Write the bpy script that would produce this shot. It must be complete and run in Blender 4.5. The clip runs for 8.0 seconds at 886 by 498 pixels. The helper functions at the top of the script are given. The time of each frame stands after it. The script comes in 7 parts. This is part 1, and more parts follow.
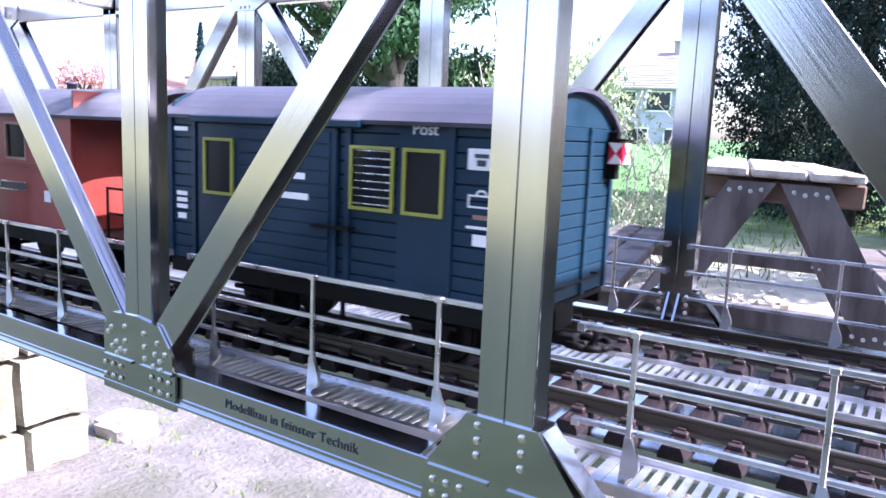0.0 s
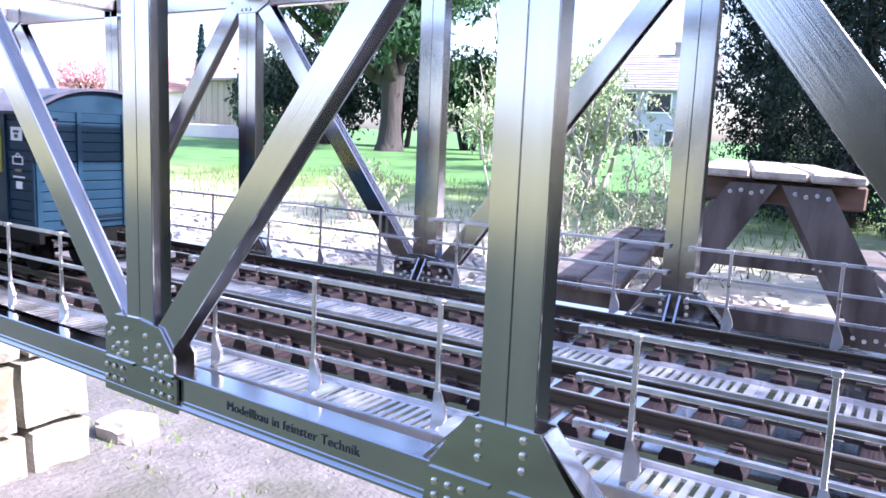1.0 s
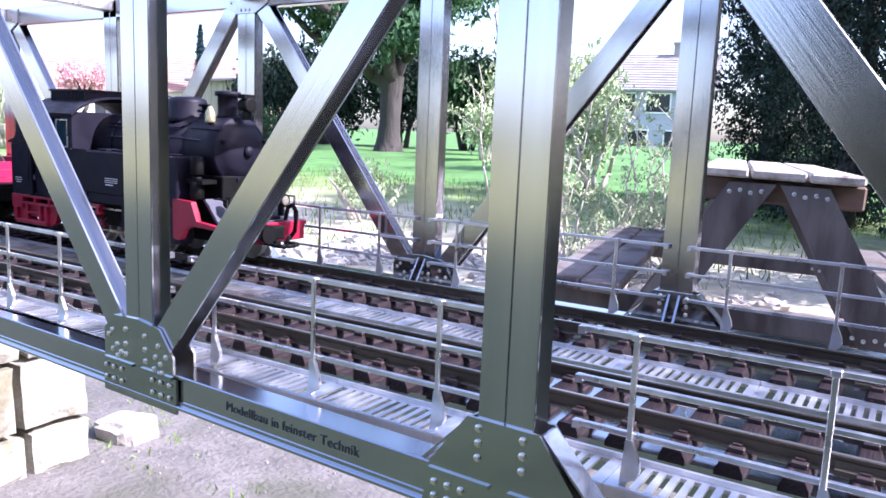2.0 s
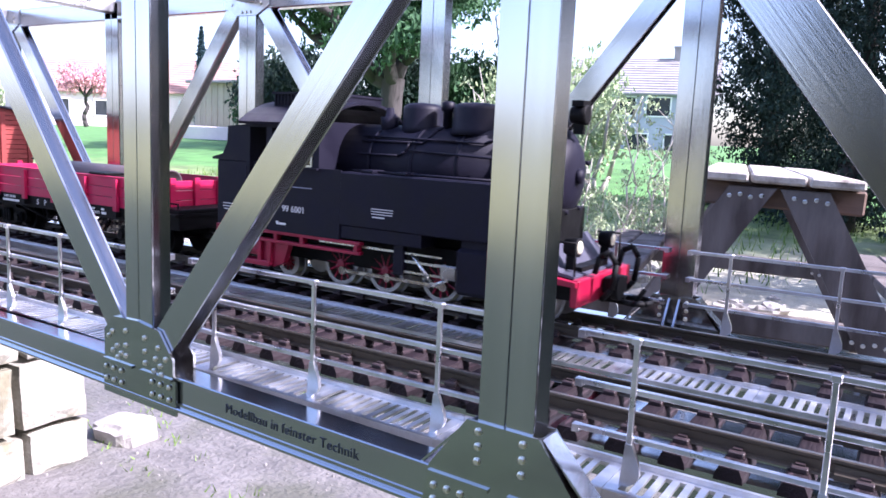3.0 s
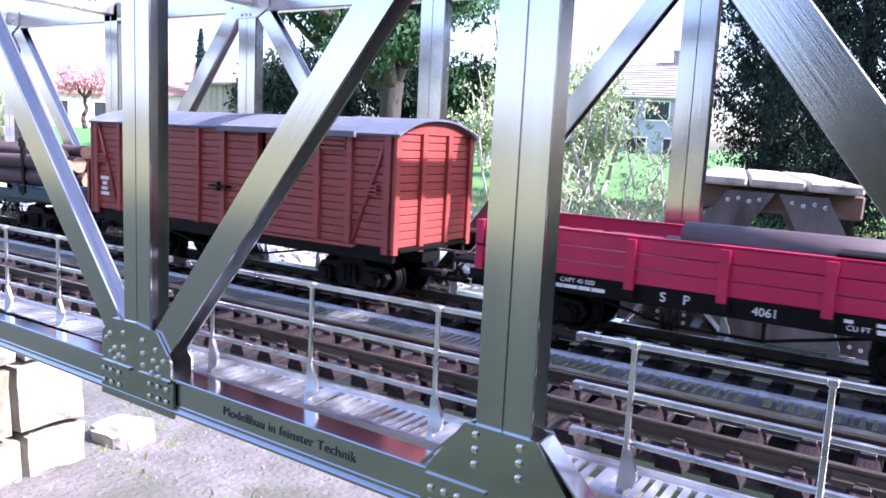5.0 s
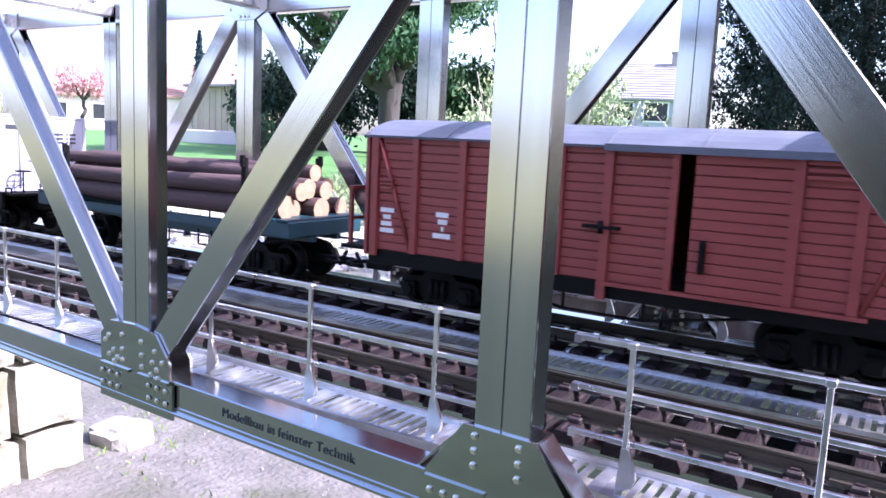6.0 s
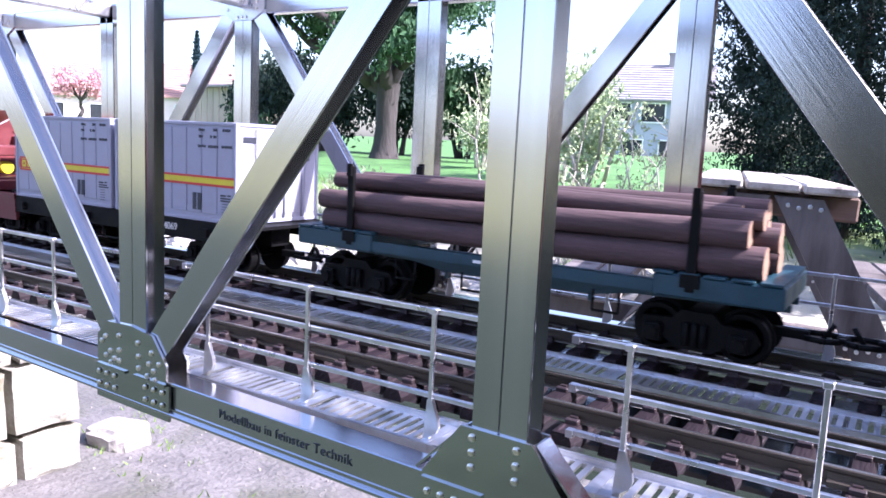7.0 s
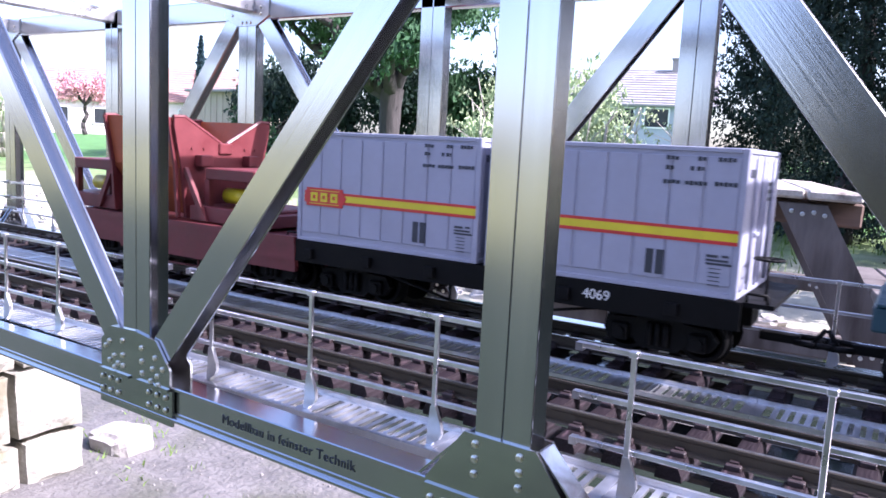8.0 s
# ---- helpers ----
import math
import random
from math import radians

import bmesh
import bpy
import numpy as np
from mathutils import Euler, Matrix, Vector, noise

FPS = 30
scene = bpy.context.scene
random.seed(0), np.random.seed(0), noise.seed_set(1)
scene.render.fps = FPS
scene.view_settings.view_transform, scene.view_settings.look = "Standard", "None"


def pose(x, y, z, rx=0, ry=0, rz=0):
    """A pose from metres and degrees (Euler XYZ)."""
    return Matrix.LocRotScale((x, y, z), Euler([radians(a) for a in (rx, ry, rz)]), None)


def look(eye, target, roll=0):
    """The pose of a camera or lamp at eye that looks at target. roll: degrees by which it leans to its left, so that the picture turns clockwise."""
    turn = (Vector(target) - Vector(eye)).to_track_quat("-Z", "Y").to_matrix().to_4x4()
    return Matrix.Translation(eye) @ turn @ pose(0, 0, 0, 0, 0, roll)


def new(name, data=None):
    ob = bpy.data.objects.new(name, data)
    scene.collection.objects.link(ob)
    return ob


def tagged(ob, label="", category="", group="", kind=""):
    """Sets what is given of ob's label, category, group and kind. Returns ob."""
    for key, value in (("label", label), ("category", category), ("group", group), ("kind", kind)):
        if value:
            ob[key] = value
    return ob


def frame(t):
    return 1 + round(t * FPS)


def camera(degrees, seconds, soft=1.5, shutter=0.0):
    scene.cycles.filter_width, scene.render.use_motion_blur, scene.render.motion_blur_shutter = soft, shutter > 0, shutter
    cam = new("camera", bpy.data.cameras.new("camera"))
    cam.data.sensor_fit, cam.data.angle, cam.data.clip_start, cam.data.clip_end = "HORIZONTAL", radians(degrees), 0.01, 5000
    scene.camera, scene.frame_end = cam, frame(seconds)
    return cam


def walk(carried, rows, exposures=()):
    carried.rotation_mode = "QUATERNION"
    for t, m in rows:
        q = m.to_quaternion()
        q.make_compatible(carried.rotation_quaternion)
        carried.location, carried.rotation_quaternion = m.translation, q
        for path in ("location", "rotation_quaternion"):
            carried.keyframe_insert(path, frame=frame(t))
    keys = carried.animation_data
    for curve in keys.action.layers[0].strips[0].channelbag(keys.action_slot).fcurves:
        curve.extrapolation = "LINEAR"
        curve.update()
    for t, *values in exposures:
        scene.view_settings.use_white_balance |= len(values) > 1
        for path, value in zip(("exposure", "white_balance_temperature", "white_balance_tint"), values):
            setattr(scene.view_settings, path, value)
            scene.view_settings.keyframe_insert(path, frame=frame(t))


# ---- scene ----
cam = camera(60.75, 8.0, soft=1.6, shutter=0.12)


def aim(t, eye, fwd, roll):
    """A row of the camera's path: seconds, place, way and lean."""
    e = Vector(eye)
    return t, look(e, e + Vector(fwd), roll)


# The camera is held almost still, a hand's breadth before the bridge; rail tops are z = 0.
walk(cam, [
    aim(0.0, (0.00011, 0.00038, 0.12763), (-0.52607, 0.83715, -0.14976), 2.404),
    aim(0.5, (0.00010, 0.00011, 0.12765), (-0.52619, 0.83738, -0.14806), 2.403),
    aim(1.0, (-0.00003, -0.00005, 0.12801), (-0.52713, 0.83686, -0.14762), 2.379),
    aim(1.5, (0.00003, 0.00005, 0.12799), (-0.52628, 0.83726, -0.14843), 2.274),
    aim(3.0, (-0.00032, -0.00020, 0.12816), (-0.52655, 0.83791, -0.14368), 2.593),
    aim(3.5, (-0.00002, -0.00008, 0.12835), (-0.52620, 0.83812, -0.14378), 2.648),
    aim(4.0, (0.00021, -0.00050, 0.12838), (-0.52584, 0.83864, -0.14205), 2.751),
    aim(4.5, (0.00004, -0.00040, 0.12837), (-0.52586, 0.83886, -0.14066), 2.827),
    aim(6.0, (0.00033, -0.00071, 0.12831), (-0.52438, 0.84026, -0.13779), 2.758),
    aim(6.5, (0.00024, -0.00057, 0.12843), (-0.52405, 0.84059, -0.13709), 2.862),
    aim(7.0, (0.00014, -0.00029, 0.12863), (-0.52181, 0.84201, -0.13689), 2.816),
    aim(7.5, (-0.00005, -0.00071, 0.12890), (-0.52599, 0.84017, -0.13210), 2.871),
    aim(8.0, (-0.00001, -0.00068, 0.12921), (-0.52575, 0.84052, -0.13082), 2.902),
], exposures=[(0.0, 2.14, 5800, 27), (0.6, 2.10, 5800, 27), (1.5, 1.80, 5800, 27), (3.0, 1.72, 5780, 28), (4.5, 1.88, 5780, 28), (6.5, 1.87, 5780, 28), (8.0, 1.71, 5780, 28)])

# ---- light ----
world = bpy.data.worlds.new("world")
scene.world = world
world.use_nodes = True
wn = world.node_tree.nodes
sky = wn.new("ShaderNodeTexSky")
sky.sky_type = "NISHITA"
sky.sun_disc = False
SUN_DIR = Vector((0.80, 0.20, 0.74)).normalized()
sky.sun_elevation = math.asin(SUN_DIR.z)
sky.sun_rotation = math.atan2(SUN_DIR.x, SUN_DIR.y)
sky.air_density, sky.dust_density, sky.ozone_density = 1.0, 2.4, 1.0
world.node_tree.links.new(sky.outputs[0], wn["Background"].inputs[0])
wn["Background"].inputs[1].default_value = 0.15
sun = new("sun", bpy.data.lights.new("sun", "SUN"))
sun.data.energy, sun.data.angle, sun.data.color = 4.6, radians(0.6), (1.0, 0.95, 0.88)
sun.matrix_basis = look((0, 0, 6), Vector((0, 0, 6)) - SUN_DIR)

# ---- materials ----


def material(name, colour, rough=0.5, metal=0.0, scale=40.0, vary=0.25, bump=0.0, bump_scale=200.0, fine=0.0,
             island=0.0, spec=0.5, stretch=(1, 1, 1), stain=None, stain_at=0.6, stain_scale=8.0, rough_vary=0.1):
    m = bpy.data.materials.new(name)
    m.use_nodes = True
    nt = m.node_tree
    b = nt.nodes["Principled BSDF"]
    b.inputs["Metallic"].default_value = metal
    b.inputs["Specular IOR Level"].default_value = spec
    tc = nt.nodes.new("ShaderNodeTexCoord")
    mp = nt.nodes.new("ShaderNodeMapping")
    mp.inputs["Scale"].default_value = stretch
    nt.links.new(tc.outputs["Object"], mp.inputs[0])
    n1 = nt.nodes.new("ShaderNodeTexNoise")
    n1.inputs["Scale"].default_value, n1.inputs["Detail"].default_value = scale, 6
    n2 = nt.nodes.new("ShaderNodeTexNoise")
    n2.inputs["Scale"].default_value, n2.inputs["Detail"].default_value = scale * 6.3, 3
    nt.links.new(mp.outputs[0], n1.inputs[0])
    nt.links.new(mp.outputs[0], n2.inputs[0])
    mix = nt.nodes.new("ShaderNodeMath")
    mix.operation = "MULTIPLY_ADD"
    mix.inputs[1].default_value = 0.45
    nt.links.new(n2.outputs[0], mix.inputs[0])
    nt.links.new(n1.outputs[0], mix.inputs[2])
    ramp = nt.nodes.new("ShaderNodeMapRange")
    ramp.inputs[1].default_value, ramp.inputs[2].default_value = 0.42, 1.03
    ramp.inputs[3].default_value, ramp.inputs[4].default_value = 1 - vary, 1 + vary
    nt.links.new(mix.outputs[0], ramp.inputs[0])
    last = ramp.outputs[0]
    if island:
        ge = nt.nodes.new("ShaderNodeNewGeometry")
        oi = nt.nodes.new("ShaderNodeObjectInfo")
        ad = nt.nodes.new("ShaderNodeMath")
        ad.operation = "ADD"
        nt.links.new(ge.outputs["Random Per Island"], ad.inputs[0])
        nt.links.new(oi.outputs["Random"], ad.inputs[1])
        mr = nt.nodes.new("ShaderNodeMapRange")
        mr.inputs[2].default_value = 2.0
        mr.inputs[3].default_value, mr.inputs[4].default_value = 1 - island, 1 + island
        nt.links.new(ad.outputs[0], mr.inputs[0])
        mu = nt.nodes.new("ShaderNodeMath")
        mu.operation = "MULTIPLY"
        nt.links.new(last, mu.inputs[0])
        nt.links.new(mr.outputs[0], mu.inputs[1])
        last = mu.outputs[0]
    vm = nt.nodes.new("ShaderNodeVectorMath")
    vm.operation = "SCALE"
    vm.inputs[0].default_value = colour
    nt.links.new(last, vm.inputs["Scale"])
    col = vm.outputs[0]
    if stain:
        ns = nt.nodes.new("ShaderNodeTexNoise")
        ns.inputs["Scale"].default_value, ns.inputs["Detail"].default_value = stain_scale, 8
        nt.links.new(mp.outputs[0], ns.inputs[0])
        sr = nt.nodes.new("ShaderNodeMapRange")
        sr.inputs[1].default_value, sr.inputs[2].default_value = stain_at - 0.06, stain_at + 0.08
        nt.links.new(ns.outputs[0], sr.inputs[0])
        mx = nt.nodes.new("ShaderNodeMix")
        mx.data_type = "RGBA"
        mx.inputs[7].default_value = (*stain, 1)
        nt.links.new(sr.outputs[0], mx.inputs[0])
        nt.links.new(col, mx.inputs[6])
        col = mx.outputs[2]
    nt.links.new(col, b.inputs["Base Color"])
    rr = nt.nodes.new("ShaderNodeMapRange")
    rr.inputs[1].default_value, rr.inputs[2].default_value = 0.3, 0.7
    rr.inputs[3].default_value = max(0.02, rough - rough_vary)
    rr.inputs[4].default_value = min(1.0, rough + rough_vary)
    nt.links.new(n1.outputs[0], rr.inputs[0])
    nt.links.new(rr.outputs[0], b.inputs["Roughness"])
    if bump:
        nb = nt.nodes.new("ShaderNodeTexNoise")
        nb.inputs["Scale"].default_value, nb.inputs["Detail"].default_value = bump_scale, 5
        nt.links.new(mp.outputs[0], nb.inputs[0])
        bp = nt.nodes.new("ShaderNodeBump")
        bp.inputs["Strength"].default_value = min(1.0, bump)
        bp.inputs["Distance"].default_value = fine or 0.001
        nt.links.new(nb.outputs[0], bp.inputs["Height"])
        nt.links.new(bp.outputs[0], b.inputs["Normal"])
    return m


def glowing(name, colour, strength):
    m = bpy.data.materials.new(name)
    m.use_nodes = True
    b = m.node_tree.nodes["Principled BSDF"]
    b.inputs["Base Color"].default_value = (*colour, 1)
    b.inputs["Emission Color"].default_value = (*colour, 1)
    b.inputs["Emission Strength"].default_value = strength
    return m


# brushed stainless steel: long fine scratches along each member
STEEL = material("brushed_steel", (0.56, 0.56, 0.58), 0.16, 1.0, 22, 0.12, 0.6, 1300, 0.00006, stretch=(1.0, 1.0, 0.012), rough_vary=0.04,
                 stain=(0.47, 0.46, 0.46), stain_at=0.62, stain_scale=30)
STEEL_X = material("brushed_steel_long", (0.55, 0.55, 0.57), 0.15, 1.0, 14, 0.10, 0.3, 900, 0.00006, stretch=(0.03, 1.0, 1.0), rough_vary=0.06)
STEEL_DULL = material("dull_steel", (0.68, 0.68, 0.71), 0.33, 1.0, 60, 0.15, 0.2, 600, 0.00008)
GRATE = material("grating_steel", (0.64, 0.64, 0.67), 0.42, 1.0, 60, 0.15, 0.2, 600, 0.0001)
PLATE_STEEL = material("gusset_steel", (0.52, 0.53, 0.52), 0.13, 1.0, 40, 0.15, 0.25, 300, 0.00005, stretch=(0.2, 1, 1), rough_vary=0.05)
RIVET = material("rivet_brass", (0.78, 0.74, 0.62), 0.3, 1.0, 200, 0.15)
BRASS = material("rail_brass", (0.075, 0.062, 0.048), 0.42, 0.6, 60, 0.35, 0.2, 400, 0.0002, stretch=(0.1, 1, 1))
RAILTOP = material("rail_head", (0.50, 0.46, 0.41), 0.3, 1.0, 60, 0.2, stretch=(0.05, 1, 1))
SLEEPER = material("sleeper_plastic", (0.015, 0.0095, 0.0125), 0.66, 0.0, 120, 0.5, 1.0, 500, 0.0010, island=0.35, stretch=(1, 0.15, 1), spec=0.2,
                   stain=(0.085, 0.055, 0.066), stain_at=0.69, stain_scale=260)
CHAIR = material("chair_plastic", (0.03, 0.02, 0.022), 0.5, 0, 200, 0.3)
BLUE = material("post_blue", (0.0050, 0.026, 0.050), 0.5, 0, 60, 0.2, 0.15, 300, 0.0003, spec=0.25)
BLUE_TRIM = material("post_trim_blue", (0.0062, 0.028, 0.054), 0.45, 0, 60, 0.15, spec=0.25)
ROOF = material("wagon_roof_grey", (0.058, 0.058, 0.085), 0.5, 0, 50, 0.2, 0.2, 300, 0.0003)
ROOF_LIGHT = material("boxcar_roof_grey", (0.105, 0.115, 0.155), 0.5, 0, 50, 0.2, 0.2, 300, 0.0003)
YELLOW = material("window_yellow", (0.30, 0.32, 0.045), 0.4, 0, 60, 0.1)
DARKPANE = material("dark_pane", (0.004, 0.006, 0.011), 0.35, 0, 30, 0.2, spec=0.2)
BLACK = material("frame_black", (0.0032, 0.0032, 0.0038), 0.6, 0, 80, 0.4, 0.2, 300, 0.0003, spec=0.15)
LOCO = material("loco_black", (0.0068, 0.0062, 0.0150), 0.55, 0, 50, 0.3, 0.1, 300, 0.0002, spec=0.2)
RED = material("loco_red", (0.27, 0.005, 0.032), 0.42, 0, 60, 0.15, 0.1, 300, 0.0002)
GONDOLA = material("gondola_red", (0.44, 0.010, 0.068), 0.45, 0, 60, 0.12, 0.15, 300, 0.0003)
BOXRED = material("boxcar_red", (0.25, 0.045, 0.040), 0.5, 0, 50, 0.15, 0.2, 300, 0.0003, stretch=(0.3, 1, 1))
COACHRED = material("coach_red", (0.24, 0.038, 0.030), 0.45, 0, 50, 0.15)
HOPRED = material("hopper_red", (0.135, 0.024, 0.028), 0.5, 0, 50, 0.2, 0.2, 300, 0.0003)
HOPIN = material("hopper_inside", (0.36, 0.09, 0.035), 0.5, 0, 50, 0.2)
WHITE = material("lettering_white", (0.75, 0.75, 0.75), 0.5, 0, 60, 0.08)
GREY = material("container_grey", (0.335, 0.345, 0.44), 0.4, 0, 40, 0.06, 0.08, 300, 0.0002)
STRIPE_Y = material("stripe_yellow", (0.65, 0.55, 0.02), 0.4, 0, 60, 0.08)
STRIPE_R = material("stripe_red", (0.55, 0.03, 0.03), 0.4, 0, 60, 0.08)
LETTER_D = material("lettering_dark", (0.03, 0.035, 0.05), 0.5, 0, 60, 0.1)
PETROL = material("log_car_blue", (0.010, 0.048, 0.070), 0.45, 0, 60, 0.2)
BARK = material("bark_plain", (0.070, 0.042, 0.044), 0.8, 0, 150, 0.45, 0.9, 260, 0.0012, island=0.25, stretch=(0.12, 1, 1))
CUTWOOD = material("cut_wood", (0.30, 0.19, 0.13), 0.7, 0, 200, 0.3)
WHEELSTEEL = material("wheel_rim_steel", (0.40, 0.39, 0.38), 0.4, 1.0, 90, 0.2)
CHROME = material("bright_rods", (0.65, 0.64, 0.62), 0.25, 1.0, 90, 0.15)
BELLBRASS = material("bell_brass", (0.52, 0.46, 0.27), 0.35, 0.7, 60, 0.15)
GLASSY = material("lamp_glass", (0.7, 0.68, 0.5), 0.15, 0, 60, 0.1)
LENS_W = material("lamp_white", (0.8, 0.78, 0.78), 0.3, 0, 60, 0.05)
LENS_R = material("lamp_red", (0.6, 0.02, 0.05), 0.3, 0, 60, 0.05)
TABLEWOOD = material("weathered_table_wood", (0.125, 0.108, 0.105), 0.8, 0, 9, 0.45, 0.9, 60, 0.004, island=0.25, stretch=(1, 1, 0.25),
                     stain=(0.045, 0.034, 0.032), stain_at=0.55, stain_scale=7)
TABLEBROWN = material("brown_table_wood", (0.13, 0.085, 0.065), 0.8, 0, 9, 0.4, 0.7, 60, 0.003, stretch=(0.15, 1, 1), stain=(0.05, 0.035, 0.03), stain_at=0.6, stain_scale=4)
# tabletop planks: paler than the wood of legs and benches
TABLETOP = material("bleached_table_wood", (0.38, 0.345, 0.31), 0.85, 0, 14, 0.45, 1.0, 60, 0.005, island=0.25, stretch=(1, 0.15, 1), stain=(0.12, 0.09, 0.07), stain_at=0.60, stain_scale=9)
STONE = material("limestone", (0.36, 0.345, 0.30), 0.9, 0, 18, 0.32, 1.0, 25, 0.012, island=0.12, stain=(0.17, 0.155, 0.105), stain_at=0.58, stain_scale=7)
ROCK = material("pale_rock", (0.38, 0.355, 0.335), 0.9, 0, 12, 0.25, 1.0, 25, 0.012)
GRASS = material("grass_blades", (0.15, 0.24, 0.06), 0.75, 0, 2, 0.3, island=0.45, spec=0.12)
LEAF_DARK = material("dark_conifer_leaf", (0.026, 0.046, 0.036), 0.75, 0, 2, 0.3, island=0.6, spec=0.12)
LEAF_MID = material("tree_leaf", (0.050, 0.105, 0.052), 0.75, 0, 2, 0.3, island=0.6, spec=0.12)
LEAF_PALE = material("spring_leaf", (0.33, 0.40, 0.23), 0.75, 0, 2, 0.25, island=0.5, spec=0.12)
LEAF_GREY = material("grey_leaf", (0.085, 0.10, 0.075), 0.75, 0, 2, 0.3, island=0.6, spec=0.12)
LEAF_BLUE = material("blue_conifer_leaf", (0.03, 0.06, 0.075), 0.75, 0, 2, 0.3, island=0.4, spec=0.12)
PEBBLE = material("pebble", (0.21, 0.20, 0.19), 0.9, 0, 60, 0.2, island=0.5)
PETAL = material("pink_blossom", (0.62, 0.32, 0.36), 0.7, 0, 2, 0.2, island=0.3)
TRUNK = material("tree_bark", (0.050, 0.043, 0.042), 0.9, 0, 4, 0.4, 1.0, 12, 0.03, stretch=(1, 1, 0.25))
STEM = material("pale_stem", (0.42, 0.38, 0.33), 0.8, 0, 10, 0.25)
PLASTER = material("house_plaster", (0.72, 0.60, 0.60), 0.9, 0, 1.5, 0.1, 0.2, 20, 0.004)
# both roof colours are paled, with distance haze mixed into them
ROOFTILE_HAZED = material("roof_tile", (0.36, 0.21, 0.19), 0.8, 0, 1.2, 0.25, 0.5, 6, 0.02, island=0.2)
ROOFGREY_HAZED = material("roof_tile_grey", (0.27, 0.25, 0.26), 0.8, 0, 1.2, 0.25, 0.5, 6, 0.02, island=0.2)
PLASTER_GREY = material("grey_house_plaster", (0.36, 0.38, 0.46), 0.9, 0, 1.5, 0.1, 0.2, 20, 0.004)
PANE = material("house_pane", (0.03, 0.035, 0.045), 0.1, 0, 2, 0.2)


def ground_material():
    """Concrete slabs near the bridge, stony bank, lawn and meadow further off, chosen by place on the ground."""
    m = material("ground_mix", (0.135, 0.127, 0.124), 0.9, 0, 9, 0.42, 1.0, 60, 0.010, stain=(0.085, 0.085, 0.07), stain_at=0.56, stain_scale=4.5)
    nt = m.node_tree
    b = nt.nodes["Principled BSDF"]
    base = b.inputs["Base Color"].links[0].from_socket
    tc = nt.nodes.new("ShaderNodeTexCoord")
    n = nt.nodes.new("ShaderNodeTexNoise")
    n.inputs["Scale"].default_value, n.inputs["Detail"].default_value = 1.3, 9
    nt.links.new(tc.outputs["Object"], n.inputs[0])
    sep = nt.nodes.new("ShaderNodeSeparateXYZ")
    nt.links.new(tc.outputs["Object"], sep.inputs[0])
    ad = nt.nodes.new("ShaderNodeMath")
    ad.operation = "MULTIPLY_ADD"
    ad.inputs[1].default_value = 2.5
    nt.links.new(n.outputs[0], ad.inputs[0])
    nt.links.new(sep.outputs[1], ad.inputs[2])

    def band(y0, y1):
        r = nt.nodes.new("ShaderNodeMapRange")
        r.inputs[1].default_value, r.inputs[2].default_value = y0, y1
        nt.links.new(ad.outputs[0], r.inputs[0])
        return r.outputs[0]

    def over(fac, under, colour, scale, vary):
        nn = nt.nodes.new("ShaderNodeTexNoise")
        nn.inputs["Scale"].default_value, nn.inputs["Detail"].default_value = scale, 8
        nt.links.new(tc.outputs["Object"], nn.inputs[0])
        cr = nt.nodes.new("ShaderNodeValToRGB")
        cr.color_ramp.elements[0].position, cr.color_ramp.elements[1].position = 0.3, 0.7
        cr.color_ramp.elements[0].color = (*[c * (1 - vary) for c in colour], 1)
        cr.color_ramp.elements[1].color = (*[c * (1 + vary) for c in colour], 1)
        nt.links.new(nn.outputs[0], cr.inputs[0])
        mx = nt.nodes.new("ShaderNodeMix")
        mx.data_type = "RGBA"
        nt.links.new(fac, mx.inputs[0])
        nt.links.new(under, mx.inputs[6])
        nt.links.new(cr.outputs[0], mx.inputs[7])
        return mx.outputs[2]

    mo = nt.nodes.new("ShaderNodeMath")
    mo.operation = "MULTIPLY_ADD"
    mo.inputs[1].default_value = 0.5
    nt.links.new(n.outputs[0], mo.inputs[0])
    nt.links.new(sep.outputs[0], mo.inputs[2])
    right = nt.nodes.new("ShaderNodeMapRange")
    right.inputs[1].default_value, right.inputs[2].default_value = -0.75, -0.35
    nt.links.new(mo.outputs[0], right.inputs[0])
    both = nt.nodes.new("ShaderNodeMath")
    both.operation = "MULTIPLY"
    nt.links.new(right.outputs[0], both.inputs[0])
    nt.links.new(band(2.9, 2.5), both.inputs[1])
    # mossy soil, with the shade below the bridge put into its dark colour
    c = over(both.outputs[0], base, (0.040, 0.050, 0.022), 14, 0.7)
    # green ground behind the camera, its shade painted into the near-black colour
    c = over(band(1.15, 0.75), c, (0.014, 0.026, 0.011), 6, 0.6)
    c = over(band(-2.6, -5.0), c, (0.165, 0.17, 0.068), 3, 0.5)
    c = over(band(4.6, 4.9), c, (0.42, 0.39, 0.30), 5, 0.35)
    c = over(band(6.6, 8.0), c, (0.15, 0.21, 0.075), 3, 0.5)
    c = over(band(8.6, 9.6), c, (0.070, 0.18, 0.045), 2, 0.35)
    nt.links.new(c, b.inputs["Base Color"])
    return m


GROUND = ground_material()

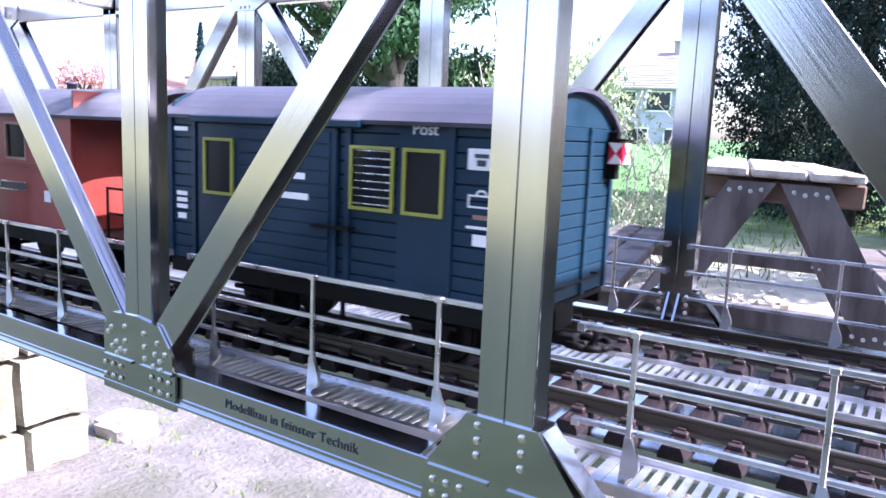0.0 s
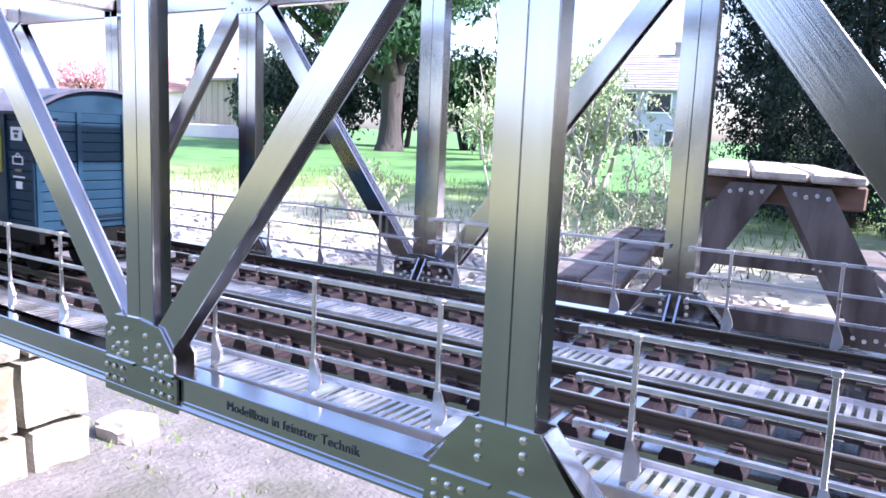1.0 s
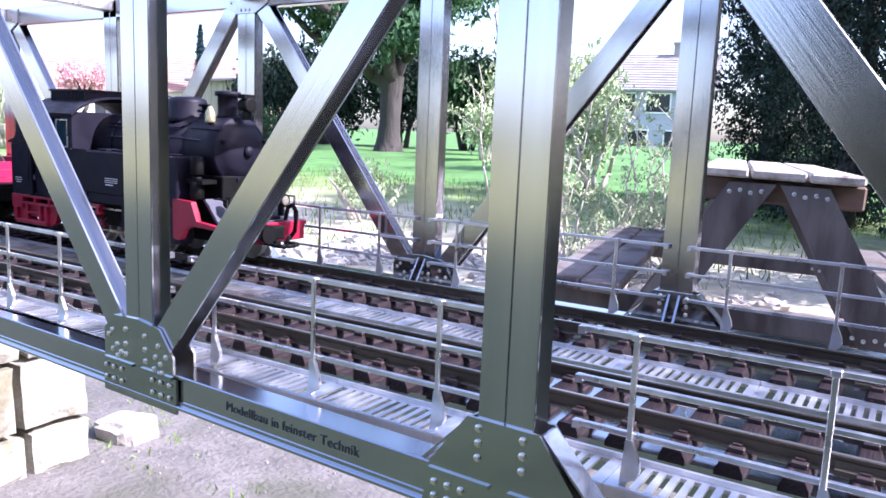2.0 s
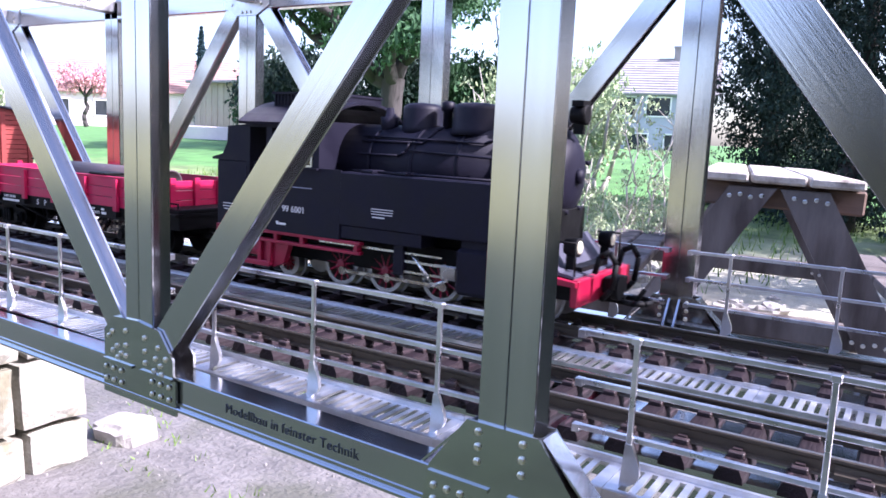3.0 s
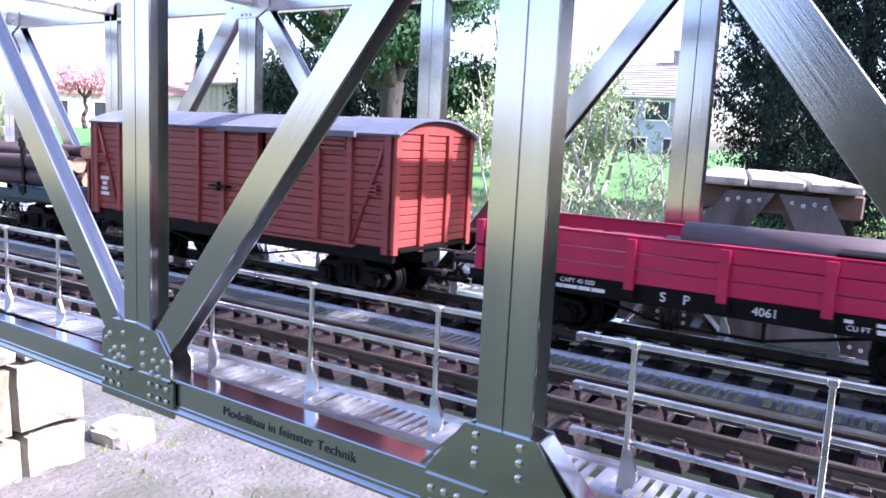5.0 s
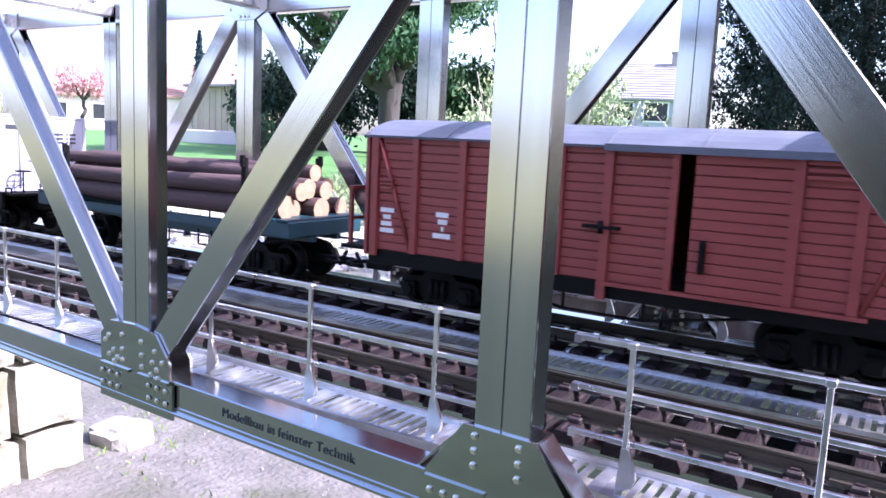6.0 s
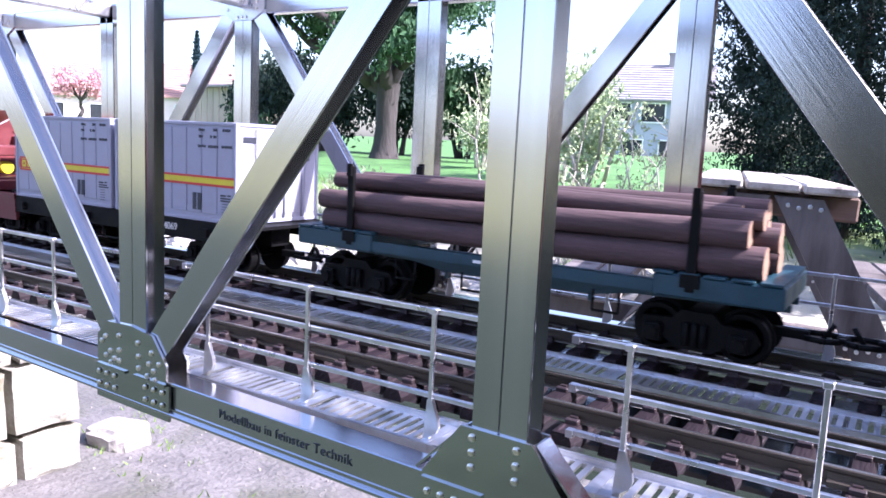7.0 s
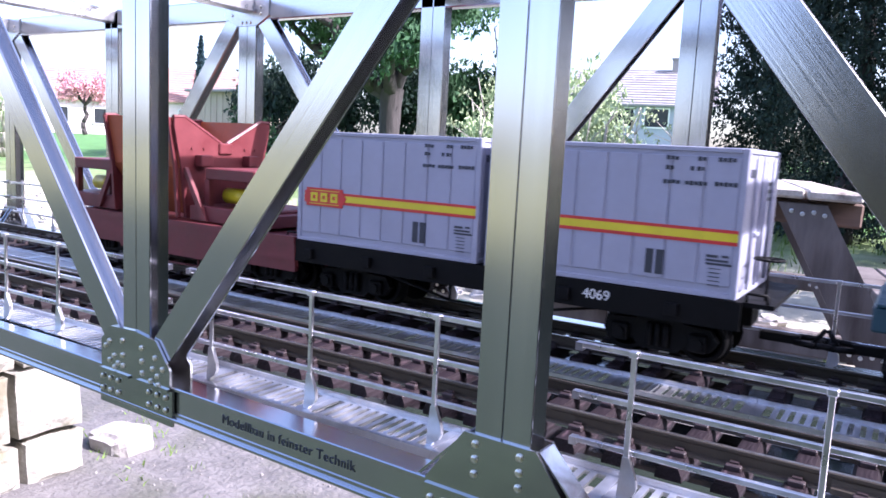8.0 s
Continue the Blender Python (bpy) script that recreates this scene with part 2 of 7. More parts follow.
# ---- building helpers ----


def box(bm, x0, x1, y0, y1, z0, z1, bev=0.0):
    vs = [bm.verts.new(p) for p in ((x0, y0, z0), (x1, y0, z0), (x1, y1, z0), (x0, y1, z0), (x0, y0, z1), (x1, y0, z1), (x1, y1, z1), (x0, y1, z1))]
    fs = [bm.faces.new([vs[i] for i in q]) for q in ((0, 3, 2, 1), (4, 5, 6, 7), (0, 1, 5, 4), (1, 2, 6, 5), (2, 3, 7, 6), (3, 0, 4, 7))]
    if bev:
        es = list({e for f in fs for e in f.edges})
        bmesh.ops.bevel(bm, geom=es, offset=bev, segments=1, affect="EDGES", profile=0.5)
    return bm


def prism(bm, profile, axis, a0, a1):
    """Extrude a closed 2D profile along x, y or z; the profile's pair are the two other axes in xyz order."""
    def at(p, a):
        return {"x": (a, p[0], p[1]), "y": (p[0], a, p[1]), "z": (p[0], p[1], a)}[axis]
    lo = [bm.verts.new(at(p, a0)) for p in profile]
    hi = [bm.verts.new(at(p, a1)) for p in profile]
    n = len(profile)
    fs = [bm.faces.new(lo), bm.faces.new(hi[::-1])]
    for i in range(n):
        fs.append(bm.faces.new((lo[i], hi[i], hi[(i + 1) % n], lo[(i + 1) % n])))
    bmesh.ops.recalc_face_normals(bm, faces=fs)
    return bm


def rod(bm, p0, p1, r0, r1=None, seg=10, caps=True):
    p0, p1 = Vector(p0), Vector(p1)
    r1 = r0 if r1 is None else r1
    d = p1 - p0
    q = d.to_track_quat("Z", "Y")
    rings = []
    for p, r in ((p0, r0), (p1, r1)):
        rings.append([bm.verts.new(p + q @ Vector((r * math.cos(2 * math.pi * i / seg), r * math.sin(2 * math.pi * i / seg), 0))) for i in range(seg)])
    fs = []
    for i in range(seg):
        f = bm.faces.new((rings[0][i], rings[0][(i + 1) % seg], rings[1][(i + 1) % seg], rings[1][i]))
        f.smooth = True
        fs.append(f)
    if caps:
        bm.faces.new(rings[0][::-1])
        bm.faces.new(rings[1])
    return bm


def lathe(bm, rows, axis, centre, seg=16):
    """Rows of (along, radius) turned about an axis through centre."""
    rings = []
    for a, r in rows:
        ring = []
        for i in range(seg):
            c, s = r * math.cos(2 * math.pi * i / seg), r * math.sin(2 * math.pi * i / seg)
            p = {"x": (a, c, s), "y": (s, a, c), "z": (c, s, a)}[axis]
            ring.append(bm.verts.new(Vector(centre) + Vector(p)))
        rings.append(ring)
    for k in range(len(rings) - 1):
        for i in range(seg):
            f = bm.faces.new((rings[k][i], rings[k][(i + 1) % seg], rings[k + 1][(i + 1) % seg], rings[k + 1][i]))
            f.smooth = True
    bm.faces.new(rings[0][::-1])
    bm.faces.new(rings[-1])
    return bm


def tube(bm, pts, r, seg=8):
    for a, b in zip(pts, pts[1:]):
        rod(bm, a, b, r, seg=seg)
    return bm


LEAFY = ("crown", "foliage", "grass_blades", "weed_patches", "gravel")


def part(name, bm, mat, parent=None, label=""):
    if name not in LEAFY:
        for e in bm.edges:
            if len(e.link_faces) == 2 and e.calc_face_angle(0.0) > 0.62:
                e.smooth = False
    me = bpy.data.meshes.new(name)
    bm.to_mesh(me)
    bm.free()
    me.materials.append(mat)
    ob = new(name, me)
    if parent is not None:
        ob.parent = parent
    if label:
        ob["label"] = label
    return ob


def again(ob, parent=None, m=None):
    """One more piece on the same mesh."""
    o = new(ob.name.split(".")[0], ob.data)
    o.parent = parent if parent is not None else ob.parent
    if m is not None:
        o.matrix_basis = m
    if "label" in ob:
        o["label"] = ob["label"]
    return o


def thing(name, label, category, group="", m=None, kind=""):
    e = new(name)
    e.empty_display_size = 0.05
    if m is not None:
        e.matrix_basis = m
    return tagged(e, label, category, group, kind)


def writing(text, size, x, z, y, mat, parent, name="lettering", extrude=0.0002, align="CENTER", spread=1.0):
    """Built-in font, upright on a face that looks towards -y."""
    cu = bpy.data.curves.new(name, "FONT")
    cu.body, cu.size, cu.extrude, cu.align_x, cu.align_y = text, size, extrude, align, "CENTER"
    cu.space_character = spread
    tmp = bpy.data.objects.new(name, cu)
    scene.collection.objects.link(tmp)
    bpy.context.view_layer.update()
    me = bpy.data.meshes.new_from_object(tmp.evaluated_get(bpy.context.evaluated_depsgraph_get()))
    bpy.data.objects.remove(tmp)
    me.name = name
    me.materials.clear()
    me.materials.append(mat)
    ob = new(name, me)
    ob.parent = parent
    ob.matrix_basis = pose(x, y, z, 90, 0, 0)
    return ob


def bars(rows, mat, parent, y, name="lettering"):
    """Unreadable writing: thin bars (x0, x1, z, height)."""
    bm = bmesh.new()
    for x0, x1, z, hgt in rows:
        box(bm, x0, x1, y - 0.0003, y + 0.0002, z - hgt / 2, z + hgt / 2)
    return part(name, bm, mat, parent)


# ---- ground ----
def ground_height(x, y):
    if y < 4.0:
        z = -0.70
    elif y < 12:
        z = -0.70 + 0.44 * ((y - 4.0) / 8.0) ** 0.9
    else:
        z = -0.26 + 0.008 * (y - 12)
    return z + 0.02 * noise.noise((x * 0.6, y * 0.6, 0.0)) + 0.006 * noise.noise((x * 4, y * 4, 3.0))


def make_ground():
    xs = sorted({*[-3 + 0.06 * i for i in range(76)], *[-12 + 0.4 * i for i in range(46)], *[-60 + 3 * i for i in range(36)], -400, -200, -120, 120, 200, 400})
    ys = sorted({*[-1.5 + 0.07 * i for i in range(80)], *[4.2 + 0.35 * i for i in range(36)], *[17 + 3 * i for i in range(25)], -400, -100, -30, -8, -4, 120, 200, 400})
    bm = bmesh.new()
    grid = [[bm.verts.new((x, y, ground_height(x, y))) for y in ys] for x in xs]
    for i in range(len(xs) - 1):
        for j in range(len(ys) - 1):
            f = bm.faces.new((grid[i][j], grid[i + 1][j], grid[i + 1][j + 1], grid[i][j + 1]))
            f.smooth = True
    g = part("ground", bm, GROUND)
    tagged(g, "worn grey paving with mossy soil painted dark for shade, giving way to a stony bank and lawn", "ground", kind="structure")


make_ground()

# ---- bridge ----
Z_CH0, Z_CH1 = -0.034, -0.0135          # bottom chord
Z_TOP0, Z_TOP1 = 0.258, 0.282           # top chord
DV = 0.0126                             # depth of a truss

bridge = thing("truss_bridge", "brushed stainless steel model truss bridge with riveted gussets over the paving", "bridge")


def plate(bm, pts, y0, y1):
    return prism(bm, pts, "y", y0, y1)


def rivets(parent, xs_zs, y, face):
    bm = bmesh.new()
    lathe(bm, [(0.0, 0.0018), (face * 0.0006, 0.0017), (face * 0.0012, 0.0010)], "y", (0, 0, 0), 8)
    bmesh.ops.recalc_face_normals(bm, faces=bm.faces[:])
    first = None
    for x, z in xs_zs:
        if first is None:
            first = part("rivet", bm, RIVET, parent, "pale domed rivet")
            first.location = (x, y, z)
        else:
            again(first, parent, Matrix.Translation((x, y, z)))


def gusset_busy(parent, x, y, face):
    """Node plate that takes two diagonals and a vertical."""
    bm = bmesh.new()
    t0, t1 = (y - 0.0016, y) if face < 0 else (y, y + 0.0016)
    plate(bm, [(x - 0.034, -0.016), (x + 0.034, -0.016), (x + 0.034, -0.004), (x + 0.021, 0.011), (x + 0.0, 0.0135), (x - 0.024, 0.0125), (x - 0.034, 0.003)], t0, t1)
    plate(bm, [(x - 0.036, -0.037), (x + 0.036, -0.037), (x + 0.036, -0.016), (x - 0.036, -0.016)], t0 + 0.0004, t1 + 0.0004)
    box(bm, x - 0.034, x - 0.004, t0 - 0.0014, t1, -0.0165, -0.0148)
    box(bm, x + 0.004, x + 0.034, t0 - 0.0014, t1, -0.0165, -0.0148)
    g = part("gusset_plate", bm, PLATE_STEEL, parent)
    ry = t0 if face < 0 else t1
    spots = []
    for dx, dz in ((-0.0290, -0.0005), (-0.0255, 0.0028), (-0.0250, -0.0090), (-0.0205, -0.0055), (-0.0200, -0.0125), (-0.0165, -0.0095), (-0.0115, 0.0055), (-0.0115, -0.0035), (-0.0115, -0.0100),
                   (0.0075, 0.0045), (0.0078, -0.0035), (0.0080, -0.0105), (0.0165, -0.0135), (0.0180, -0.0060), (0.0225, -0.0095), (0.0275, -0.0045), (0.0205, 0.0010), (0.0235, -0.0145)):
        spots.append((x + dx, dz))
    for sx in (-1, 1):
        for i in range(3):
            for j in range(2):
                spots.append((x + sx * (0.0315 - 0.008 * i) - 0.001, -0.0205 - 0.0075 * j))
    rivets(g, spots, ry, face)


def gusset_plain(parent, x, y, face):
    """Trapezium plate at the foot of a vertical without diagonals."""
    bm = bmesh.new()
    t0, t1 = (y - 0.0016, y) if face < 0 else (y, y + 0.0016)
    plate(bm, [(x - 0.040, -0.037), (x + 0.040, -0.037), (x + 0.036, -0.0125), (x + 0.0165, 0.0125), (x - 0.0175, 0.0125), (x - 0.036, -0.0125)], t0, t1)
    box(bm, x - 0.036, x - 0.005, t0 - 0.0014, t1, -0.0165, -0.0148)
    box(bm, x + 0.004, x + 0.036, t0 - 0.0014, t1, -0.0165, -0.0148)
    g = part("gusset_plate", bm, PLATE_STEEL, parent)
    ry = t0 if face < 0 else t1
    spots = [(x - 0.0115, 0.0085 - 0.0065 * i) for i in range(3)] + [(x + 0.0095, 0.0085 - 0.0065 * i) for i in range(3)]
    for sx in (-1, 1):
        for i in range(3):
            for j in range(2):
                spots.append((x + sx * (0.033 - 0.007 * i), -0.0215 - 0.0065 * j))
    rivets(g, spots, ry, face)


def gusset_top(parent, x, y, face):
    bm = bmesh.new()
    t0, t1 = (y - 0.0016, y) if face < 0 else (y, y + 0.0016)
    plate(bm, [(x - 0.034, Z_TOP1), (x - 0.034, 0.262), (x - 0.015, 0.252), (x + 0.015, 0.252), (x + 0.034, 0.262), (x + 0.034, Z_TOP1)], t0, t1)
    g = part("top_gusset", bm, STEEL_DULL, parent)
    ry = t0 if face < 0 else t1
    rivets(g, [(x + 0.0065 * i, 0.2555) for i in (-1, 0, 1)] + [(x + s * 0.022, 0.264 + 0.007 * j) for s in (-1, 1) for j in range(2)], ry, face)


def vertical(parent, x, w=0.0262):
    """Two folded channels back to back: a seam up each face, open flanks between the flanges."""
    h, t, g = w / 2, 0.0014, 0.00025
    half = [(x - h, 0.0), (x - g, 0.0), (x - g, 0.0008), (x + g, 0.0008), (x + g, 0.0), (x + h, 0.0), (x + h, t), (x + 0.0012, t)]
    bm = bmesh.new()
    prism(bm, half + [(2 * x - a, DV - b) for a, b in half], "z", -0.014, Z_TOP1 - 0.004)
    round_long_edges(bm, 2)
    return part("vertical_post", bm, STEEL, parent)


def round_long_edges(bm, axis):
    es = [e for e in bm.edges if abs((e.verts[0].co - e.verts[1].co)[axis]) > 0.05 and e.calc_face_angle(0.0) > 1.0]
    bmesh.ops.bevel(bm, geom=es, offset=0.00022, segments=1, affect="EDGES", profile=0.5)


def diagonal(parent, xa, za, xb, zb, w=0.0180):
    """An H section: a thin web between two flat flanges; built upright and turned into place."""
    bm = bmesh.new()
    ln = math.hypot(xb - xa, zb - za)
    h, a, b, c, d = w / 2, 0.0004, 0.0019, DV - 0.0019, DV - 0.0004
    prism(bm, [(-h, a), (h, a), (h, b), (0.0008, b), (0.0008, c), (h, c), (h, d), (-h, d), (-h, c), (-0.0008, c), (-0.0008, b), (-h, b)], "z", 0, ln)
    round_long_edges(bm, 2)
    ob = part("diagonal_brace", bm, STEEL, parent)
    ob.matrix_basis = Matrix.Translation((xa, 0, za)) @ Matrix.Rotation(math.atan2(xb - xa, zb - za), 4, "Y")
    return ob


def truss(name, m, p, first_busy, n_left, n_right, label, fins=False):
    """A truss in its own space: node 0 at x = 0, front face y = 0."""
    t = new(name)
    t.parent = bridge
    t.matrix_basis = m
    t["label"] = label
    x0, x1 = -n_left * p - 0.03, n_right * p + 0.03
    for nm, *b in (("chord_top_flange", -0.0005, DV + 0.0035, Z_CH1 - 0.0024, Z_CH1, 0.0006), ("chord_web", 0.0012, 0.0035, Z_CH0 + 0.0022, Z_CH1 - 0.0022, 0),
                   ("chord_web", DV - 0.0035, DV - 0.0012, Z_CH0 + 0.0022, Z_CH1 - 0.0022, 0), ("chord_bottom_flange", -0.0015, DV + 0.0035, Z_CH0, Z_CH0 + 0.0024, 0.0006),
                   ("chord_lip", 0.0004, 0.0020, Z_CH0 + 0.0022, Z_CH0 + 0.0048, 0)):
        bm = bmesh.new()
        box(bm, x0, x1, *b)
        part(nm, bm, STEEL_X, t)
    bm = bmesh.new()
    box(bm, x0, x1, 0.0, DV, Z_TOP0, Z_TOP1, 0.0012)
    part("top_chord", bm, STEEL_X, t)
    for k in range(-n_left, n_right + 1):
        x = k * p
        vertical(t, x)
        busy = (k % 2 == 0) == first_busy
        if fins:
            for dx in (-0.0045, 0.0035):
                bm = bmesh.new()
                prism(bm, [(-0.001, 0.0115), (-0.001, -0.0135), (-0.018, -0.0135), (-0.016, -0.0105)], "x", x + dx - 0.0009, x + dx + 0.0009)
                part("gusset_fin", bm, STEEL_X, t, "bright stiffening fin")
        if busy:
            gusset_busy(t, x, 0.0, -1)
            gusset_busy(t, x, DV, 1)
            for s in (-1, 1):
                if -n_left <= k + s <= n_right:
                    foot, head = (0.021, 0.015) if (not fins and k == 2) else (0.012, 0.014) if fins else (0.0105, 0.0085)
                    diagonal(t, x + s * foot, -0.010, x + s * (p - head), Z_TOP1 - 0.012)
        else:
            gusset_plain(t, x, 0.0, -1)
            gusset_plain(t, x, DV, 1)
            gusset_top(t, x, 0.0, -1)
            gusset_top(t, x, DV, 1)
            for sx in (-1, 1):
                bm = bmesh.new()
                prism(bm, [(x + sx * 0.016, 0.012), (x + sx * 0.0172, 0.012), (x + sx * 0.042, -0.0135), (x + sx * 0.0405, -0.0135)], "y", 0.0005, DV)
                part("stiffener", bm, STEEL, t)
    return t


P_NEAR, P_FAR = 0.251, 0.2436
NEAR = pose(-0.384, 0.275, 0, 0, 0, -2.3)
FAR = pose(-0.401, 0.602, 0, 0, 0, 0)
near_truss = truss("near_truss", NEAR, P_NEAR, True, 4, 2, "brushed steel truss side with lettered bottom chord")
far_truss = truss("far_truss", FAR, P_FAR, True, 5, 3, "brushed steel truss side beyond the tracks", True)
writing("Modellbau in feinster Technik", 0.0073, 0.1245, -0.0222, 0.0010, LETTER_D, near_truss, "chord_lettering", spread=1.08)


def top_brace(x):
    bm = bmesh.new()
    box(bm, x - 0.009, x + 0.009, 0.275, 0.615, 0.266, 0.282, 0.001)
    part("top_brace", bm, STEEL_DULL, bridge)


for k in range(-5, 3):
    top_brace(-0.395 + 0.2465 * k)


def cross_girder(x):
    bm = bmesh.new()
    box(bm, x - 0.006, x + 0.006, 0.285, 0.605, -0.034, -0.0305)
    box(bm, x - 0.0015, x + 0.0015, 0.285, 0.605, -0.0305, -0.0185)
    part("cross_girder", bm, STEEL_DULL, bridge)


for k in range(-9, 6):
    cross_girder(-0.39 + 0.123 * k)
X_A, X_B = -1.45, 0.42


def stringer(y0, y1):
    bm = bmesh.new()
    box(bm, X_A, X_B, y0, y1, -0.0185, -0.0148)
    box(bm, X_A, X_B, y0, y0 + 0.002, -0.030, -0.0185)
    part("stringer", bm, STEEL_X, bridge)


for y0, y1 in ((0.338, 0.366), (0.391, 0.414), (0.487, 0.512), (0.536, 0.562)):
    stringer(y0, y1)


def grating(y0, y1, zt, pitch=0.00605, groups=10, slots=12, xoff=0.0, border=0.003):
    """Walkway strip: real slots cut between the bars, in groups of a dozen."""
    length = (slots + 1.9) * pitch
    x = X_A + xoff
    proto = None
    while x < X_B:
        if proto is None:
            bm = bmesh.new()
            box(bm, 0, length, y0, y0 + border, zt - 0.0012, zt)
            box(bm, 0, length, y1 - border, y1, zt - 0.0012, zt)
            box(bm, 0, 0.95 * pitch, y0 + border, y1 - border, zt - 0.0012, zt)
            box(bm, length - 0.95 * pitch, length, y0 + border, y1 - border, zt - 0.0012, zt)
            for i in range(1, slots):
                xc = 0.95 * pitch + i * pitch
                box(bm, xc - 0.26 * pitch, xc + 0.26 * pitch, y0 + border, y1 - border, zt - 0.0014, zt)
            box(bm, 0, length, y1 - 0.0008, y1 + 0.0012, zt - 0.003, zt + 0.0025)
            box(bm, 0, length, y0 - 0.0004, y0 + 0.0008, zt - 0.005, zt)
            proto = part("walkway_grating", bm, GRATE, bridge)
            proto.location.x = x
        else:
            again(proto, bridge, Matrix.Translation((x, 0, 0)))
        x += length + 0.0003


grating(0.2915, 0.321, -0.0135)
grating(0.452, 0.479, -0.0135, xoff=0.03)
grating(0.572, 0.592, -0.0135, xoff=0.01)


def railing(y, posts, spans, face, top):
    """Three square rails on small posts, in lengths between the verticals."""
    proto = None
    for xp in posts:
            if proto is None:
                bm = bmesh.new()
                box(bm, -0.0012, 0.0012, -0.0009, 0.0009, 0.004, top + 0.0016, 0.0003)
                box(bm, -0.0020, 0.0020, -0.0022, 0.0016, top - 0.0010, top + 0.0019, 0.0004)
                prism(bm, [(-0.0014, 0.006), (0.0014, 0.006), (0.0050, -0.003), (0.0055, -0.0070), (0.0042, -0.0100), (0.0006, -0.0125), (-0.0016, -0.0235), (-0.0036, -0.0235), (-0.0022, -0.004)], "y", -0.0012, 0.0012)
                proto = part("railing_post", bm, STEEL_DULL, bridge)
                proto.location = (xp, y, 0)
            else:
                again(proto, bridge, Matrix.Translation((xp, y, 0)))
    for x0, x1 in spans:
        for z in (top, top - 0.0215, top - 0.042):
            bm = bmesh.new()
            box(bm, x0, x1, y - 0.0012 + face * 0.002, y + 0.0012 + face * 0.002, z - 0.0012, z + 0.0012, 0.0003)
            for xe in (x0 + 0.001, x1 - 0.001):
                box(bm, xe - 0.0016, xe + 0.0016, y - 0.002 + face * 0.002, y + 0.002 + face * 0.002, z - 0.0024, z + 0.001)
            part("rail_bar", bm, STEEL_DULL, bridge)


railing(0.298, [1.0493 * x for x in (-0.979, -0.905, -0.828, -0.727, -0.652, -0.5435, -0.4795, -0.404, -0.329, -0.2550, -0.1787, -0.0873, -0.0178, 0.058, 0.160, 0.232)],
        [(-1.13 + 0.251 * k + 0.009, -1.13 + 0.251 * (k + 1) - 0.009) for k in range(6)], 1, 0.0495)
railing(0.597, [-0.401 + P_FAR * (k + fr) for k in range(-5, 3) for fr in (0.165, 0.475, 0.795)],
        [(-0.401 + P_FAR * k + 0.008, -0.401 + P_FAR * (k + 1) - 0.008) for k in range(-5, 3)], 1, 0.0495)

# ---- tracks ----


def track(name, yc, xoff, label):
    t = thing(name, label, "railway track", "tracks over the bridge")
    for y in (yc - 0.0225, yc + 0.0225):
        bm = bmesh.new()
        prism(bm, [(y - 0.0037, -0.0083), (y + 0.0037, -0.0083), (y + 0.0034, -0.0073), (y + 0.0009, -0.0066), (y + 0.0009, -0.0026), (y + 0.0016, -0.0018), (y + 0.0016, -0.0004),
                   (y + 0.0012, 0.0), (y - 0.0012, 0.0), (y - 0.0016, -0.0004), (y - 0.0016, -0.0018), (y - 0.0009, -0.0026), (y - 0.0009, -0.0066), (y - 0.0034, -0.0073)], "x", X_A, X_B)
        r = part("rail", bm, BRASS, t)
        bm = bmesh.new()
        box(bm, X_A, X_B, y - 0.0010, y + 0.0010, 0.0, 0.00012)
        part("running_face", bm, RAILTOP, r)
        for xj in (-0.94, -0.62, -0.315, -0.02):
            bm = bmesh.new()
            prism(bm, [(y - 0.0043, -0.0086), (y + 0.0043, -0.0086), (y + 0.0040, -0.0062), (y + 0.0016, -0.0052), (y + 0.0012, -0.0030), (y - 0.0012, -0.0030), (y - 0.0016, -0.0052), (y - 0.0040, -0.0062)], "x", xj + xoff - 0.014, xj + xoff + 0.014)
            part("rail_joiner", bm, BRASS, r)
    proto = None
    x = X_A + xoff
    i = 0
    while x < X_B:
        jitter = 0.0004 * math.sin(i * 2.3)
        if proto is None:
            bm = bmesh.new()
            y0, y1 = yc - 0.0435, yc + 0.0435
            lo = [(-0.0062, -0.0148), (0.0062, -0.0148), (0.0060, -0.0122), (0.0042, -0.0084), (-0.0042, -0.0084), (-0.0060, -0.0122)]
            prism(bm, lo, "y", y0, y1)
            s = part("sleeper", bm, SLEEPER, t)
            for yr in (yc - 0.0225, yc + 0.0225):
                bm = bmesh.new()
                box(bm, -0.0036, 0.0036, yr - 0.0070, yr + 0.0070, -0.0087, -0.0080)
                for sg in (-1, 1):
                    box(bm, -0.0036, 0.0036, min(yr + sg * 0.0034, yr + sg * 0.0072), max(yr + sg * 0.0034, yr + sg * 0.0072), -0.0086, -0.0058, 0.0005)
                    box(bm, -0.0020, 0.0020, min(yr + sg * 0.0020, yr + sg * 0.0046), max(yr + sg * 0.0020, yr + sg * 0.0046), -0.0066, -0.0050)
                part("rail_chair", bm, CHAIR, s)
            proto = s
            s.location.x = x
        else:
            o = again(proto, t, Matrix.Translation((x + jitter, 0, 0)))
            for ch in list(proto.children):
                again(ch, o)
        x += 0.0255
        i += 1
    return t


track("railway_track", 0.3775, 0.0153, "brass model rails on dark brown plastic sleepers")
track("railway_track", 0.5225, 0.013, "brass model rails on dark brown plastic sleepers")


# ---- the garden round the bridge ----
rng = random.Random(11)


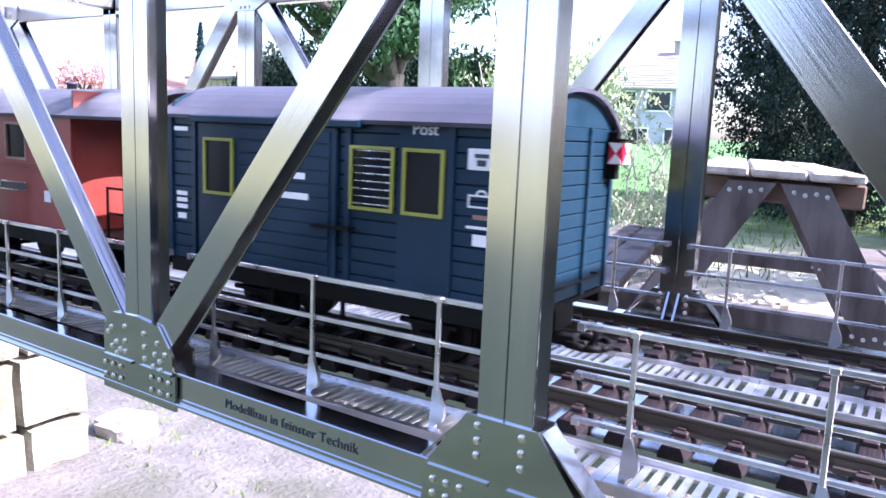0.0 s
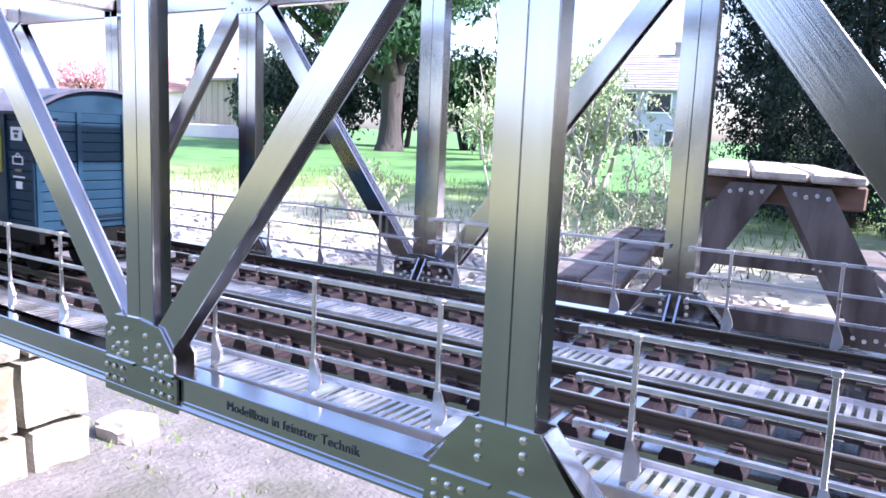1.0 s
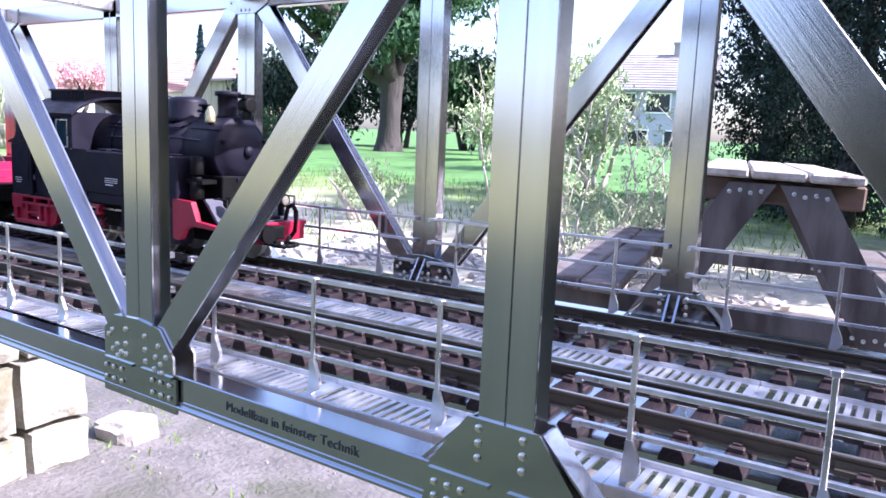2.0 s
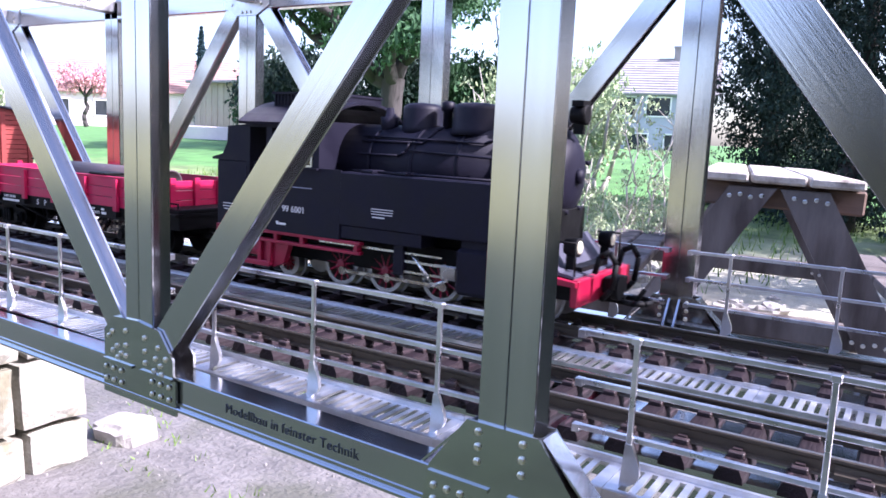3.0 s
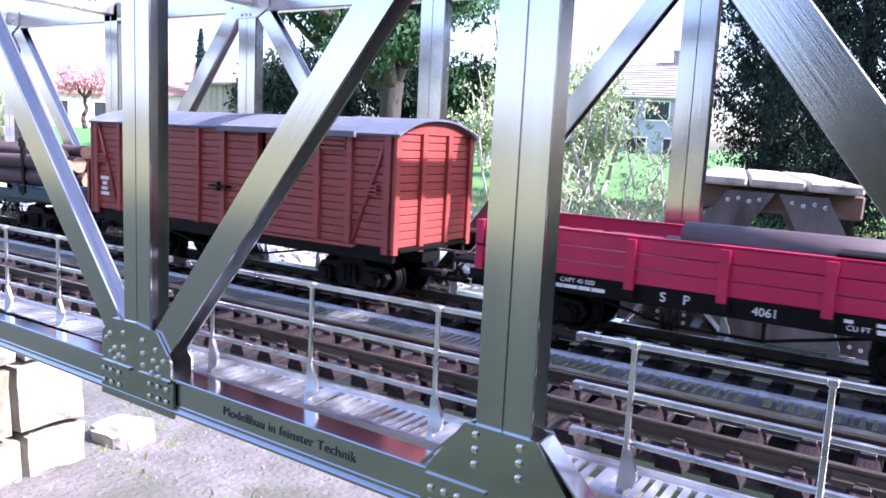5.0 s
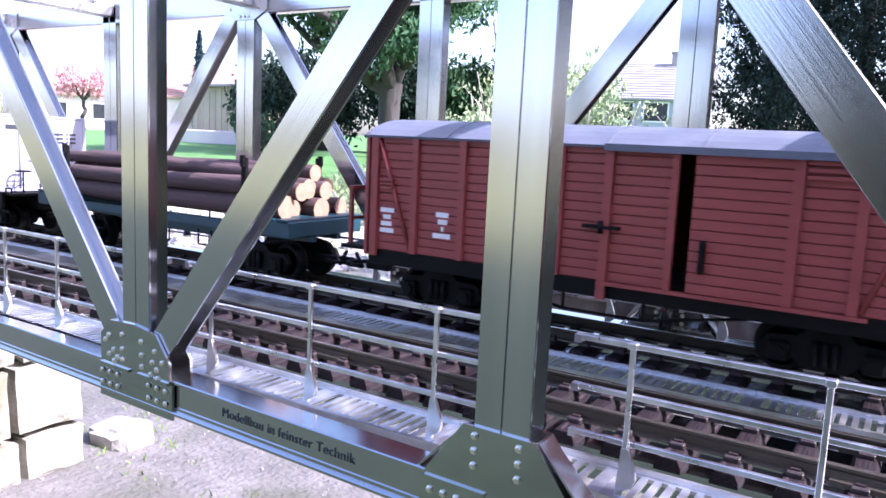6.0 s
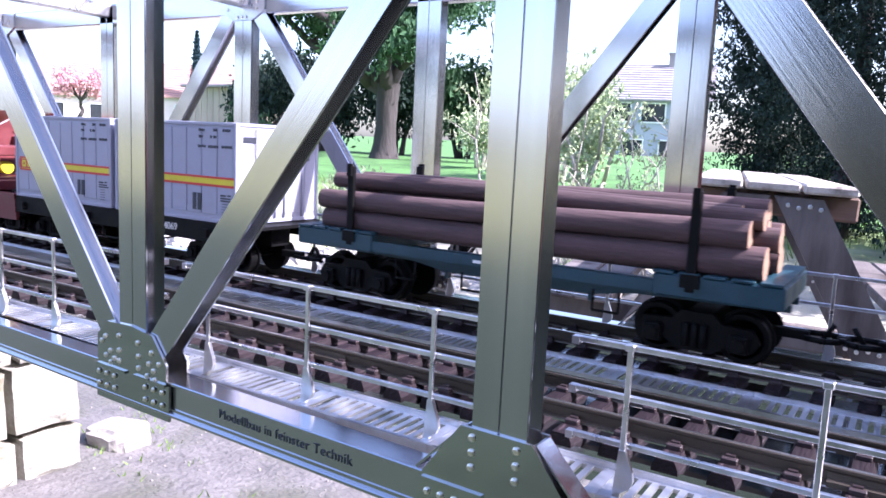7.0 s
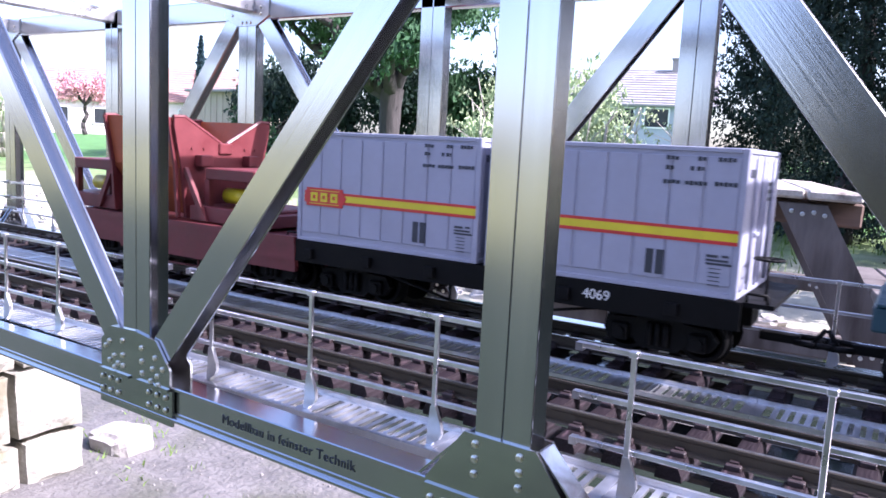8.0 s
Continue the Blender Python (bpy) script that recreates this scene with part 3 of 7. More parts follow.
def leaf_cloud(bm, centre, radius, count, size, squash=1.0, seed=0, shell=0.35, bare=0.0):
    """Many small bent leaves in lumps with gaps between them."""
    r = random.Random(seed)
    c = Vector(centre)
    for _ in range(count):
        d = Vector((r.gauss(0, 1), r.gauss(0, 1), r.gauss(0, 1))).normalized()
        rad = radius * (shell + (1 - shell) * r.random() ** 0.6)
        lump = 0.72 + 0.5 * noise.noise(d * 2.3 + Vector((seed, 0, 0)))
        p = c + Vector((d.x, d.y, d.z * squash)) * rad * lump
        if bare and noise.noise(p * (1.6 / radius) * 2 + Vector((0, seed, 0))) < -bare:
            continue
        s = size * r.uniform(0.5, 1.35)
        q = Euler((r.uniform(0, 6.28), r.uniform(0, 6.28), r.uniform(0, 6.28))).to_matrix()
        v = [bm.verts.new(p + q @ Vector(k) * s) for k in ((-1, 0, 0), (0, -0.45, 0.12), (1, 0, 0), (0, 0.45, 0.12))]
        bm.faces.new(v)


def limb(bm, a, b, r0, r1, seed, n=5, wander=0.12, seg=8):
    r = random.Random(seed)
    a, b = Vector(a), Vector(b)
    ln = (b - a).length
    pts = [a]
    for i in range(1, n):
        pts.append(a.lerp(b, i / n) + Vector((r.uniform(-1, 1), r.uniform(-1, 1), r.uniform(-1, 1))) * ln * wander * 0.5)
    pts.append(b)
    for i in range(n):
        rod(bm, pts[i], pts[i + 1], r0 + (r1 - r0) * i / n, r0 + (r1 - r0) * (i + 1) / n, seg)
    return pts


def broad_tree(x, y, trunk_r, fork, height, spread, leaf, mat, label, seed, leaves=9000, drop=1.0):
    z = ground_height(x, y) - 0.05
    t = thing("garden_tree", label, "tree")
    bm = bmesh.new()
    top = Vector((x + 0.04 * fork, y, z + fork))
    rings = []
    rk = random.Random(seed + 1)
    for k in range(13):
        f = k / 12
        rad = trunk_r * (0.86 + 0.55 * (1 - f) ** 6 + 0.16 * max(0.0, f - 0.75) / 0.25)
        row = []
        for q in range(20):
            a = 2 * math.pi * q / 20
            rr = rad * (1 + 0.10 * noise.noise((math.cos(a) * 1.6, math.sin(a) * 1.6, f * 3.0 + seed)) + 0.03 * rk.uniform(-1, 1))
            row.append(bm.verts.new((x + 0.04 * fork * f + rr * math.cos(a), y + rr * math.sin(a), z - 0.05 + (fork + 0.12) * f)))
        rings.append(row)
    for lo, hi in zip(rings, rings[1:]):
        for q in range(20):
            bm.faces.new((lo[q], lo[(q + 1) % 20], hi[(q + 1) % 20], hi[q])).smooth = True
    tips = []
    r = random.Random(seed)
    for i in range(7):
        a = 2 * math.pi * (i + r.uniform(-0.2, 0.2)) / 7
        e = top + Vector((math.cos(a) * spread * r.uniform(0.45, 0.8), math.sin(a) * spread * r.uniform(0.45, 0.8), (height - fork) * r.uniform(0.35, 0.8)))
        pts = limb(bm, top - Vector((0, 0, 0.1)), e, trunk_r * 0.62, trunk_r * 0.14, seed + i, 5, 0.18)
        tips.append(e)
        for k in (2, 3, 4):
            f = pts[k] + Vector((r.uniform(-1, 1), r.uniform(-1, 1), r.uniform(0.1, 0.9))) * spread * 0.35
            limb(bm, pts[k], f, trunk_r * 0.16, trunk_r * 0.04, seed + 9 * i + k, 3, 0.2, 5)
            tips.append(f)
    part("trunk", bm, TRUNK, t)
    bm = bmesh.new()
    per = leaves // len(tips)
    for i, p in enumerate(tips):
        leaf_cloud(bm, p, spread * 0.34 * drop, per, leaf, 0.8, seed + i, 0.1, 0.12)
    part("crown", bm, mat, t)
    return t


# old garden tree with a thick trunk, 14 m off
broad_tree(-10.1, 13.6, 0.27, 1.60, 6.4, 3.4, 0.075, LEAF_MID, "old tree with thick grey trunk and thin spring foliage", 3, 52000)


def bush(x, y, r, h, mat, label, seed, count=3500, leaf=0.06, category="bush", squash=1.0, name="bush"):
    z = ground_height(x, y)
    t = thing(name, label, category)
    bm = bmesh.new()
    rr = random.Random(seed)
    for i in range(6):
        a = rr.uniform(0, 6.28)
        limb(bm, (x + 0.1 * r * math.cos(a), y + 0.1 * r * math.sin(a), z - 0.03), (x + 0.6 * r * math.cos(a), y + 0.6 * r * math.sin(a), z + h * rr.uniform(0.5, 0.85)), 0.04 * r, 0.012 * r, seed + i, 4, 0.15, 5)
    part("branchwork", bm, STEM if mat is LEAF_PALE else TRUNK, t)
    bm = bmesh.new()
    for i in range(7):
        a, q = rr.uniform(0, 6.28), rr.uniform(0, 0.55)
        leaf_cloud(bm, (x + q * r * math.cos(a), y + q * r * math.sin(a), z + h * rr.uniform(0.35, 0.75)), r * 0.62, count // 7, leaf, h / (2.0 * r) + 0.25, seed + 20 + i, 0.15, 0.15)
    part("foliage", bm, mat, t)


def evergreen(x, y, r, h, mat, label, seed, count, leaf=0.062, category="tree", name="evergreen_tree"):
    """A dense column of foliage down to the ground."""
    z = ground_height(x, y)
    t = thing(name, label, category)
    bm = bmesh.new()
    limb(bm, (x, y, z - 0.05), (x, y, z + h * 0.9), 0.10, 0.02, seed, 6, 0.03, 8)
    part("trunk", bm, TRUNK, t)
    bm = bmesh.new()
    rr = random.Random(seed)
    n = 16
    for i in range(n):
        f = (i + 0.3) / n
        a = rr.uniform(0, 6.28)
        w = r * (0.75 + 0.3 * math.sin(3.1 * f + 0.4))
        leaf_cloud(bm, (x + 0.3 * r * math.cos(a), y + 0.3 * r * math.sin(a), z + h * f), w * 0.95, count // n, leaf, 0.6, seed + 50 + i, 0.45)
    part("foliage", bm, mat, t)


# dark evergreens behind the table
for i, (x, y, r, h, n) in enumerate(((-1.35, 8.3, 0.75, 3.6, 26000), (-0.55, 7.4, 0.85, 4.4, 28000), (0.45, 6.9, 0.9, 5.0, 24000), (1.7, 6.6, 1.0, 5.0, 14000))):
    evergreen(x, y, r, h, LEAF_DARK, "tall dark evergreen with dense needled foliage", 40 + i, int(n * 1.7), 0.026, "tree", name="evergreen_tree")
evergreen(0.62, 4.9, 0.62, 3.6, LEAF_GREY, "tall grey-green shrub with narrow pale leaves", 47, 12000, 0.032, "bush", "tall_shrub")
# unseen evergreens added round side and back, for dark reflections and ground shade
for i, (x, y, r, h) in enumerate(((2.9, 4.9, 0.9, 2.6), (3.6, 3.6, 0.9, 2.6), (3.9, 2.0, 0.95, 2.5), (4.0, 0.9, 0.95, 2.5), (4.0, -0.3, 0.95, 2.4), (4.0, -1.5, 0.95, 4.6), (3.9, -2.9, 1.0, 4.8), (3.1, -3.9, 1.0, 4.6), (2.0, -4.4, 1.0, 4.2), (0.9, -4.7, 0.9, 2.5))):
    evergreen(x, y, r, h, LEAF_DARK, "unseen dark evergreen added to darken reflections and cast shade", 140 + i, 9500)
# unseen shrubs added behind the camera to dim the right diagonal's reflection
for i, (x, y, r, h) in enumerate(((0.1, -4.6, 0.7, 2.3), (-0.75, -4.8, 0.7, 2.1))):
    evergreen(x, y, r, h, LEAF_GREY, "unseen grey-green shrub added to dim the steel's reflections", 160 + i, 4200, 0.05, "bush", "tall_shrub")
# dark shrubs at the back of the lawn
for i, (x, y, r, h) in enumerate(((-14.6, 16.5, 2.0, 3.4), (-12.4, 17.2, 2.1, 3.6), (-10.4, 17.5, 1.8, 3.0), (-17.2, 16.8, 1.9, 2.6), (-8.9, 17.8, 1.6, 2.5))):
    bush(x, y, r, h, LEAF_DARK if i != 2 else LEAF_MID, "rounded dark green garden shrub at the lawn's far side", 60 + i, 9000, 0.085)
bush(-13.3, 12.8, 0.8, 1.1, LEAF_MID, "low green shrub beneath the tree", 68, 1800, 0.06)
bush(-7.7, 14.2, 1.1, 2.0, LEAF_PALE, "light green flowering garden shrub", 70, 3000, 0.06)
bush(-6.8, 12.0, 0.9, 1.3, LEAF_PALE, "light green flowering garden shrub", 71, 2500, 0.05)
bush(-8.9, 17.5, 1.2, 4.1, LEAF_MID, "upright green conifer beyond the lawn", 72, 4500, 0.07, "tree", name="conifer_tree")
bush(-4.1, 5.2, 0.55, 0.55, LEAF_PALE, "low pale-leaved shrub on the bank", 73, 1500, 0.025)
bush(-3.35, 8.6, 0.85, 1.5, LEAF_PALE, "light green flowering garden shrub", 75, 3500, 0.04)
bush(-4.5, 10.5, 1.0, 2.1, LEAF_PALE, "light green flowering garden shrub", 76, 3500, 0.045)
bush(-15.6, 8.2, 1.2, 1.6, LEAF_PALE, "light green shrub beside the meadow", 74, 2500, 0.05)


def thin_shrub():
    """Leggy pale stems with sparse spring leaves."""
    t = thing("leggy_shrub", "leggy shrub with pale bare stems and sparse yellow-green leaves", "bush")
    r = random.Random(5)
    bm, lf = bmesh.new(), bmesh.new()
    for i in range(34):
        x, y = r.uniform(-2.05, -1.05), r.uniform(3.6, 4.6)
        z = ground_height(x, y)
        h = r.uniform(0.45, 1.25)
        tip = (x + r.uniform(-0.22, 0.22), y + r.uniform(-0.2, 0.2), z + h)
        pts = limb(bm, (x, y, z - 0.02), tip, r.uniform(0.005, 0.011), 0.0025, 100 + i, 7, 0.05, 6)
        for k in range(2, 7):
            for _ in range(2):
                d = Vector((r.uniform(-1, 1), r.uniform(-1, 1), r.uniform(0, 1))) * r.uniform(0.05, 0.2)
                rod(bm, pts[k], pts[k] + d, 0.0025, 0.001, 5)
                leaf_cloud(lf, pts[k] + d, 0.075, r.randint(14, 34), 0.012, 1.0, 300 + i * 9 + k, 0.0)
    part("branchwork", bm, STEM, t)
    part("foliage", lf, LEAF_PALE, t)


thin_shrub()


# ---- grass and stones on the bank ----
def grass_tufts():
    bm = bmesh.new()
    r = random.Random(21)
    for _ in range(5000):
        x = r.uniform(-9.0, 1.0)
        y = r.uniform(5.0, 8.5) if r.random() < 0.7 else r.uniform(3.2, 5.0)
        if noise.noise((x * 0.7, y * 0.7, 5)) < (0.05 if y < 5 else -0.25):
            continue
        z = ground_height(x, y)
        h = r.uniform(0.04, 0.13)
        a = r.uniform(0, 6.28)
        w = 0.006
        dx, dy = math.cos(a) * w, math.sin(a) * w
        lx, ly = r.uniform(-0.05, 0.05), r.uniform(-0.05, 0.05)
        v = [bm.verts.new(p) for p in ((x - dx, y - dy, z - 0.01), (x + dx, y + dy, z - 0.01), (x + lx, y + ly, z + h))]
        bm.faces.new(v)
    g = part("grass_blades", bm, GRASS)
    tagged(g, "loose tufts of bright spring grass on the bank", "grass", kind="stuff")
    bm = bmesh.new()
    for _ in range(700):
        x, y = r.uniform(-2.2, -0.6), r.uniform(0.75, 2.4)
        if noise.noise((x * 3.0, y * 3.0, 9)) < 0.22:
            continue
        z = ground_height(x, y)
        for _k in range(4):
            a = r.uniform(0, 6.28)
            px, py = x + r.uniform(-0.02, 0.02), y + r.uniform(-0.02, 0.02)
            v = [bm.verts.new(p) for p in ((px - 0.003 * math.cos(a), py - 0.003 * math.sin(a), z - 0.003), (px + 0.003 * math.cos(a), py + 0.003 * math.sin(a), z - 0.003), (px + r.uniform(-0.015, 0.015), py + r.uniform(-0.015, 0.015), z + r.uniform(0.008, 0.022)))]
            bm.faces.new(v)
    g = part("weed_patches", bm, GRASS)
    tagged(g, "small green weeds in the cracks of the paving", "weeds", kind="stuff")


grass_tufts()


def stone_block(bm, x0, x1, y0, y1, z0, z1, seed, rough=0.010, cuts=3):
    """A hewn block with uneven faces."""
    nx, ny, nz = (cuts + 2,) * 3
    def at(i, j, k):
        p = Vector((x0 + (x1 - x0) * i / nx, y0 + (y1 - y0) * j / ny, z0 + (z1 - z0) * k / nz))
        edge = sum(1 for v, n in ((i, nx), (j, ny), (k, nz)) if v in (0, n))
        c = Vector(((x0 + x1) / 2, (y0 + y1) / 2, (z0 + z1) / 2))
        if edge >= 2:
            p = p + (c - p).normalized() * rough * 1.1
        return p + noise.noise_vector(p * 14 + Vector((seed, 0, 0))) * rough * 0.8
    made = {}

    def vert(i, j, k):
        if (i, j, k) not in made:
            made[(i, j, k)] = bm.verts.new(at(i, j, k))
        return made[(i, j, k)]
    for a in range(nx):
        for b in range(ny):
            bm.faces.new([vert(*q) for q in ((a, b, 0), (a, b + 1, 0), (a + 1, b + 1, 0), (a + 1, b, 0))])
            bm.faces.new([vert(*q) for q in ((a, b, nz), (a + 1, b, nz), (a + 1, b + 1, nz), (a, b + 1, nz))])
        for k in range(nz):
            bm.faces.new([vert(*q) for q in ((a, 0, k), (a + 1, 0, k), (a + 1, 0, k + 1), (a, 0, k + 1))])
            bm.faces.new([vert(*q) for q in ((a, ny, k), (a, ny, k + 1), (a + 1, ny, k + 1), (a + 1, ny, k))])
    for b in range(ny):
        for k in range(nz):
            bm.faces.new([vert(*q) for q in ((0, b, k), (0, b, k + 1), (0, b + 1, k + 1), (0, b + 1, k))])
            bm.faces.new([vert(*q) for q in ((nx, b, k), (nx, b + 1, k), (nx, b + 1, k + 1), (nx, b, k + 1))])
    return bm


def stone_wall():
    """Abutment of pale hewn blocks; built along its own x, turned into place."""
    w = thing("stone_abutment", "dry-laid abutment of pale hewn limestone blocks", "stone wall", m=pose(-1.675, 1.065, 0, 0, 0, WALL_TURN))
    zs = (-0.715, -0.592, -0.42, -0.26, -0.10)
    joints = ((-0.157, -0.33, -0.52, -0.75), (-0.178, -0.35, -0.56, -0.8), (-0.16, -0.36, -0.60, -0.82), (-0.22, -0.45, -0.7, -0.9))
    for c in range(4):
        xs = (0.0, *joints[c])
        for i in range(len(xs) - 1):
            bm = bmesh.new()
            off = 0.008 * noise.noise((i * 3.1, c * 1.7, 0))
            stone_block(bm, xs[i + 1] + 0.004, xs[i] - 0.004 + (0.03 * noise.noise((c, 7, 1)) if i == 0 else 0), off, 0.24, zs[c] + 0.003, zs[c + 1] - 0.003, 10 * c + i)
            part("block", bm, STONE, w)
    bm = bmesh.new()
    stone_block(bm, -1.80, -1.645, 1.13, 1.25, -0.715, -0.648, 77, 0.016)
    r = part("rock", bm, ROCK)
    tagged(r, "loose pale rock lying beside the abutment", "rock")


WALL_TURN = 90
stone_wall()


def gravel():
    bm = bmesh.new()
    r = random.Random(33)
    for _ in range(1300):
        x, y = r.uniform(-2.6, -0.3), r.uniform(0.55, 2.6)
        s = r.uniform(0.0015, 0.0045) * (1.8 if r.random() < 0.06 else 1.0)
        z = ground_height(x, y)
        rod(bm, (x, y, z - s), (x + r.uniform(-s, s) * 0.5, y + r.uniform(-s, s) * 0.5, z + s * 0.9), s * 1.2, s * 0.5, 5)
    g = part("gravel", bm, PEBBLE)
    tagged(g, "scattered grit and pebbles on the paving", "gravel", kind="stuff")


gravel()


def bank_stones():
    bm = bmesh.new()
    r = random.Random(31)
    for _ in range(420):
        x, y = r.uniform(-9, -0.6), r.gauss(4.0, 0.28)
        s = r.uniform(0.03, 0.10)
        z = ground_height(x, y)
        stone_block(bm, x - s, x + s, y - s * 0.8, y + s * 0.8, z - s * 0.5, z + s * 0.6, r.randint(0, 999), s * 0.5, 1)
    g = part("bank_stones", bm, ROCK)
    tagged(g, "row of pale and grey stones along the bank", "stones", kind="stuff")


bank_stones()


# ---- picnic table ----
def plank_box(parent, name, mat, x0, x1, y0, y1, z0, z1, bev=0.006, m=None):
    bm = bmesh.new()
    box(bm, x0, x1, y0, y1, z0, z1, bev)
    o = part(name, bm, mat, parent)
    if m is not None:
        o.matrix_basis = m
    return o


def picnic_table():
    """Own space: near end at y = 0, running back along +y, top at z = 0."""
    t = thing("picnic_table", "weathered grey wooden picnic table with attached benches", "table", m=pose(-0.335, 2.26, 0.072, 0, TABLE_TILT, 11))
    n = 3
    xs = (-0.215, -0.078, 0.072, 0.215)
    for i in range(n):
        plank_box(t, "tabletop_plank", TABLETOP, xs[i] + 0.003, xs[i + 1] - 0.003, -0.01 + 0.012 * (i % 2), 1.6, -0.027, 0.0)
    for k, y in enumerate((0.06, 1.35)):
        f = new("trestle")
        f.parent = t
        plank_box(f, "top_bearer", TABLEBROWN, -0.225, 0.225, y - 0.001, y + 0.045, -0.098, -0.029)
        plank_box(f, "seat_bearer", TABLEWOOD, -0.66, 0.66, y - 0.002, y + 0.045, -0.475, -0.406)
        for s in (-1, 1):
            bm = bmesh.new()
            prism(bm, [(s * 0.005, -0.040), (s * 0.130, -0.040), (s * 0.556, -0.775), (s * 0.431, -0.775)], "y", y - 0.045 - 0.045 * 0, y - 0.002)
            bmesh.ops.recalc_face_normals(bm, faces=bm.faces[:])
            leg = part("leg", bm, TABLEWOOD, f)
            for i in range(8):
                bx, bz = (s * (0.042 + 0.028 * i), -0.062 - 0.006 * (i % 2)) if i < 4 else (s * (0.235 + 0.028 * (i - 4)), -0.440 - 0.006 * (i % 2))
                bm = bmesh.new()
                lathe(bm, [(0.0, 0.0062), (-0.0022, 0.0062), (-0.0026, 0.0054), (-0.0026, 0.0034), (-0.0008, 0.0030)], "y", (bx, y - 0.045, bz), 12)
                bmesh.ops.recalc_face_normals(bm, faces=bm.faces[:])
                part("bolt", bm, STEEL_DULL, leg, "ring-shaped steel bolt")
    for s in (-1, 1):
        for i in range(2):
            x0 = s * 0.52 + (i - 1) * 0.125
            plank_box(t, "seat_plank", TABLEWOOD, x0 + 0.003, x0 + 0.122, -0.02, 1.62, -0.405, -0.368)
    return t


TABLE_TILT = 1.5
picnic_table()


# ---- houses beyond the garden ----
def house(x, y, turn, w, d, z0, wall_h, roof_h, mat_roof, label, windows, chimney=True, mat_wall=None):
    t = thing("house", label, "house", m=pose(x, y, z0, 0, 0, turn))
    bm = bmesh.new()
    box(bm, -w / 2, w / 2, 0, d, -2.5, wall_h)
    prism(bm, [(0.0, wall_h), (d, wall_h), (d / 2, wall_h + roof_h * 0.97)], "x", -w / 2, w / 2)
    part("wall", bm, mat_wall or PLASTER, t)
    bm = bmesh.new()
    ov = 0.35
    prism(bm, [(-ov, wall_h - ov * roof_h / (d / 2)), (d / 2, wall_h + roof_h), (d + ov, wall_h - ov * roof_h / (d / 2)), (d + ov, wall_h - ov * roof_h / (d / 2) + 0.12), (d / 2, wall_h + roof_h + 0.14), (-ov, wall_h - ov * roof_h / (d / 2) + 0.12)], "x", -w / 2 - ov, w / 2 + ov)
    bmesh.ops.recalc_face_normals(bm, faces=bm.faces[:])
    r = part("roof", bm, mat_roof, t)
    bm = bmesh.new()
    n = 14
    for i in range(n):
        f = (i + 0.5) / n
        yy, zz = -ov + (d / 2 + ov) * f, wall_h - ov * roof_h / (d / 2) + (roof_h + ov * roof_h / (d / 2)) * f
        box(bm, -w / 2 - ov, w / 2 + ov, yy - 0.03, yy + 0.03, zz + 0.10, zz + 0.17)
    part("tile_relief", bm, mat_roof, r)
    if chimney:
        bm = bmesh.new()
        box(bm, w * 0.22 - 0.3, w * 0.22 + 0.3, d / 2 - 0.3, d / 2 + 0.3, wall_h + roof_h * 0.6, wall_h + roof_h + 0.8)
        box(bm, w * 0.22 - 0.36, w * 0.22 + 0.36, d / 2 - 0.36, d / 2 + 0.36, wall_h + roof_h + 0.8, wall_h + roof_h + 0.9)
        part("chimney", bm, mat_roof, r)
    for xx, zz, ww, hh in windows:
        wn_ = new("window")
        wn_.parent = t
        bm = bmesh.new()
        frame_ring_house(bm, xx - ww / 2, xx + ww / 2, zz, zz + hh, 0.09)
        part("frame", bm, WHITE, wn_)
        bm = bmesh.new()
        box(bm, xx - ww / 2 + 0.05, xx + ww / 2 - 0.05, -0.03, 0.05, zz + 0.05, zz + hh - 0.05)
        part("pane", bm, PANE, wn_)


def frame_ring_house(bm, x0, x1, z0, z1, w):
    box(bm, x0, x1, -0.08, 0.02, z0, z0 + w)
    box(bm, x0, x1, -0.08, 0.02, z1 - w, z1)
    box(bm, x0, x0 + w, -0.08, 0.02, z0 + w, z1 - w)
    box(bm, x1 - w, x1, -0.08, 0.02, z0 + w, z1 - w)


house(-15.7, 48, 14, 8.6, 7, 1.2, 2.5, 2.3, ROOFGREY_HAZED, "blue-grey house with haze-paled tiled roof and chimney behind trees", ((-3.2, 0.9, 1.3, 1.3), (-1.3, 0.9, 1.9, 1.3), (1.0, 0.9, 1.6, 1.3), (3.1, 0.9, 1.5, 1.3), (-2.8, -1.4, 1.9, 1.3), (-0.2, -1.4, 1.5, 1.3), (2.4, -1.4, 1.9, 1.3)), True, PLASTER_GREY)
house(-55, 36, 45, 9, 7, 0.5, 2.2, 2.4, ROOFTILE_HAZED, "pale house with haze-paled red tiled roof beyond the gardens", ((-2.6, 0.2, 1.3, 1.3), (0.4, 0.2, 1.3, 1.3), (2.8, 0.2, 1.3, 1.3)))
house(-49, 40.5, 38, 11, 8, 0.6, 2.3, 2.6, ROOFTILE_HAZED, "long pale house with haze-paled red tiled roof beyond the gardens", ((-3.4, 0.3, 1.4, 1.3), (-0.6, 0.3, 1.4, 1.3), (2.6, 0.3, 1.4, 1.3)), False)


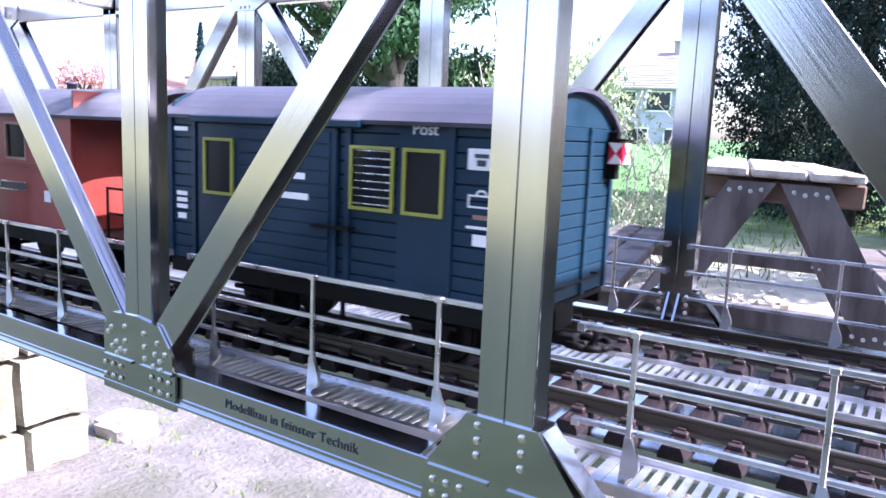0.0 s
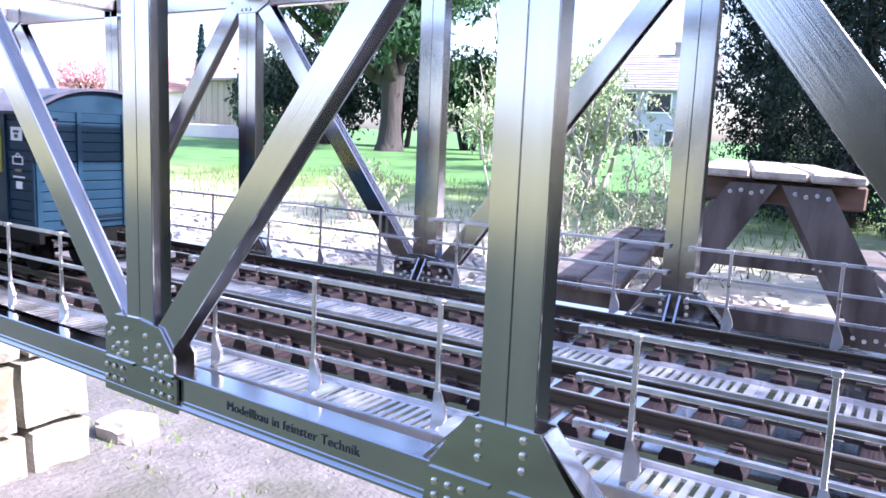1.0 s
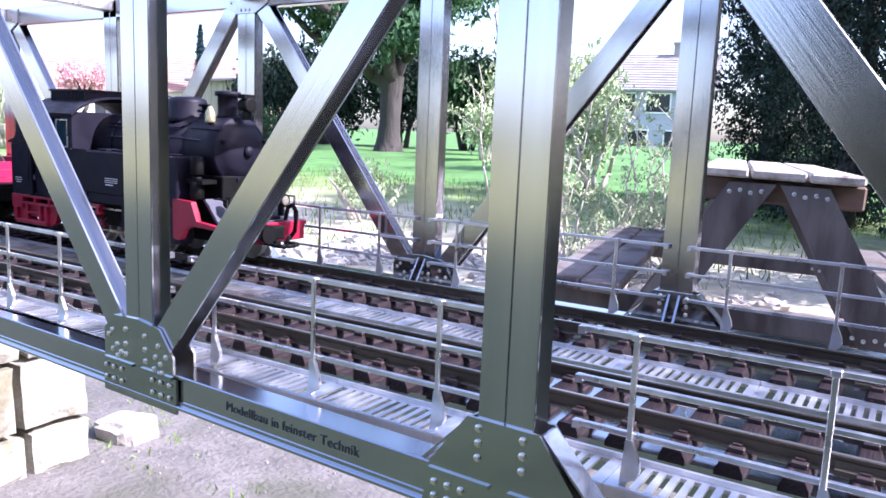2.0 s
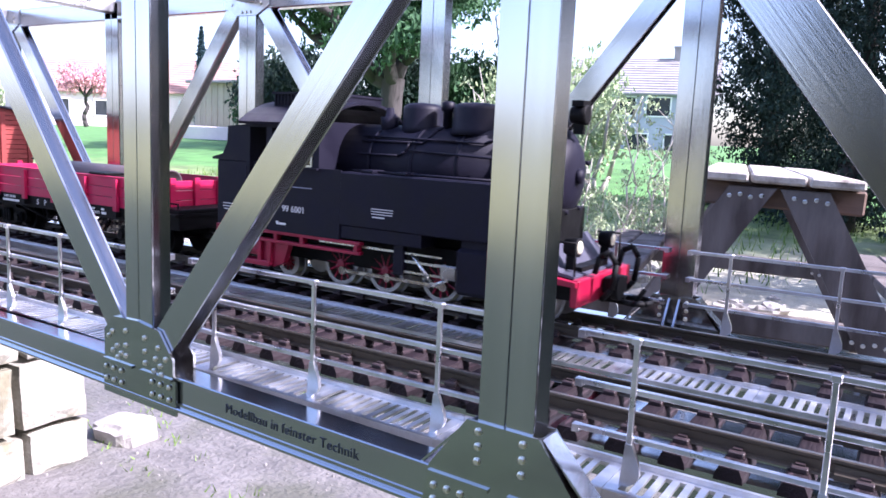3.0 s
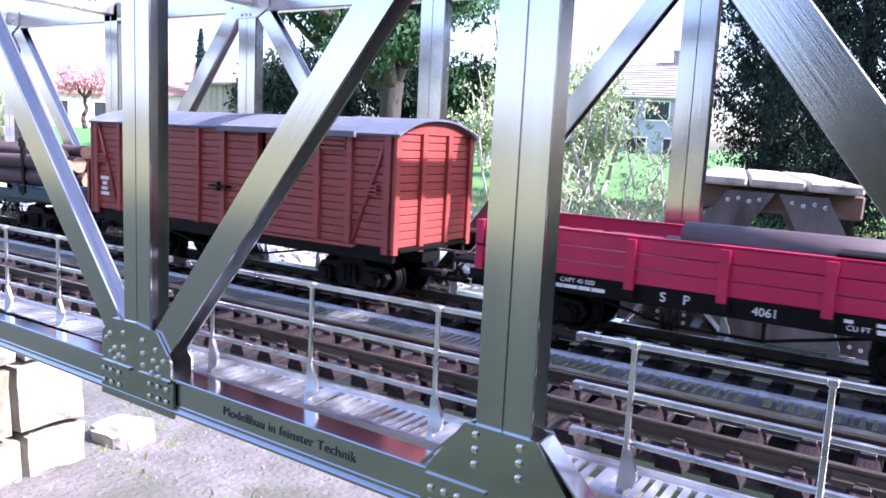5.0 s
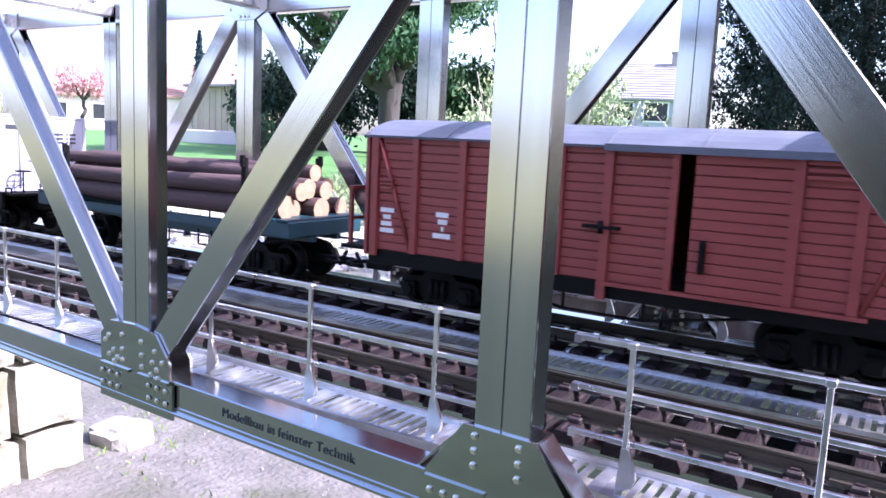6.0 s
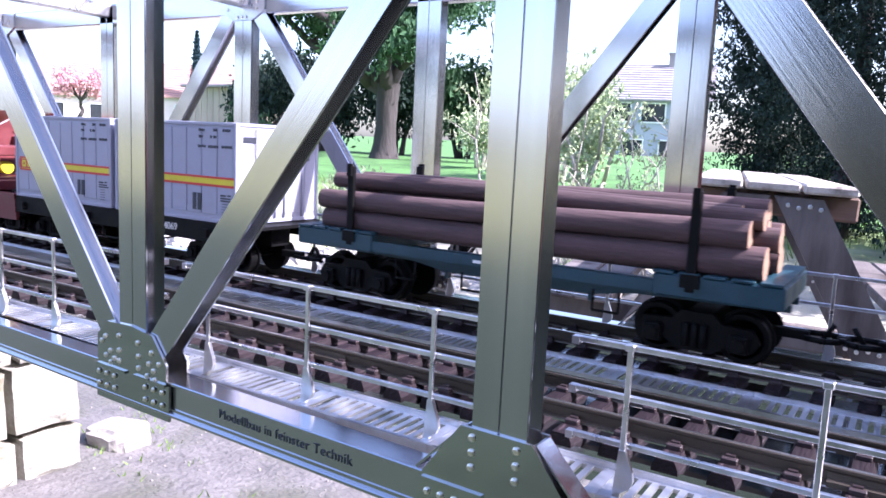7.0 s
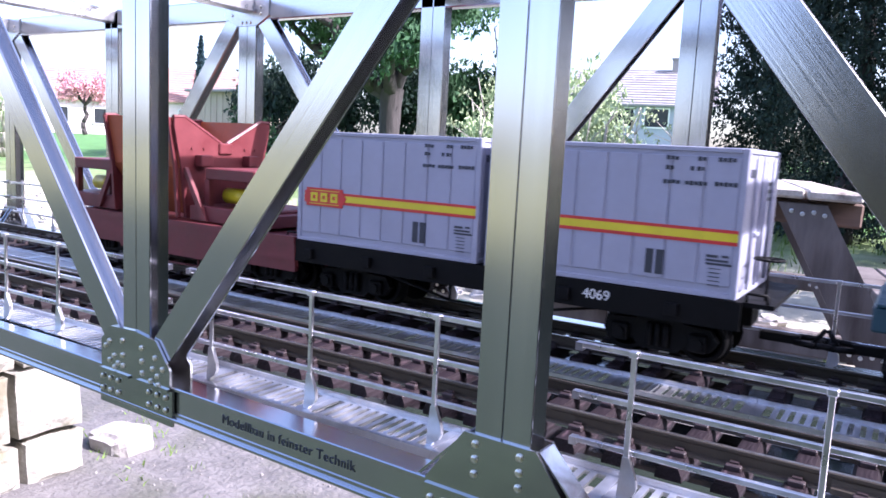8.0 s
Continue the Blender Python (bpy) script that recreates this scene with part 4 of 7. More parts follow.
def spire_conifer(x, y, h, seed):
    z = ground_height(x, y)
    t = thing("conifer_tree", "narrow blue-green conifer standing by the far houses", "tree")
    bm = bmesh.new()
    rod(bm, (x, y, z - 0.1), (x, y, z + h), 0.16, 0.02, 8)
    part("trunk", bm, TRUNK, t)
    bm = bmesh.new()
    for i in range(26):
        f = i / 26
        leaf_cloud(bm, (x, y, z + h * (0.12 + 0.88 * f)), h * 0.17 * (1.03 - f), 130, 0.16, 0.5, seed + i, 0.2)
    part("crown", bm, LEAF_BLUE, t)


spire_conifer(-48, 40.2, 8.0, 500)


def blossom_tree():
    x, y = -45.5, 29.0
    z = ground_height(x, y)
    t = thing("blossom_tree", "pink blossoming tree before the far houses", "tree")
    bm = bmesh.new()
    limb(bm, (x, y, z), (x, y, z + 2.0), 0.16, 0.10, 4)
    for i in range(5):
        a = i * 1.256
        limb(bm, (x, y, z + 1.9), (x + 1.2 * math.cos(a), y + 1.2 * math.sin(a), z + 3.3), 0.08, 0.02, 5 + i)
    part("trunk", bm, TRUNK, t)
    bm = bmesh.new()
    for i in range(7):
        a = i * 0.9
        leaf_cloud(bm, (x + 1.1 * math.cos(a), y + 1.1 * math.sin(a), z + 3.0 + 0.5 * math.sin(i * 2.1)), 1.05, 420, 0.12, 0.8, 600 + i, 0.1)
    part("crown", bm, PETAL, t)


blossom_tree()


def garden_wall():
    """Low pale wall and shed at the back of the lawn."""
    bm = bmesh.new()
    x0, y0 = -19.6, 17.2
    z = ground_height(x0, y0)
    box(bm, x0 - 3.2, x0 + 1.4, y0, y0 + 0.25, z - 0.2, z + 0.42, 0.03)
    w = part("garden_wall", bm, PLASTER)
    tagged(w, "low whitewashed garden wall at the lawn's edge", "wall")
    t = thing("garden_shed", "pale wooden garden shed behind the wall", "shed", m=pose(-20.6, 18.2, z))
    for i in range(10):
        bm = bmesh.new()
        box(bm, -1.5 + 0.3 * i + 0.01, -1.5 + 0.3 * (i + 1) - 0.01, 0, 0.04, 0, 1.9, 0.01)
        part("board", bm, SHEDWOOD, t)
    bm = bmesh.new()
    box(bm, -1.5, 1.5, 0.05, 2.0, 0, 1.9)
    part("wall", bm, SHEDWOOD, t)
    bm = bmesh.new()
    box(bm, -1.7, 1.7, -0.25, 2.2, 1.9, 2.0, 0.02)
    part("roof", bm, ROOFGREY_HAZED, t)


SHEDWOOD = material("shed_boards", (0.36, 0.32, 0.25), 0.85, 0, 3, 0.25, 0.5, 14, 0.006, island=0.2, stretch=(1, 1, 0.2))
garden_wall()


# ---- trains ----
TRAIN_TWO, TRAIN_ONE, SPINNERS, RODS = [], [], [], []
HW = 0.0555                              # half width of a wagon body


def single(name, mat, parent, label, *boxes, bev=0.0):
    bm = bmesh.new()
    for b in boxes:
        box(bm, *b, bev)
    return part(name, bm, mat, parent, label)


def arched(bm, x0, x1, w, z_eave, z_top, thick, seg=12):
    """A barrel roof across a wagon."""
    outer, inner = [], []
    for i in range(seg + 1):
        a = -1 + 2 * i / seg
        zz = z_eave + (z_top - z_eave) * (1 - abs(a) ** 2.4)
        outer.append((a * w, zz))
        inner.append((a * (w - thick * 0.4), zz - thick))
    return prism(bm, outer + inner[::-1], "x", x0, x1)


WHEEL_DATA = {}


def wheelset(car, train, x, r, mat_rim, mat_disc, spokes=0, name="wheelset", half=0.0225):
    """Two flanged wheels on an axle, turning about y; the poses are in the car's space."""
    e = new(name)
    e.parent = car
    e.location = (x, 0, r)
    key = (r, mat_rim.name, mat_disc.name, spokes, half)
    if key not in WHEEL_DATA:
        pieces = []
        for s in (-1, 1):
            bm = bmesh.new()
            rim = 0.64 if spokes == 9 else 0.80
            lathe(bm, [(s * (half - 0.006), r + 0.0022), (s * (half - 0.0045), r + 0.0022), (s * (half - 0.004), r + 0.0004), (s * (half + 0.003), r)], "y", (0, 0, 0), 24)
            lathe(bm, [(s * (half + 0.003), r), (s * (half + 0.0034), r - 0.0002), (s * (half + 0.0034), r * rim), (s * (half + 0.0022), r * (rim - 0.01))], "y", (0, 0, 0), 24)
            bmesh.ops.recalc_face_normals(bm, faces=bm.faces[:])
            pieces.append(("tyre", bm, mat_rim))
            bm = bmesh.new()
            if spokes:
                for i in range(spokes):
                    a = 2 * math.pi * i / spokes
                    rod(bm, (0.1 * r * math.cos(a), s * (half + 0.0026), 0.1 * r * math.sin(a)), ((rim + 0.02) * r * math.cos(a), s * (half + 0.0026), (rim + 0.02) * r * math.sin(a)), r * 0.085, r * 0.055, seg=6)
                lathe(bm, [(s * (half - 0.0010), r * rim), (s * (half + 0.0008), r * (rim - 0.02)), (s * (half + 0.0012), r * 0.3)], "y", (0, 0, 0), 20)
                lathe(bm, [(s * (half + 0.0015), r * 0.26), (s * (half + 0.0045), r * 0.24), (s * (half + 0.0052), r * 0.12)], "y", (0, 0, 0), 12)
            else:
                lathe(bm, [(s * (half + 0.0015), r * 0.8), (s * (half + 0.0022), r * 0.5), (s * (half + 0.0036), r * 0.3), (s * (half + 0.0055), r * 0.18)], "y", (0, 0, 0), 18)
                for i in range(6):
                    a = 2 * math.pi * i / 6
                    rod(bm, (0.6 * r * math.cos(a), s * (half + 0.0012), 0.6 * r * math.sin(a)), (0.6 * r * math.cos(a), s * (half + 0.0032), 0.6 * r * math.sin(a)), r * 0.07, seg=6)
            bmesh.ops.recalc_face_normals(bm, faces=bm.faces[:])
            pieces.append(("wheel_disc", bm, mat_disc))
        bm = bmesh.new()
        rod(bm, (0, -half, 0), (0, half, 0), 0.002, seg=8)
        pieces.append(("axle", bm, BLACK))
        WHEEL_DATA[key] = [part(n, b, m, e) for n, b, m in pieces]
    else:
        for o in WHEEL_DATA[key]:
            again(o, e)
    SPINNERS.append((e, train, x, r))
    return e


def bogie(car, train, x, half=0.0255, r=0.0150, mat=None):
    mat = mat or BLACK
    bm = bmesh.new()
    for s in (-1, 1):
        y0, y1 = (0.030, 0.036) if s > 0 else (-0.036, -0.030)
        prism(bm, [(x - half - 0.012, 0.016), (x - half - 0.007, 0.024), (x - 0.016, 0.025), (x - 0.010, 0.031), (x + 0.010, 0.031), (x + 0.016, 0.025), (x + half + 0.007, 0.024),
                   (x + half + 0.012, 0.016), (x + half + 0.007, 0.009), (x + half - 0.008, 0.011), (x + 0.012, 0.006), (x - 0.012, 0.006), (x - half + 0.008, 0.011), (x - half - 0.007, 0.009)], "y", y0, y1)
    box(bm, x - 0.008, x + 0.008, -0.034, 0.034, 0.020, 0.030)
    b = part("bogie_frame", bm, mat, car)
    for s in (-1, 1):
        for dx in (-half, half):
            bm = bmesh.new()
            y0 = s * 0.036
            box(bm, x + dx - 0.006, x + dx + 0.006, min(y0, y0 + s * 0.005), max(y0, y0 + s * 0.005), 0.009, 0.021, 0.0012)
            rod(bm, (x + dx, y0 + s * 0.004, 0.0148), (x + dx, y0 + s * 0.0072, 0.0148), 0.0042, seg=10)
            part("axle_box", bm, mat, b)
        bm = bmesh.new()
        for dx in (-0.0055, 0, 0.0055):
            rod(bm, (x + dx, s * 0.0385, 0.009), (x + dx, s * 0.0385, 0.024), 0.0022, seg=8)
        part("spring_pack", bm, mat, b)
    for dx in (-half, half):
        wheelset(car, train, x + dx, r, BLACK, BLACK)


def coupler(car, x, s, z=0.020):
    """Loop and hook."""
    bm = bmesh.new()
    box(bm, min(x - s * 0.012, x + s * 0.012), max(x - s * 0.012, x + s * 0.012), -0.0035, 0.0035, z - 0.003, z + 0.003, 0.0006)
    pts = [(x + s * 0.010, -0.0095, z), (x + s * 0.022, -0.0125, z), (x + s * 0.029, -0.008, z), (x + s * 0.031, 0, z), (x + s * 0.029, 0.008, z), (x + s * 0.022, 0.0125, z), (x + s * 0.010, 0.0095, z)]
    hook = part("coupler", bm, BLACK, car)
    bm = bmesh.new()
    tube(bm, pts, 0.0020, 6)
    part("loop", bm, BLACK, hook)
    bm = bmesh.new()
    rod(bm, (x + s * 0.018, 0, z - 0.004), (x + s * 0.026, 0, z + 0.009), 0.0018, seg=6)
    part("hook", bm, BLACK, hook)


def brake_stand(car, x, y, z0, z1, mat=None):
    bm = bmesh.new()
    rod(bm, (x, y, z0), (x, y, z1), 0.0009, seg=6)
    n = 14
    for i in range(n):
        a, b = 2 * math.pi * i / n, 2 * math.pi * (i + 1) / n
        rod(bm, (x + 0.0085 * math.cos(a), y + 0.0085 * math.sin(a), z1), (x + 0.0085 * math.cos(b), y + 0.0085 * math.sin(b), z1), 0.0009, seg=5)
    for i in range(4):
        a = math.pi * i / 2
        rod(bm, (x, y, z1), (x + 0.0085 * math.cos(a), y + 0.0085 * math.sin(a), z1), 0.0006, seg=5)
    part("brake_wheel", bm, mat or BLACK, car)


def planks_side(parent, x0, x1, y, s, z0, z1, n, mat, thick=0.0022, gap=0.0005, bow=0.0):
    """Lengthwise boards on a side wall, each its own piece; s is the way the face looks along y."""
    h = (z1 - z0) / n
    bm = bmesh.new()
    a, b = (y, y + s * thick) if s > 0 else (y + s * thick, y)
    box(bm, x0, x1, a, b, gap / 2, h - gap / 2, 0.0003)
    first = part("plank", bm, mat, parent)
    first.location.z = z0
    for i in range(1, n):
        again(first, parent, Matrix.Translation((0, 0, z0 + i * h)))


def planks_end(parent, x, s, w, z0, z1, n, mat, thick=0.0022, gap=0.0005):
    h = (z1 - z0) / n
    bm = bmesh.new()
    box(bm, min(x, x + s * thick), max(x, x + s * thick), -w, w, gap / 2, h - gap / 2, 0.0003)
    first = part("plank", bm, mat, parent)
    first.location.z = z0
    for i in range(1, n):
        again(first, parent, Matrix.Translation((0, 0, z0 + i * h)))


def post_on_side(parent, x, w, y, s, z0, z1, mat, name="post", thick=0.0035):
    return single(name, mat, parent, "", (x - w / 2, x + w / 2, min(y, y + s * thick), max(y, y + s * thick), z0, z1))


def frame_ring(bm, x0, x1, z0, z1, w, y0, y1):
    box(bm, x0, x1, y0, y1, z0, z0 + w)
    box(bm, x0, x1, y0, y1, z1 - w, z1)
    box(bm, x0, x0 + w, y0, y1, z0 + w, z1 - w)
    box(bm, x1 - w, x1, y0, y1, z0 + w, z1 - w)
    return bm


# -- steam locomotive --
def front_footplate(c):
    """Worn grey footplate sloping down before the smokebox."""
    bm = bmesh.new()
    prism(bm, [(0.140, 0.0600), (0.1425, 0.0610), (0.1600, 0.0410), (0.1710, 0.0392), (0.1710, 0.0375), (0.1580, 0.0390)], "y", -0.046, 0.046)
    part("front_footplate", bm, ROOF, c, "worn grey sloping footplate")


def make_loco():
    u = 0.163
    c = thing("steam_locomotive", "matt black model tank locomotive with red frame and wheels", "locomotive")
    side = -0.0555
    # frame and running boards
    bm = bmesh.new()
    box(bm, -0.170, 0.168, -0.026, 0.026, 0.018, 0.043)
    box(bm, -0.12, 0.13, -0.018, 0.018, 0.040, 0.075)
    part("main_frame", bm, BLACK, c)
    for s in (-1, 1):
        y0, y1 = (side, side + 0.006) if s < 0 else (-side - 0.006, -side)
        bm = bmesh.new()
        box(bm, -0.174, -0.008, y0, y1, 0.0413, 0.0440, 0.0004)
        box(bm, -0.153, -0.008, y0, y1, 0.0335, 0.0362, 0.0004)
        box(bm, -0.174, -0.153, y0, y1, 0.0290, 0.0413, 0.0004)
        for x in (-0.128, -0.100, -0.070, -0.012):
            box(bm, x - 0.0018, x + 0.0018, y0, y1, 0.0360, 0.0415)
        part("running_board", bm, RED, c, "red step frame below the cab")
        bm = bmesh.new()
        prism(bm, [(-0.172, 0.033), (-0.088, 0.033), (-0.094, 0.016), (-0.104, 0.012), (-0.120, 0.012), (-0.124, 0.020), (-0.146, 0.020), (-0.150, 0.014), (-0.166, 0.014)], "y", y0 + 0.004, y1 + 0.004 if s < 0 else y1)
        part("rear_frame_plate", bm, RED, c, "red frame plate")
        bm = bmesh.new()
        ya, yb = (y0 - 0.001, y1 + 0.006) if s < 0 else (y0 - 0.006, y1 + 0.001)
        box(bm, -0.164, -0.106, ya, yb, 0.0120, 0.0165, 0.0008)
        box(bm, -0.148, -0.122, ya + 0.001, yb, 0.0235, 0.0258, 0.0004)
        for x in (-0.168, -0.146, -0.120, -0.108):
            box(bm, x - 0.0022, x + 0.0022, ya + 0.0015, yb, 0.0125, 0.0340, 0.0004)
        part("cab_step", bm, RED, c)
        bm = bmesh.new()
        prism(bm, [(0.108, 0.0600), (0.134, 0.0580), (0.1415, 0.0405), (0.176, 0.0370), (0.176, 0.0335), (0.150, 0.0352), (0.134, 0.0352), (0.124, 0.0310), (0.1185, 0.0215), (0.114, 0.0205), (0.108, 0.022)], "y", y0, y1)
        part("front_plate", bm, RED, c, "red sloping front plate")
    single("buffer_beam", RED, c, "red buffer beam", (0.171, 0.177, -0.052, 0.052, 0.019, 0.038), bev=0.0008)
    single("rear_beam", RED, c, "red buffer beam", (-0.178, -0.173, -0.052, 0.052, 0.016, 0.0435), bev=0.0008)
    # side tanks
    for s in (-1, 1):
        y0, y1 = (side, side + 0.024) if s < 0 else (-side - 0.024, -side)
        t = single("side_tank", LOCO, c, "", (-0.030, 0.114, y0, y1, 0.0557, 0.0990), bev=0.0012)
        single("lower_tank", LOCO, c, "", (-0.028, 0.050, y0 + 0.001, y1 - 0.001, 0.046, 0.0556))
        yf = side if s < 0 else -side
        for x0, x1, z in ((-0.012, 0.0, 0.0968), (0.02, 0.032, 0.0975)):
            single("tank_lid", LOCO, t, "", (x0, x1, y0 + 0.004, y1 - 0.004, 0.099, 0.1015), bev=0.0006)
        bm = bmesh.new()
        rod(bm, (-0.026, y0 + 0.012, 0.1000), (0.108, y0 + 0.012, 0.1000), 0.0012, seg=6)
        part("tank_pipe", bm, LOCO, t)
    bars([(0.003, 0.024, 0.0720, 0.0006), (0.003, 0.024, 0.0700, 0.0006), (0.003, 0.0235, 0.0680, 0.0006), (0.004, 0.016, 0.0655, 0.0010)], WHITE, c, side)
    # boiler, smokebox
    bz, br = 0.1055, 0.0325
    bm = bmesh.new()
    lathe(bm, [(-0.0522, br), (0.098, br)], "x", (0, 0, bz), 32)
    part("boiler", bm, LOCO, c)
    for x in (-0.02, 0.022, 0.064, 0.096):
        bm = bmesh.new()
        lathe(bm, [(x - 0.0016, br + 0.0007), (x + 0.0016, br + 0.0007)], "x", (0, 0, bz), 32)
        part("boiler_band", bm, LOCO, c)
    bm = bmesh.new()
    lathe(bm, [(0.098, br + 0.0012), (0.139, br + 0.0012), (0.1405, br), (0.1415, br * 0.86), (0.145, br * 0.80), (0.1485, br * 0.5), (0.150, 0.004)], "x", (0, 0, bz), 32)
    part("smokebox", bm, LOCO, c)
    bm = bmesh.new()
    lathe(bm, [(0.149, 0.006), (0.153, 0.005), (0.154, 0.0015)], "x", (0, 0, bz), 12)
    for a in (20, 160, 250, 300):
        rod(bm, (0.143, br * 0.86 * math.cos(radians(a)), bz + br * 0.86 * math.sin(radians(a))), (0.148, br * 0.86 * math.cos(radians(a)), bz + br * 0.86 * math.sin(radians(a))), 0.0018, seg=6)
    part("smokebox_handle", bm, LOCO, c)
    for nm, x, r, z1 in (("sand_dome", 0.0105, 0.0165, 0.156), ("steam_dome", 0.0625, 0.0195, 0.157)):
        bm = bmesh.new()
        lathe(bm, [(bz + br - 0.006, r * 1.18), (bz + br - 0.001, r * 1.02), (z1 - 0.005, r), (z1 - 0.0018, r * 0.93), (z1, r * 0.66), (z1 + 0.0008, 0.002)], "z", (x, 0, 0), 24)
        part(nm, bm, LOCO, c)
    bm = bmesh.new()
    lathe(bm, [(bz + br - 0.004, 0.0125), (bz + br + 0.003, 0.0095), (0.158, 0.0098), (0.1585, 0.0125), (0.1625, 0.0125), (0.163, 0.009), (0.157, 0.008)], "z", (0.122, 0, 0), 20)
    part("chimney", bm, LOCO, c)
    bm = bmesh.new()
    lathe(bm, [(0.132, 0.0052), (0.134, 0.0050), (0.142, 0.0046), (0.1445, 0.0032), (0.1470, 0.0022), (0.148, 0.001)], "z", (0.121, -0.021, 0), 14)
    part("bell", bm, BELLBRASS, c, "pale brass bell beside the chimney")
    bm = bmesh.new()
    lathe(bm, [(0.125, 0.0035), (0.150, 0.0038), (0.1505, 0.0055), (0.157, 0.0055), (0.158, 0.003)], "z", (0.0385, -0.006, 0), 12)
    part("safety_valve", bm, LOCO, c)
    bm = bmesh.new()
    lathe(bm, [(0.128, 0.005), (0.140, 0.005), (0.141, 0.0028), (0.147, 0.0028), (0.148, 0.006), (0.150, 0.006)], "z", (0.0975, -0.008, 0), 12)
    rod(bm, (0.0975, -0.008, 0.143), (0.0975, -0.016, 0.143), 0.0016, seg=6)
    part("whistle", bm, LOCO, c)
    bm = bmesh.new()
    lathe(bm, [(0.128, 0.0045), (0.137, 0.0075), (0.144, 0.0078), (0.1445, 0.004), (0.152, 0.003)], "z", (-0.0155, -0.010, 0), 12)
    part("turbo_dynamo", bm, LOCO, c)

    def on_boiler(x, a):
        return (x, -(br + 0.0013) * math.cos(radians(a)), bz + (br + 0.0013) * math.sin(radians(a)))
    for pts in ([on_boiler(-0.03, 34), on_boiler(0.020, 34), on_boiler(0.030, 34), on_boiler(0.036, 60), on_boiler(0.038, 84)],
                [on_boiler(-0.03, 42), on_boiler(0.06, 39), on_boiler(0.085, 38), on_boiler(0.092, 46), on_boiler(0.097, 70)],
                [on_boiler(0.10, 38), on_boiler(0.145, 36)],
                [on_boiler(-0.03, 14), on_boiler(0.01, 14), on_boiler(0.016, 20), on_boiler(0.018, 34)],
                [on_boiler(0.02, 22), on_boiler(0.12, 16)]):
        bm = bmesh.new()
        tube(bm, pts, 0.0010, 6)
        part("boiler_pipe", bm, LOCO, c)
    # air pump and front fittings
    bm = bmesh.new()
    for z0, z1, r in ((0.060, 0.076, 0.0065), (0.078, 0.081, 0.0045), (0.083, 0.100, 0.0062)):
        lathe(bm, [(z0, r * 0.9), (z0 + 0.001, r), (z1 - 0.001, r), (z1, r * 0.9)], "z", (0.128, -0.043, 0), 14)
    box(bm, 0.116, 0.140, -0.047, -0.030, 0.0745, 0.0785)
    part("air_pump", bm, BLACK, c)
    front_footplate(c)
    single("smokebox_saddle", BLACK, c, "", (0.112, 0.146, -0.028, 0.028, 0.044, 0.082), bev=0.001)
    for y in (-0.033, 0.033):
        bm = bmesh.new()
        lathe(bm, [(0.158, 0.0055), (0.166, 0.0066), (0.168, 0.0068), (0.1685, 0.0058)], "x", (0, y, 0.058), 14)
        box(bm, 0.159, 0.165, y - 0.0015, y + 0.0015, 0.042, 0.053)
        l = part("head_lamp", bm, BLACK, c)
        bm = bmesh.new()
        lathe(bm, [(0.168, 0.0056), (0.1692, 0.0040), (0.1696, 0.001)], "x", (0, y, 0.058), 12)
        part("lens", bm, GLASSY, l)
    bm = bmesh.new()
    lathe(bm, [(0.142, 0.0062), (0.150, 0.0072), (0.154, 0.0074), (0.1545, 0.006)], "x", (0, 0, 0.150), 14)
    box(bm, 0.144, 0.152, -0.002, 0.002, 0.136, 0.144)
    box(bm, 0.144, 0.153, -0.0072, 0.0072, 0.156, 0.160)
    part("top_lamp", bm, BLACK, c)
    for y in (-0.030, 0.030):
        bm = bmesh.new()
        tube(bm, [(0.177, y * 0.8, 0.040), (0.180, y * 0.8, 0.052), (0.187, y * 0.8, 0.056), (0.192, y * 0.8, 0.048), (0.190, y * 0.8, 0.030), (0.183, y * 0.8, 0.022)], 0.0021, 7)
        part("brake_hose", bm, BLACK, c)
    for s in (-1, 1):
        bm = bmesh.new()
        rod(bm, (0.170, s * 0.044, 0.038), (0.170, s * 0.044, 0.062), 0.0008, seg=6)
        rod(bm, (0.170, s * 0.044, 0.062), (0.152, s * 0.044, 0.062), 0.0008, seg=6)
        part("front_handrail", bm, BLACK, c)
    bm = bmesh.new()
    box(bm, 0.178, 0.190, -0.010, 0.010, 0.024, 0.036, 0.001)
    rod(bm, (0.188, -0.013, 0.030), (0.193, -0.013, 0.030), 0.009, seg=16)
    part("front_coupler_box", bm, BLACK, c)
    coupler(c, 0.180, 1)
    coupler(c, -0.181, -1)
    # cylinders and rods
    for s in (-1, 1):
        y0, y1 = (side + 0.001, side + 0.022) if s < 0 else (-side - 0.022, -side - 0.001)
        bm = bmesh.new()
        box(bm, 0.080, 0.114, y0, y1, 0.0150, 0.0500, 0.003)
        box(bm, 0.084, 0.112, y0 + 0.003, y1, 0.050, 0.058)
        part("cylinder", bm, LOCO, c, "matt black cylinder block")
        yg = y0 + 0.006 if s < 0 else y1 - 0.006
        for b in ((0.030, 0.082, yg - 0.0012, yg + 0.0012, 0.0325, 0.0345), (0.030, 0.082, yg - 0.0012, yg + 0.0012, 0.0245, 0.0262)):
            single("slide_bar", CHROME, c, "bright slide bar", b)
        single("crosshead", CHROME, c, "bright crosshead", (0.066, 0.080, yg - 0.003, yg + 0.003, 0.0240, 0.0350), bev=0.0008)
        single("rod_bracket", LOCO, c, "", (0.022, 0.032, yg - 0.0028, yg + 0.0028, 0.022, 0.046), bev=0.0008)
        bm = bmesh.new()
        box(bm, -0.055, 0.066, yg - 0.001, yg + 0.001, 0.0390, 0.0406)
